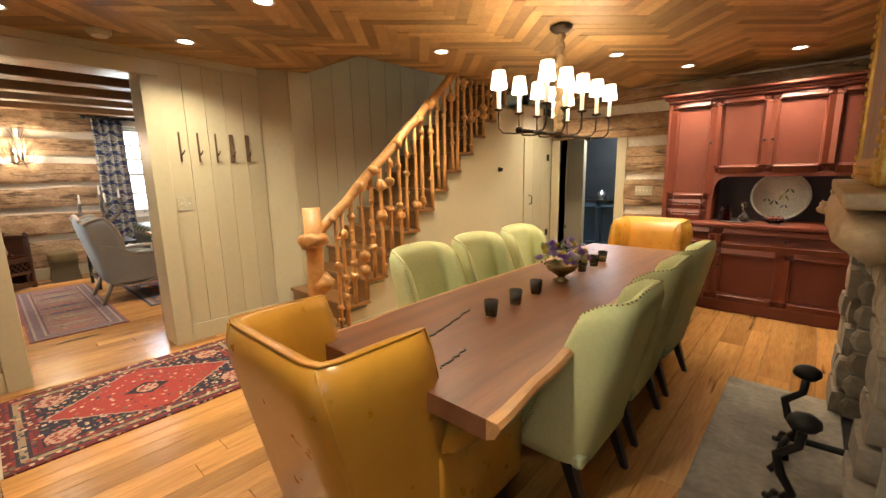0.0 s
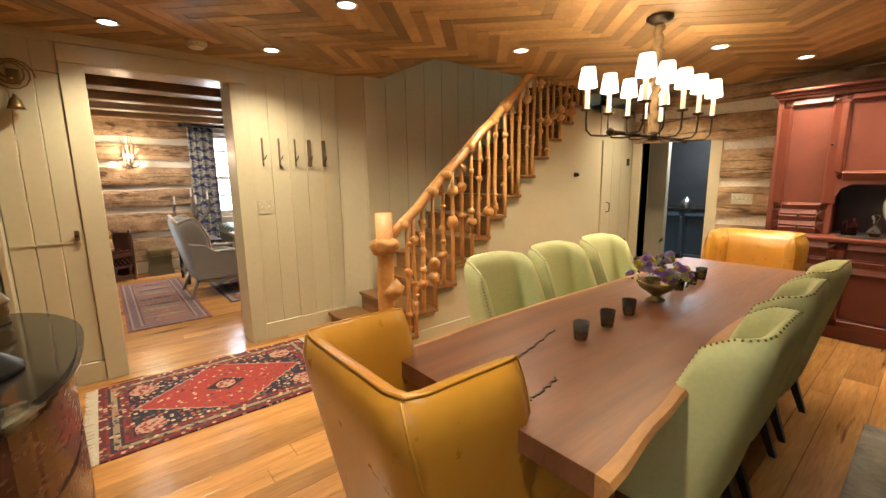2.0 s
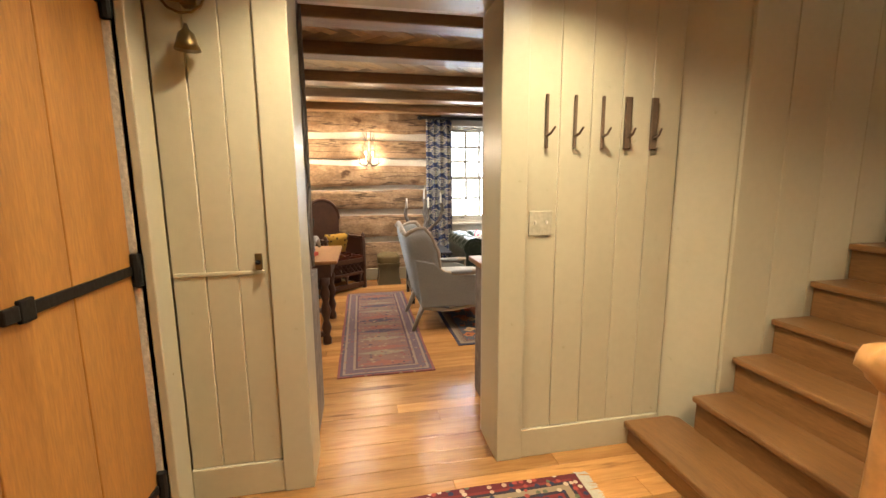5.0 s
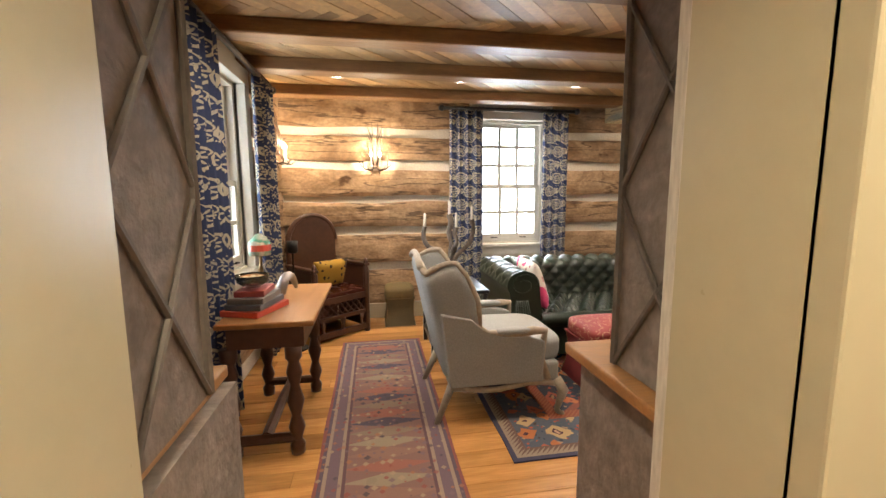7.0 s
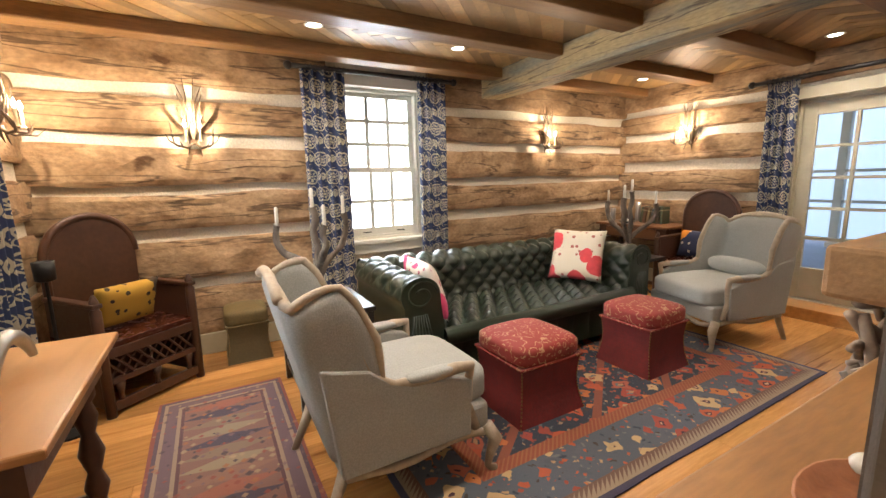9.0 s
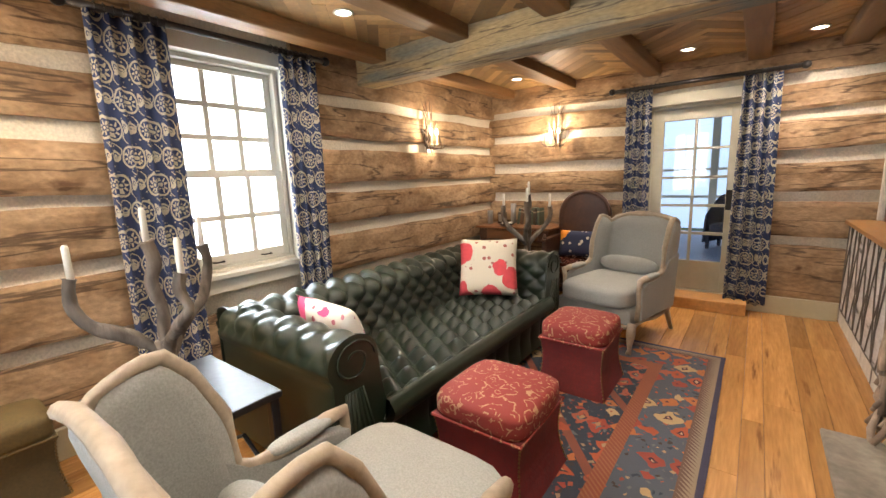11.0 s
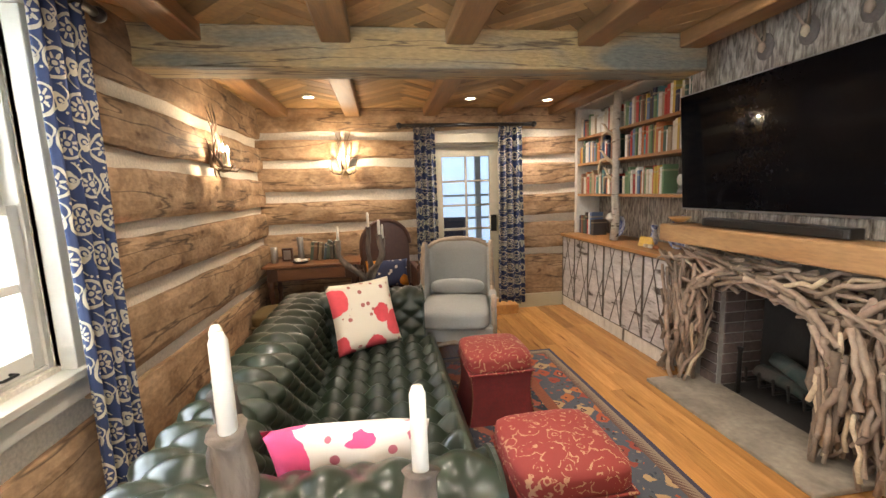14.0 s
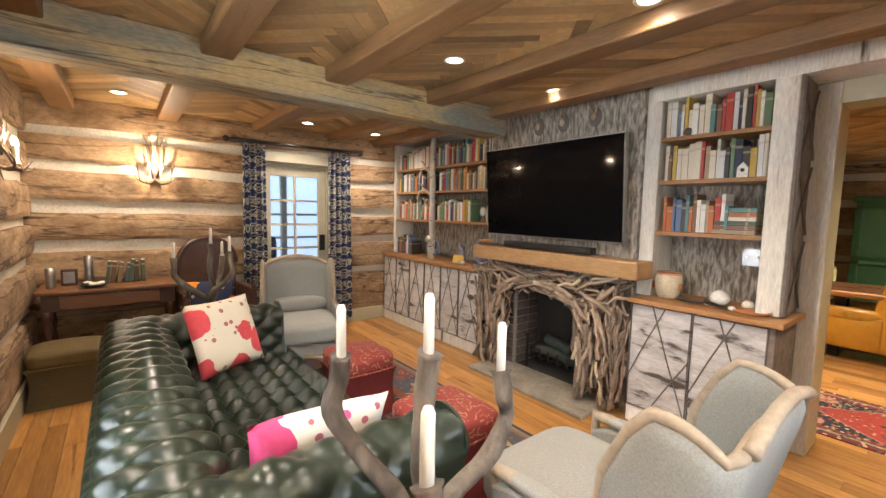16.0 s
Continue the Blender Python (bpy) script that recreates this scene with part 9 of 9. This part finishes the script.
desk = thing("writing_desk", "antique brown oak side table with drawer and turned legs", "desk")
part("tabletop", boxm(-8.17, -7.18, 4.92, 5.42, 0.76, 0.79, bevel=0.008), M_OAKM, desk)
part("apron", boxm(-8.13, -7.22, 4.96, 5.38, 0.62, 0.759), M_OAKD, desk)
part("drawer", boxm(-8.02, -7.34, 4.945, 4.96, 0.635, 0.75, bevel=0.004), M_OAKM, desk)
for x in (-8.10, -7.25):
    for y in (4.99, 5.35):
        part("leg", lathe(bmesh.new(), turned_leg(0.62, 0.032), 12, (x, y, 0)), M_OAKD, desk, smooth=True)
    part("stretcher", boxm(x - 0.02, x + 0.02, 4.99, 5.35, 0.09, 0.13, bevel=0.004), M_OAKD, desk)
part("stretcher", boxm(-8.10, -7.25, 4.97, 5.01, 0.09, 0.13, bevel=0.004), M_OAKD, desk)
xx = -7.70
for i in range(7):
    t = rk.uniform(0.024, 0.04)
    book(xx, 5.20, 0.791, rk.uniform(0.13, 0.16), t, rk.uniform(0.17, 0.21), 0 if i > 4 else 8, M_OLDBOOK, "old books on the desk", 90, "old leather bound book on the desk")
    xx += t + 0.012
for x, y, h, r, lab in ((-8.08, 5.14, 0.17, 0.035, "pewter tumbler on the desk"), (-7.84, 5.32, 0.25, 0.035, "tall pewter vase on the desk")):
    tagged(part("tumbler", lathe(bmesh.new(), [(r * 0.9, 0), (r, 0.02), (r * 0.92, h * 0.5), (r, h), (r * 0.9, h), (r * 0.8, 0.02)], 18), M_PEWTER, smooth=True), lab, "vessel").location = (x, y, 0.791)
bxd = thing("photo_box", "small dark box frame on the desk", "box", (-7.97, 5.26, 0.791))
part("body", boxm(-0.055, 0.055, -0.03, 0.03, 0, 0.14, bevel=0.006), M_OAKD, bxd)
part("inlay", boxm(-0.038, 0.038, -0.033, -0.03, 0.02, 0.12), M_PEWTER, bxd)
sd = thing("shell_dish", "dark dish of white shells on the desk", "dish", (-7.80, 5.05, 0.791))
part("dish", lathe(bmesh.new(), [(0.06, 0), (0.10, 0.025), (0.095, 0.027), (0.05, 0.008)], 20), M_LEG, sd, smooth=True)
for k in range(9):
    part("shell", ball(bmesh.new(), (0.055 * math.cos(k * 2.4), 0.055 * math.sin(k * 1.9), 0.032), 0.022, (1, 1, 0.7), 8, 0.3, k), M_CHINA, sd, smooth=True)


def arch_chair(label, w=0.62):
    """A heavy carved oak armchair with a round-arched back, open to +y."""
    ob = thing("carved_chair", label, "armchair", group="carved oak chairs")
    outline = [(-w * 0.42, 0.0), (w * 0.42, 0.0), (w * 0.42, 0.92)] + [(w * 0.42 * math.cos(a), 0.92 + w * 0.42 * math.sin(a)) for a in [math.pi * k / 14 for k in range(1, 14)]] + [(-w * 0.42, 0.92)]
    part("back_panel", prism(bmesh.new(), outline, -0.02, 0.015, axis="y"), M_OAKD, ob)
    hoop = [(x * 1.03, 0.0, z if z < 0.94 else 0.92 + (z - 0.92) * 1.03) for x, z in outline[1:]]
    part("back_hoop", tube(bmesh.new(), hoop, 0.026, 8), M_OAKD, ob, "moulded arched rim", smooth=True)
    part("seat", boxm(-w / 2, w / 2, 0.015, 0.52, 0.42, 0.46, bevel=0.008), M_MAHOG, ob, "worn reddish seat board")
    for s in (-1, 1):
        x = s * (w / 2 - 0.02)
        part("side_panel", boxm(x - 0.018, x + 0.018, 0.016, 0.50, 0.05, 0.68, bevel=0.006), M_OAKD, ob)
        part("arm_cap", boxm(x - 0.03, x + 0.03, 0.016, 0.54, 0.681, 0.71, bevel=0.008), M_OAKD, ob)
        part("front_post", lathe(bmesh.new(), [(0.028, 0), (0.03, 0.66), (0.018, 0.68), (0.026, 0.72), (0.008, 0.76)], 10, (x, 0.51, 0)), M_OAKD, ob, smooth=True)
    part("bottom_rail", boxm(-w / 2 + 0.03, w / 2 - 0.03, 0.49, 0.525, 0.03, 0.09, bevel=0.004), M_OAKD, ob)
    part("top_rail", boxm(-w / 2 + 0.03, w / 2 - 0.03, 0.49, 0.525, 0.36, 0.42, bevel=0.004), M_OAKD, ob)
    part("mid_rail", boxm(-w / 2 + 0.03, w / 2 - 0.03, 0.49, 0.525, 0.20, 0.235, bevel=0.004), M_OAKD, ob)
    for i in range(9):
        for a in (1, -1):
            x = -w / 2 + 0.05 + (w - 0.1) * i / 8
            x2 = max(-w / 2 + 0.03, min(w / 2 - 0.03, x + a * 0.1))
            part("lattice_bar", tube(bmesh.new(), [(x, 0.505 + 0.004 * a, 0.235), (x2, 0.505 + 0.004 * a, 0.36)], 0.008, 5), M_OAKD, ob)
    for i in range(3):
        x = -w / 2 + 0.09 + (w - 0.18) * i / 2
        part("arcade_post", lathe(bmesh.new(), [(0.02, 0.09), (0.013, 0.12), (0.02, 0.15), (0.03, 0.20)], 8, (x, 0.507, 0)), M_OAKD, ob, smooth=True)
    return ob


c1 = arch_chair("dark carved oak armchair with arched back in the corner")
c1.matrix_world = pose(-8.00, -0.22, 0, 0, 0, -52)
c2 = copy_thing(c1, pose(-6.90, 5.24, 0, 0, 0, 184))
c2["label"] = "dark carved oak armchair with arched back by the desk"
pillow((-7.76, -0.04, 0.62), (70, 0, -50), 0.40, 0.30, 0.12, M_LEOP, "yellow and black spotted cushion on the carved chair")
pillow((-6.90, 5.08, 0.62), (74, 0, 4), 0.46, 0.30, 0.12, M_IKAT, "orange and navy ikat cushion on the carved chair")

# ---- table under the south window ----
gt = thing("gateleg_table", "antique oak table with turned legs under the window", "table")
part("tabletop", boxm(-6.63, -5.68, -0.38, 0.10, 0.72, 0.75, bevel=0.008), material("worn_oak_top", (0.36, 0.175, 0.065), 0.3, second=(0.24, 0.105, 0.035), scale=2, stretch=(0.7, 4, 4), fine=7, bump=0, contrast=0.6, grain=0.0, rough_var=0.02), gt)
part("apron", boxm(-6.55, -5.73, -0.34, 0.04, 0.60, 0.719), M_OAKD, gt)
for x in (-6.48, -5.75):
    for y in (-0.34, -0.02):
        part("leg", lathe(bmesh.new(), turned_leg(0.60, 0.04), 12, (x, y, 0)), M_OAKD, gt, smooth=True)
    part("stretcher", tube(bmesh.new(), [(x, -0.34, 0.09), (x, -0.02, 0.09)], 0.028, 8), M_OAKD, gt)
part("stretcher", tube(bmesh.new(), [(-6.48, -0.18, 0.10), (-6.1, -0.18, 0.11), (-5.75, -0.18, 0.10)], 0.030, 8), M_OAKD, gt)
M_COVER = [material("jacket_%d" % i, c, 0.4, scale=8, bump=0.03, grain=0.1) for i, c in enumerate(((0.55, 0.07, 0.035), (0.10, 0.11, 0.13), (0.18, 0.16, 0.15), (0.28, 0.05, 0.05)))]
for i, (m_, s) in enumerate(zip((0, 1, 2, 3), (1.0, 0.9, 0.86, 0.7))):
    b = part("book", boxm(-0.11 * s, 0.11 * s, -0.15 * s, 0.15 * s, 0, 0.032, bevel=0.004), M_COVER[m_])
    tagged(b, ("large red book at the bottom of the pile", "dark grey book in the pile", "grey book in the pile", "small red book on top of the pile")[i], "book", "books piled on the window table").matrix_world = pose(-5.93, -0.24, 0.7515 + 0.033 * i, 0, 0, 70 + 6 * i)
gb = thing("glass_bowl", "clear glass bowl of shells on the books", "bowl", (-5.93, -0.25, 0.885))
part("bowl", lathe(bmesh.new(), [(0.04, 0), (0.08, 0.03), (0.09, 0.07), (0.085, 0.07), (0.07, 0.03), (0.02, 0.01)], 20), M_GLASS, gb, smooth=True)
for k in range(6):
    part("shell", ball(bmesh.new(), (0.04 * math.cos(k * 1.1), 0.04 * math.sin(k * 1.1), 0.045), 0.02, (1, 1, 0.8), 8, 0.3, k), M_CREAMC, gb, smooth=True)
horn = part("horn", tube(bmesh.new(), [(-6.30 + 0.09 * math.cos(a), -0.17 + 0.02 * a, 0.775 + 0.10 * math.sin(a)) for a in [math.pi * k / 9 for k in range(10)]], [0.030, 0.032, 0.032, 0.03, 0.029, 0.027, 0.025, 0.022, 0.018, 0.013], 10), M_PEWTER, smooth=True)
tagged(horn, "curved silver-grey horn on the window table", "ornament")
tl = thing("table_lamp", "brass table lamp with a coloured glass shade", "lamp", (-6.38, -0.32, 0.751))
part("base", lathe(bmesh.new(), [(0.05, 0), (0.055, 0.012), (0.02, 0.03), (0.025, 0.07), (0.012, 0.10), (0.02, 0.14), (0.010, 0.18), (0.010, 0.25)], 18), M_BRASS, tl, smooth=True)
part("shade", lathe(bmesh.new(), [(0.065, 0.25), (0.07, 0.27), (0.07, 0.33), (0.05, 0.36), (0.02, 0.39)], 12), material("stained_glass", (0.55, 0.5, 0.4), 0.2, second=(0.05, 0.25, 0.16), scale=16, contrast=0.8, bump=0.05), tl, "coloured glass shade", smooth=True)
part("shade_band", lathe(bmesh.new(), [(0.071, 0.28), (0.0715, 0.32), (0.069, 0.32), (0.069, 0.28)], 12), M_COVER[0], tl, "red and green glass band")
stand = thing("floor_stand", "slim black iron stand with a cup beside the carved chair", "stand", (-7.35, -0.30, 0))
part("base", lathe(bmesh.new(), [(0.10, 0), (0.10, 0.012), (0.02, 0.03)], 18), M_IRON, stand)
part("pole", tube(bmesh.new(), [(0, 0, 0.02), (0, 0, 0.5), (0, 0, 0.88)], 0.009, 8), M_IRON, stand)
part("cup", lathe(bmesh.new(), [(0.025, 0.88), (0.045, 0.89), (0.048, 0.99), (0.044, 0.99), (0.04, 0.90)], 16), M_IRON, stand, smooth=True)


# ---- floors, plank by plank ----
plank_floor("floor_dining", DX - 0.25, 1.3, DS, 6.4, "wide oak floorboards with knots")
plank_floor("floor_living", WX, DX - 0.25, SY, NY, "wide oak floorboards with knots")
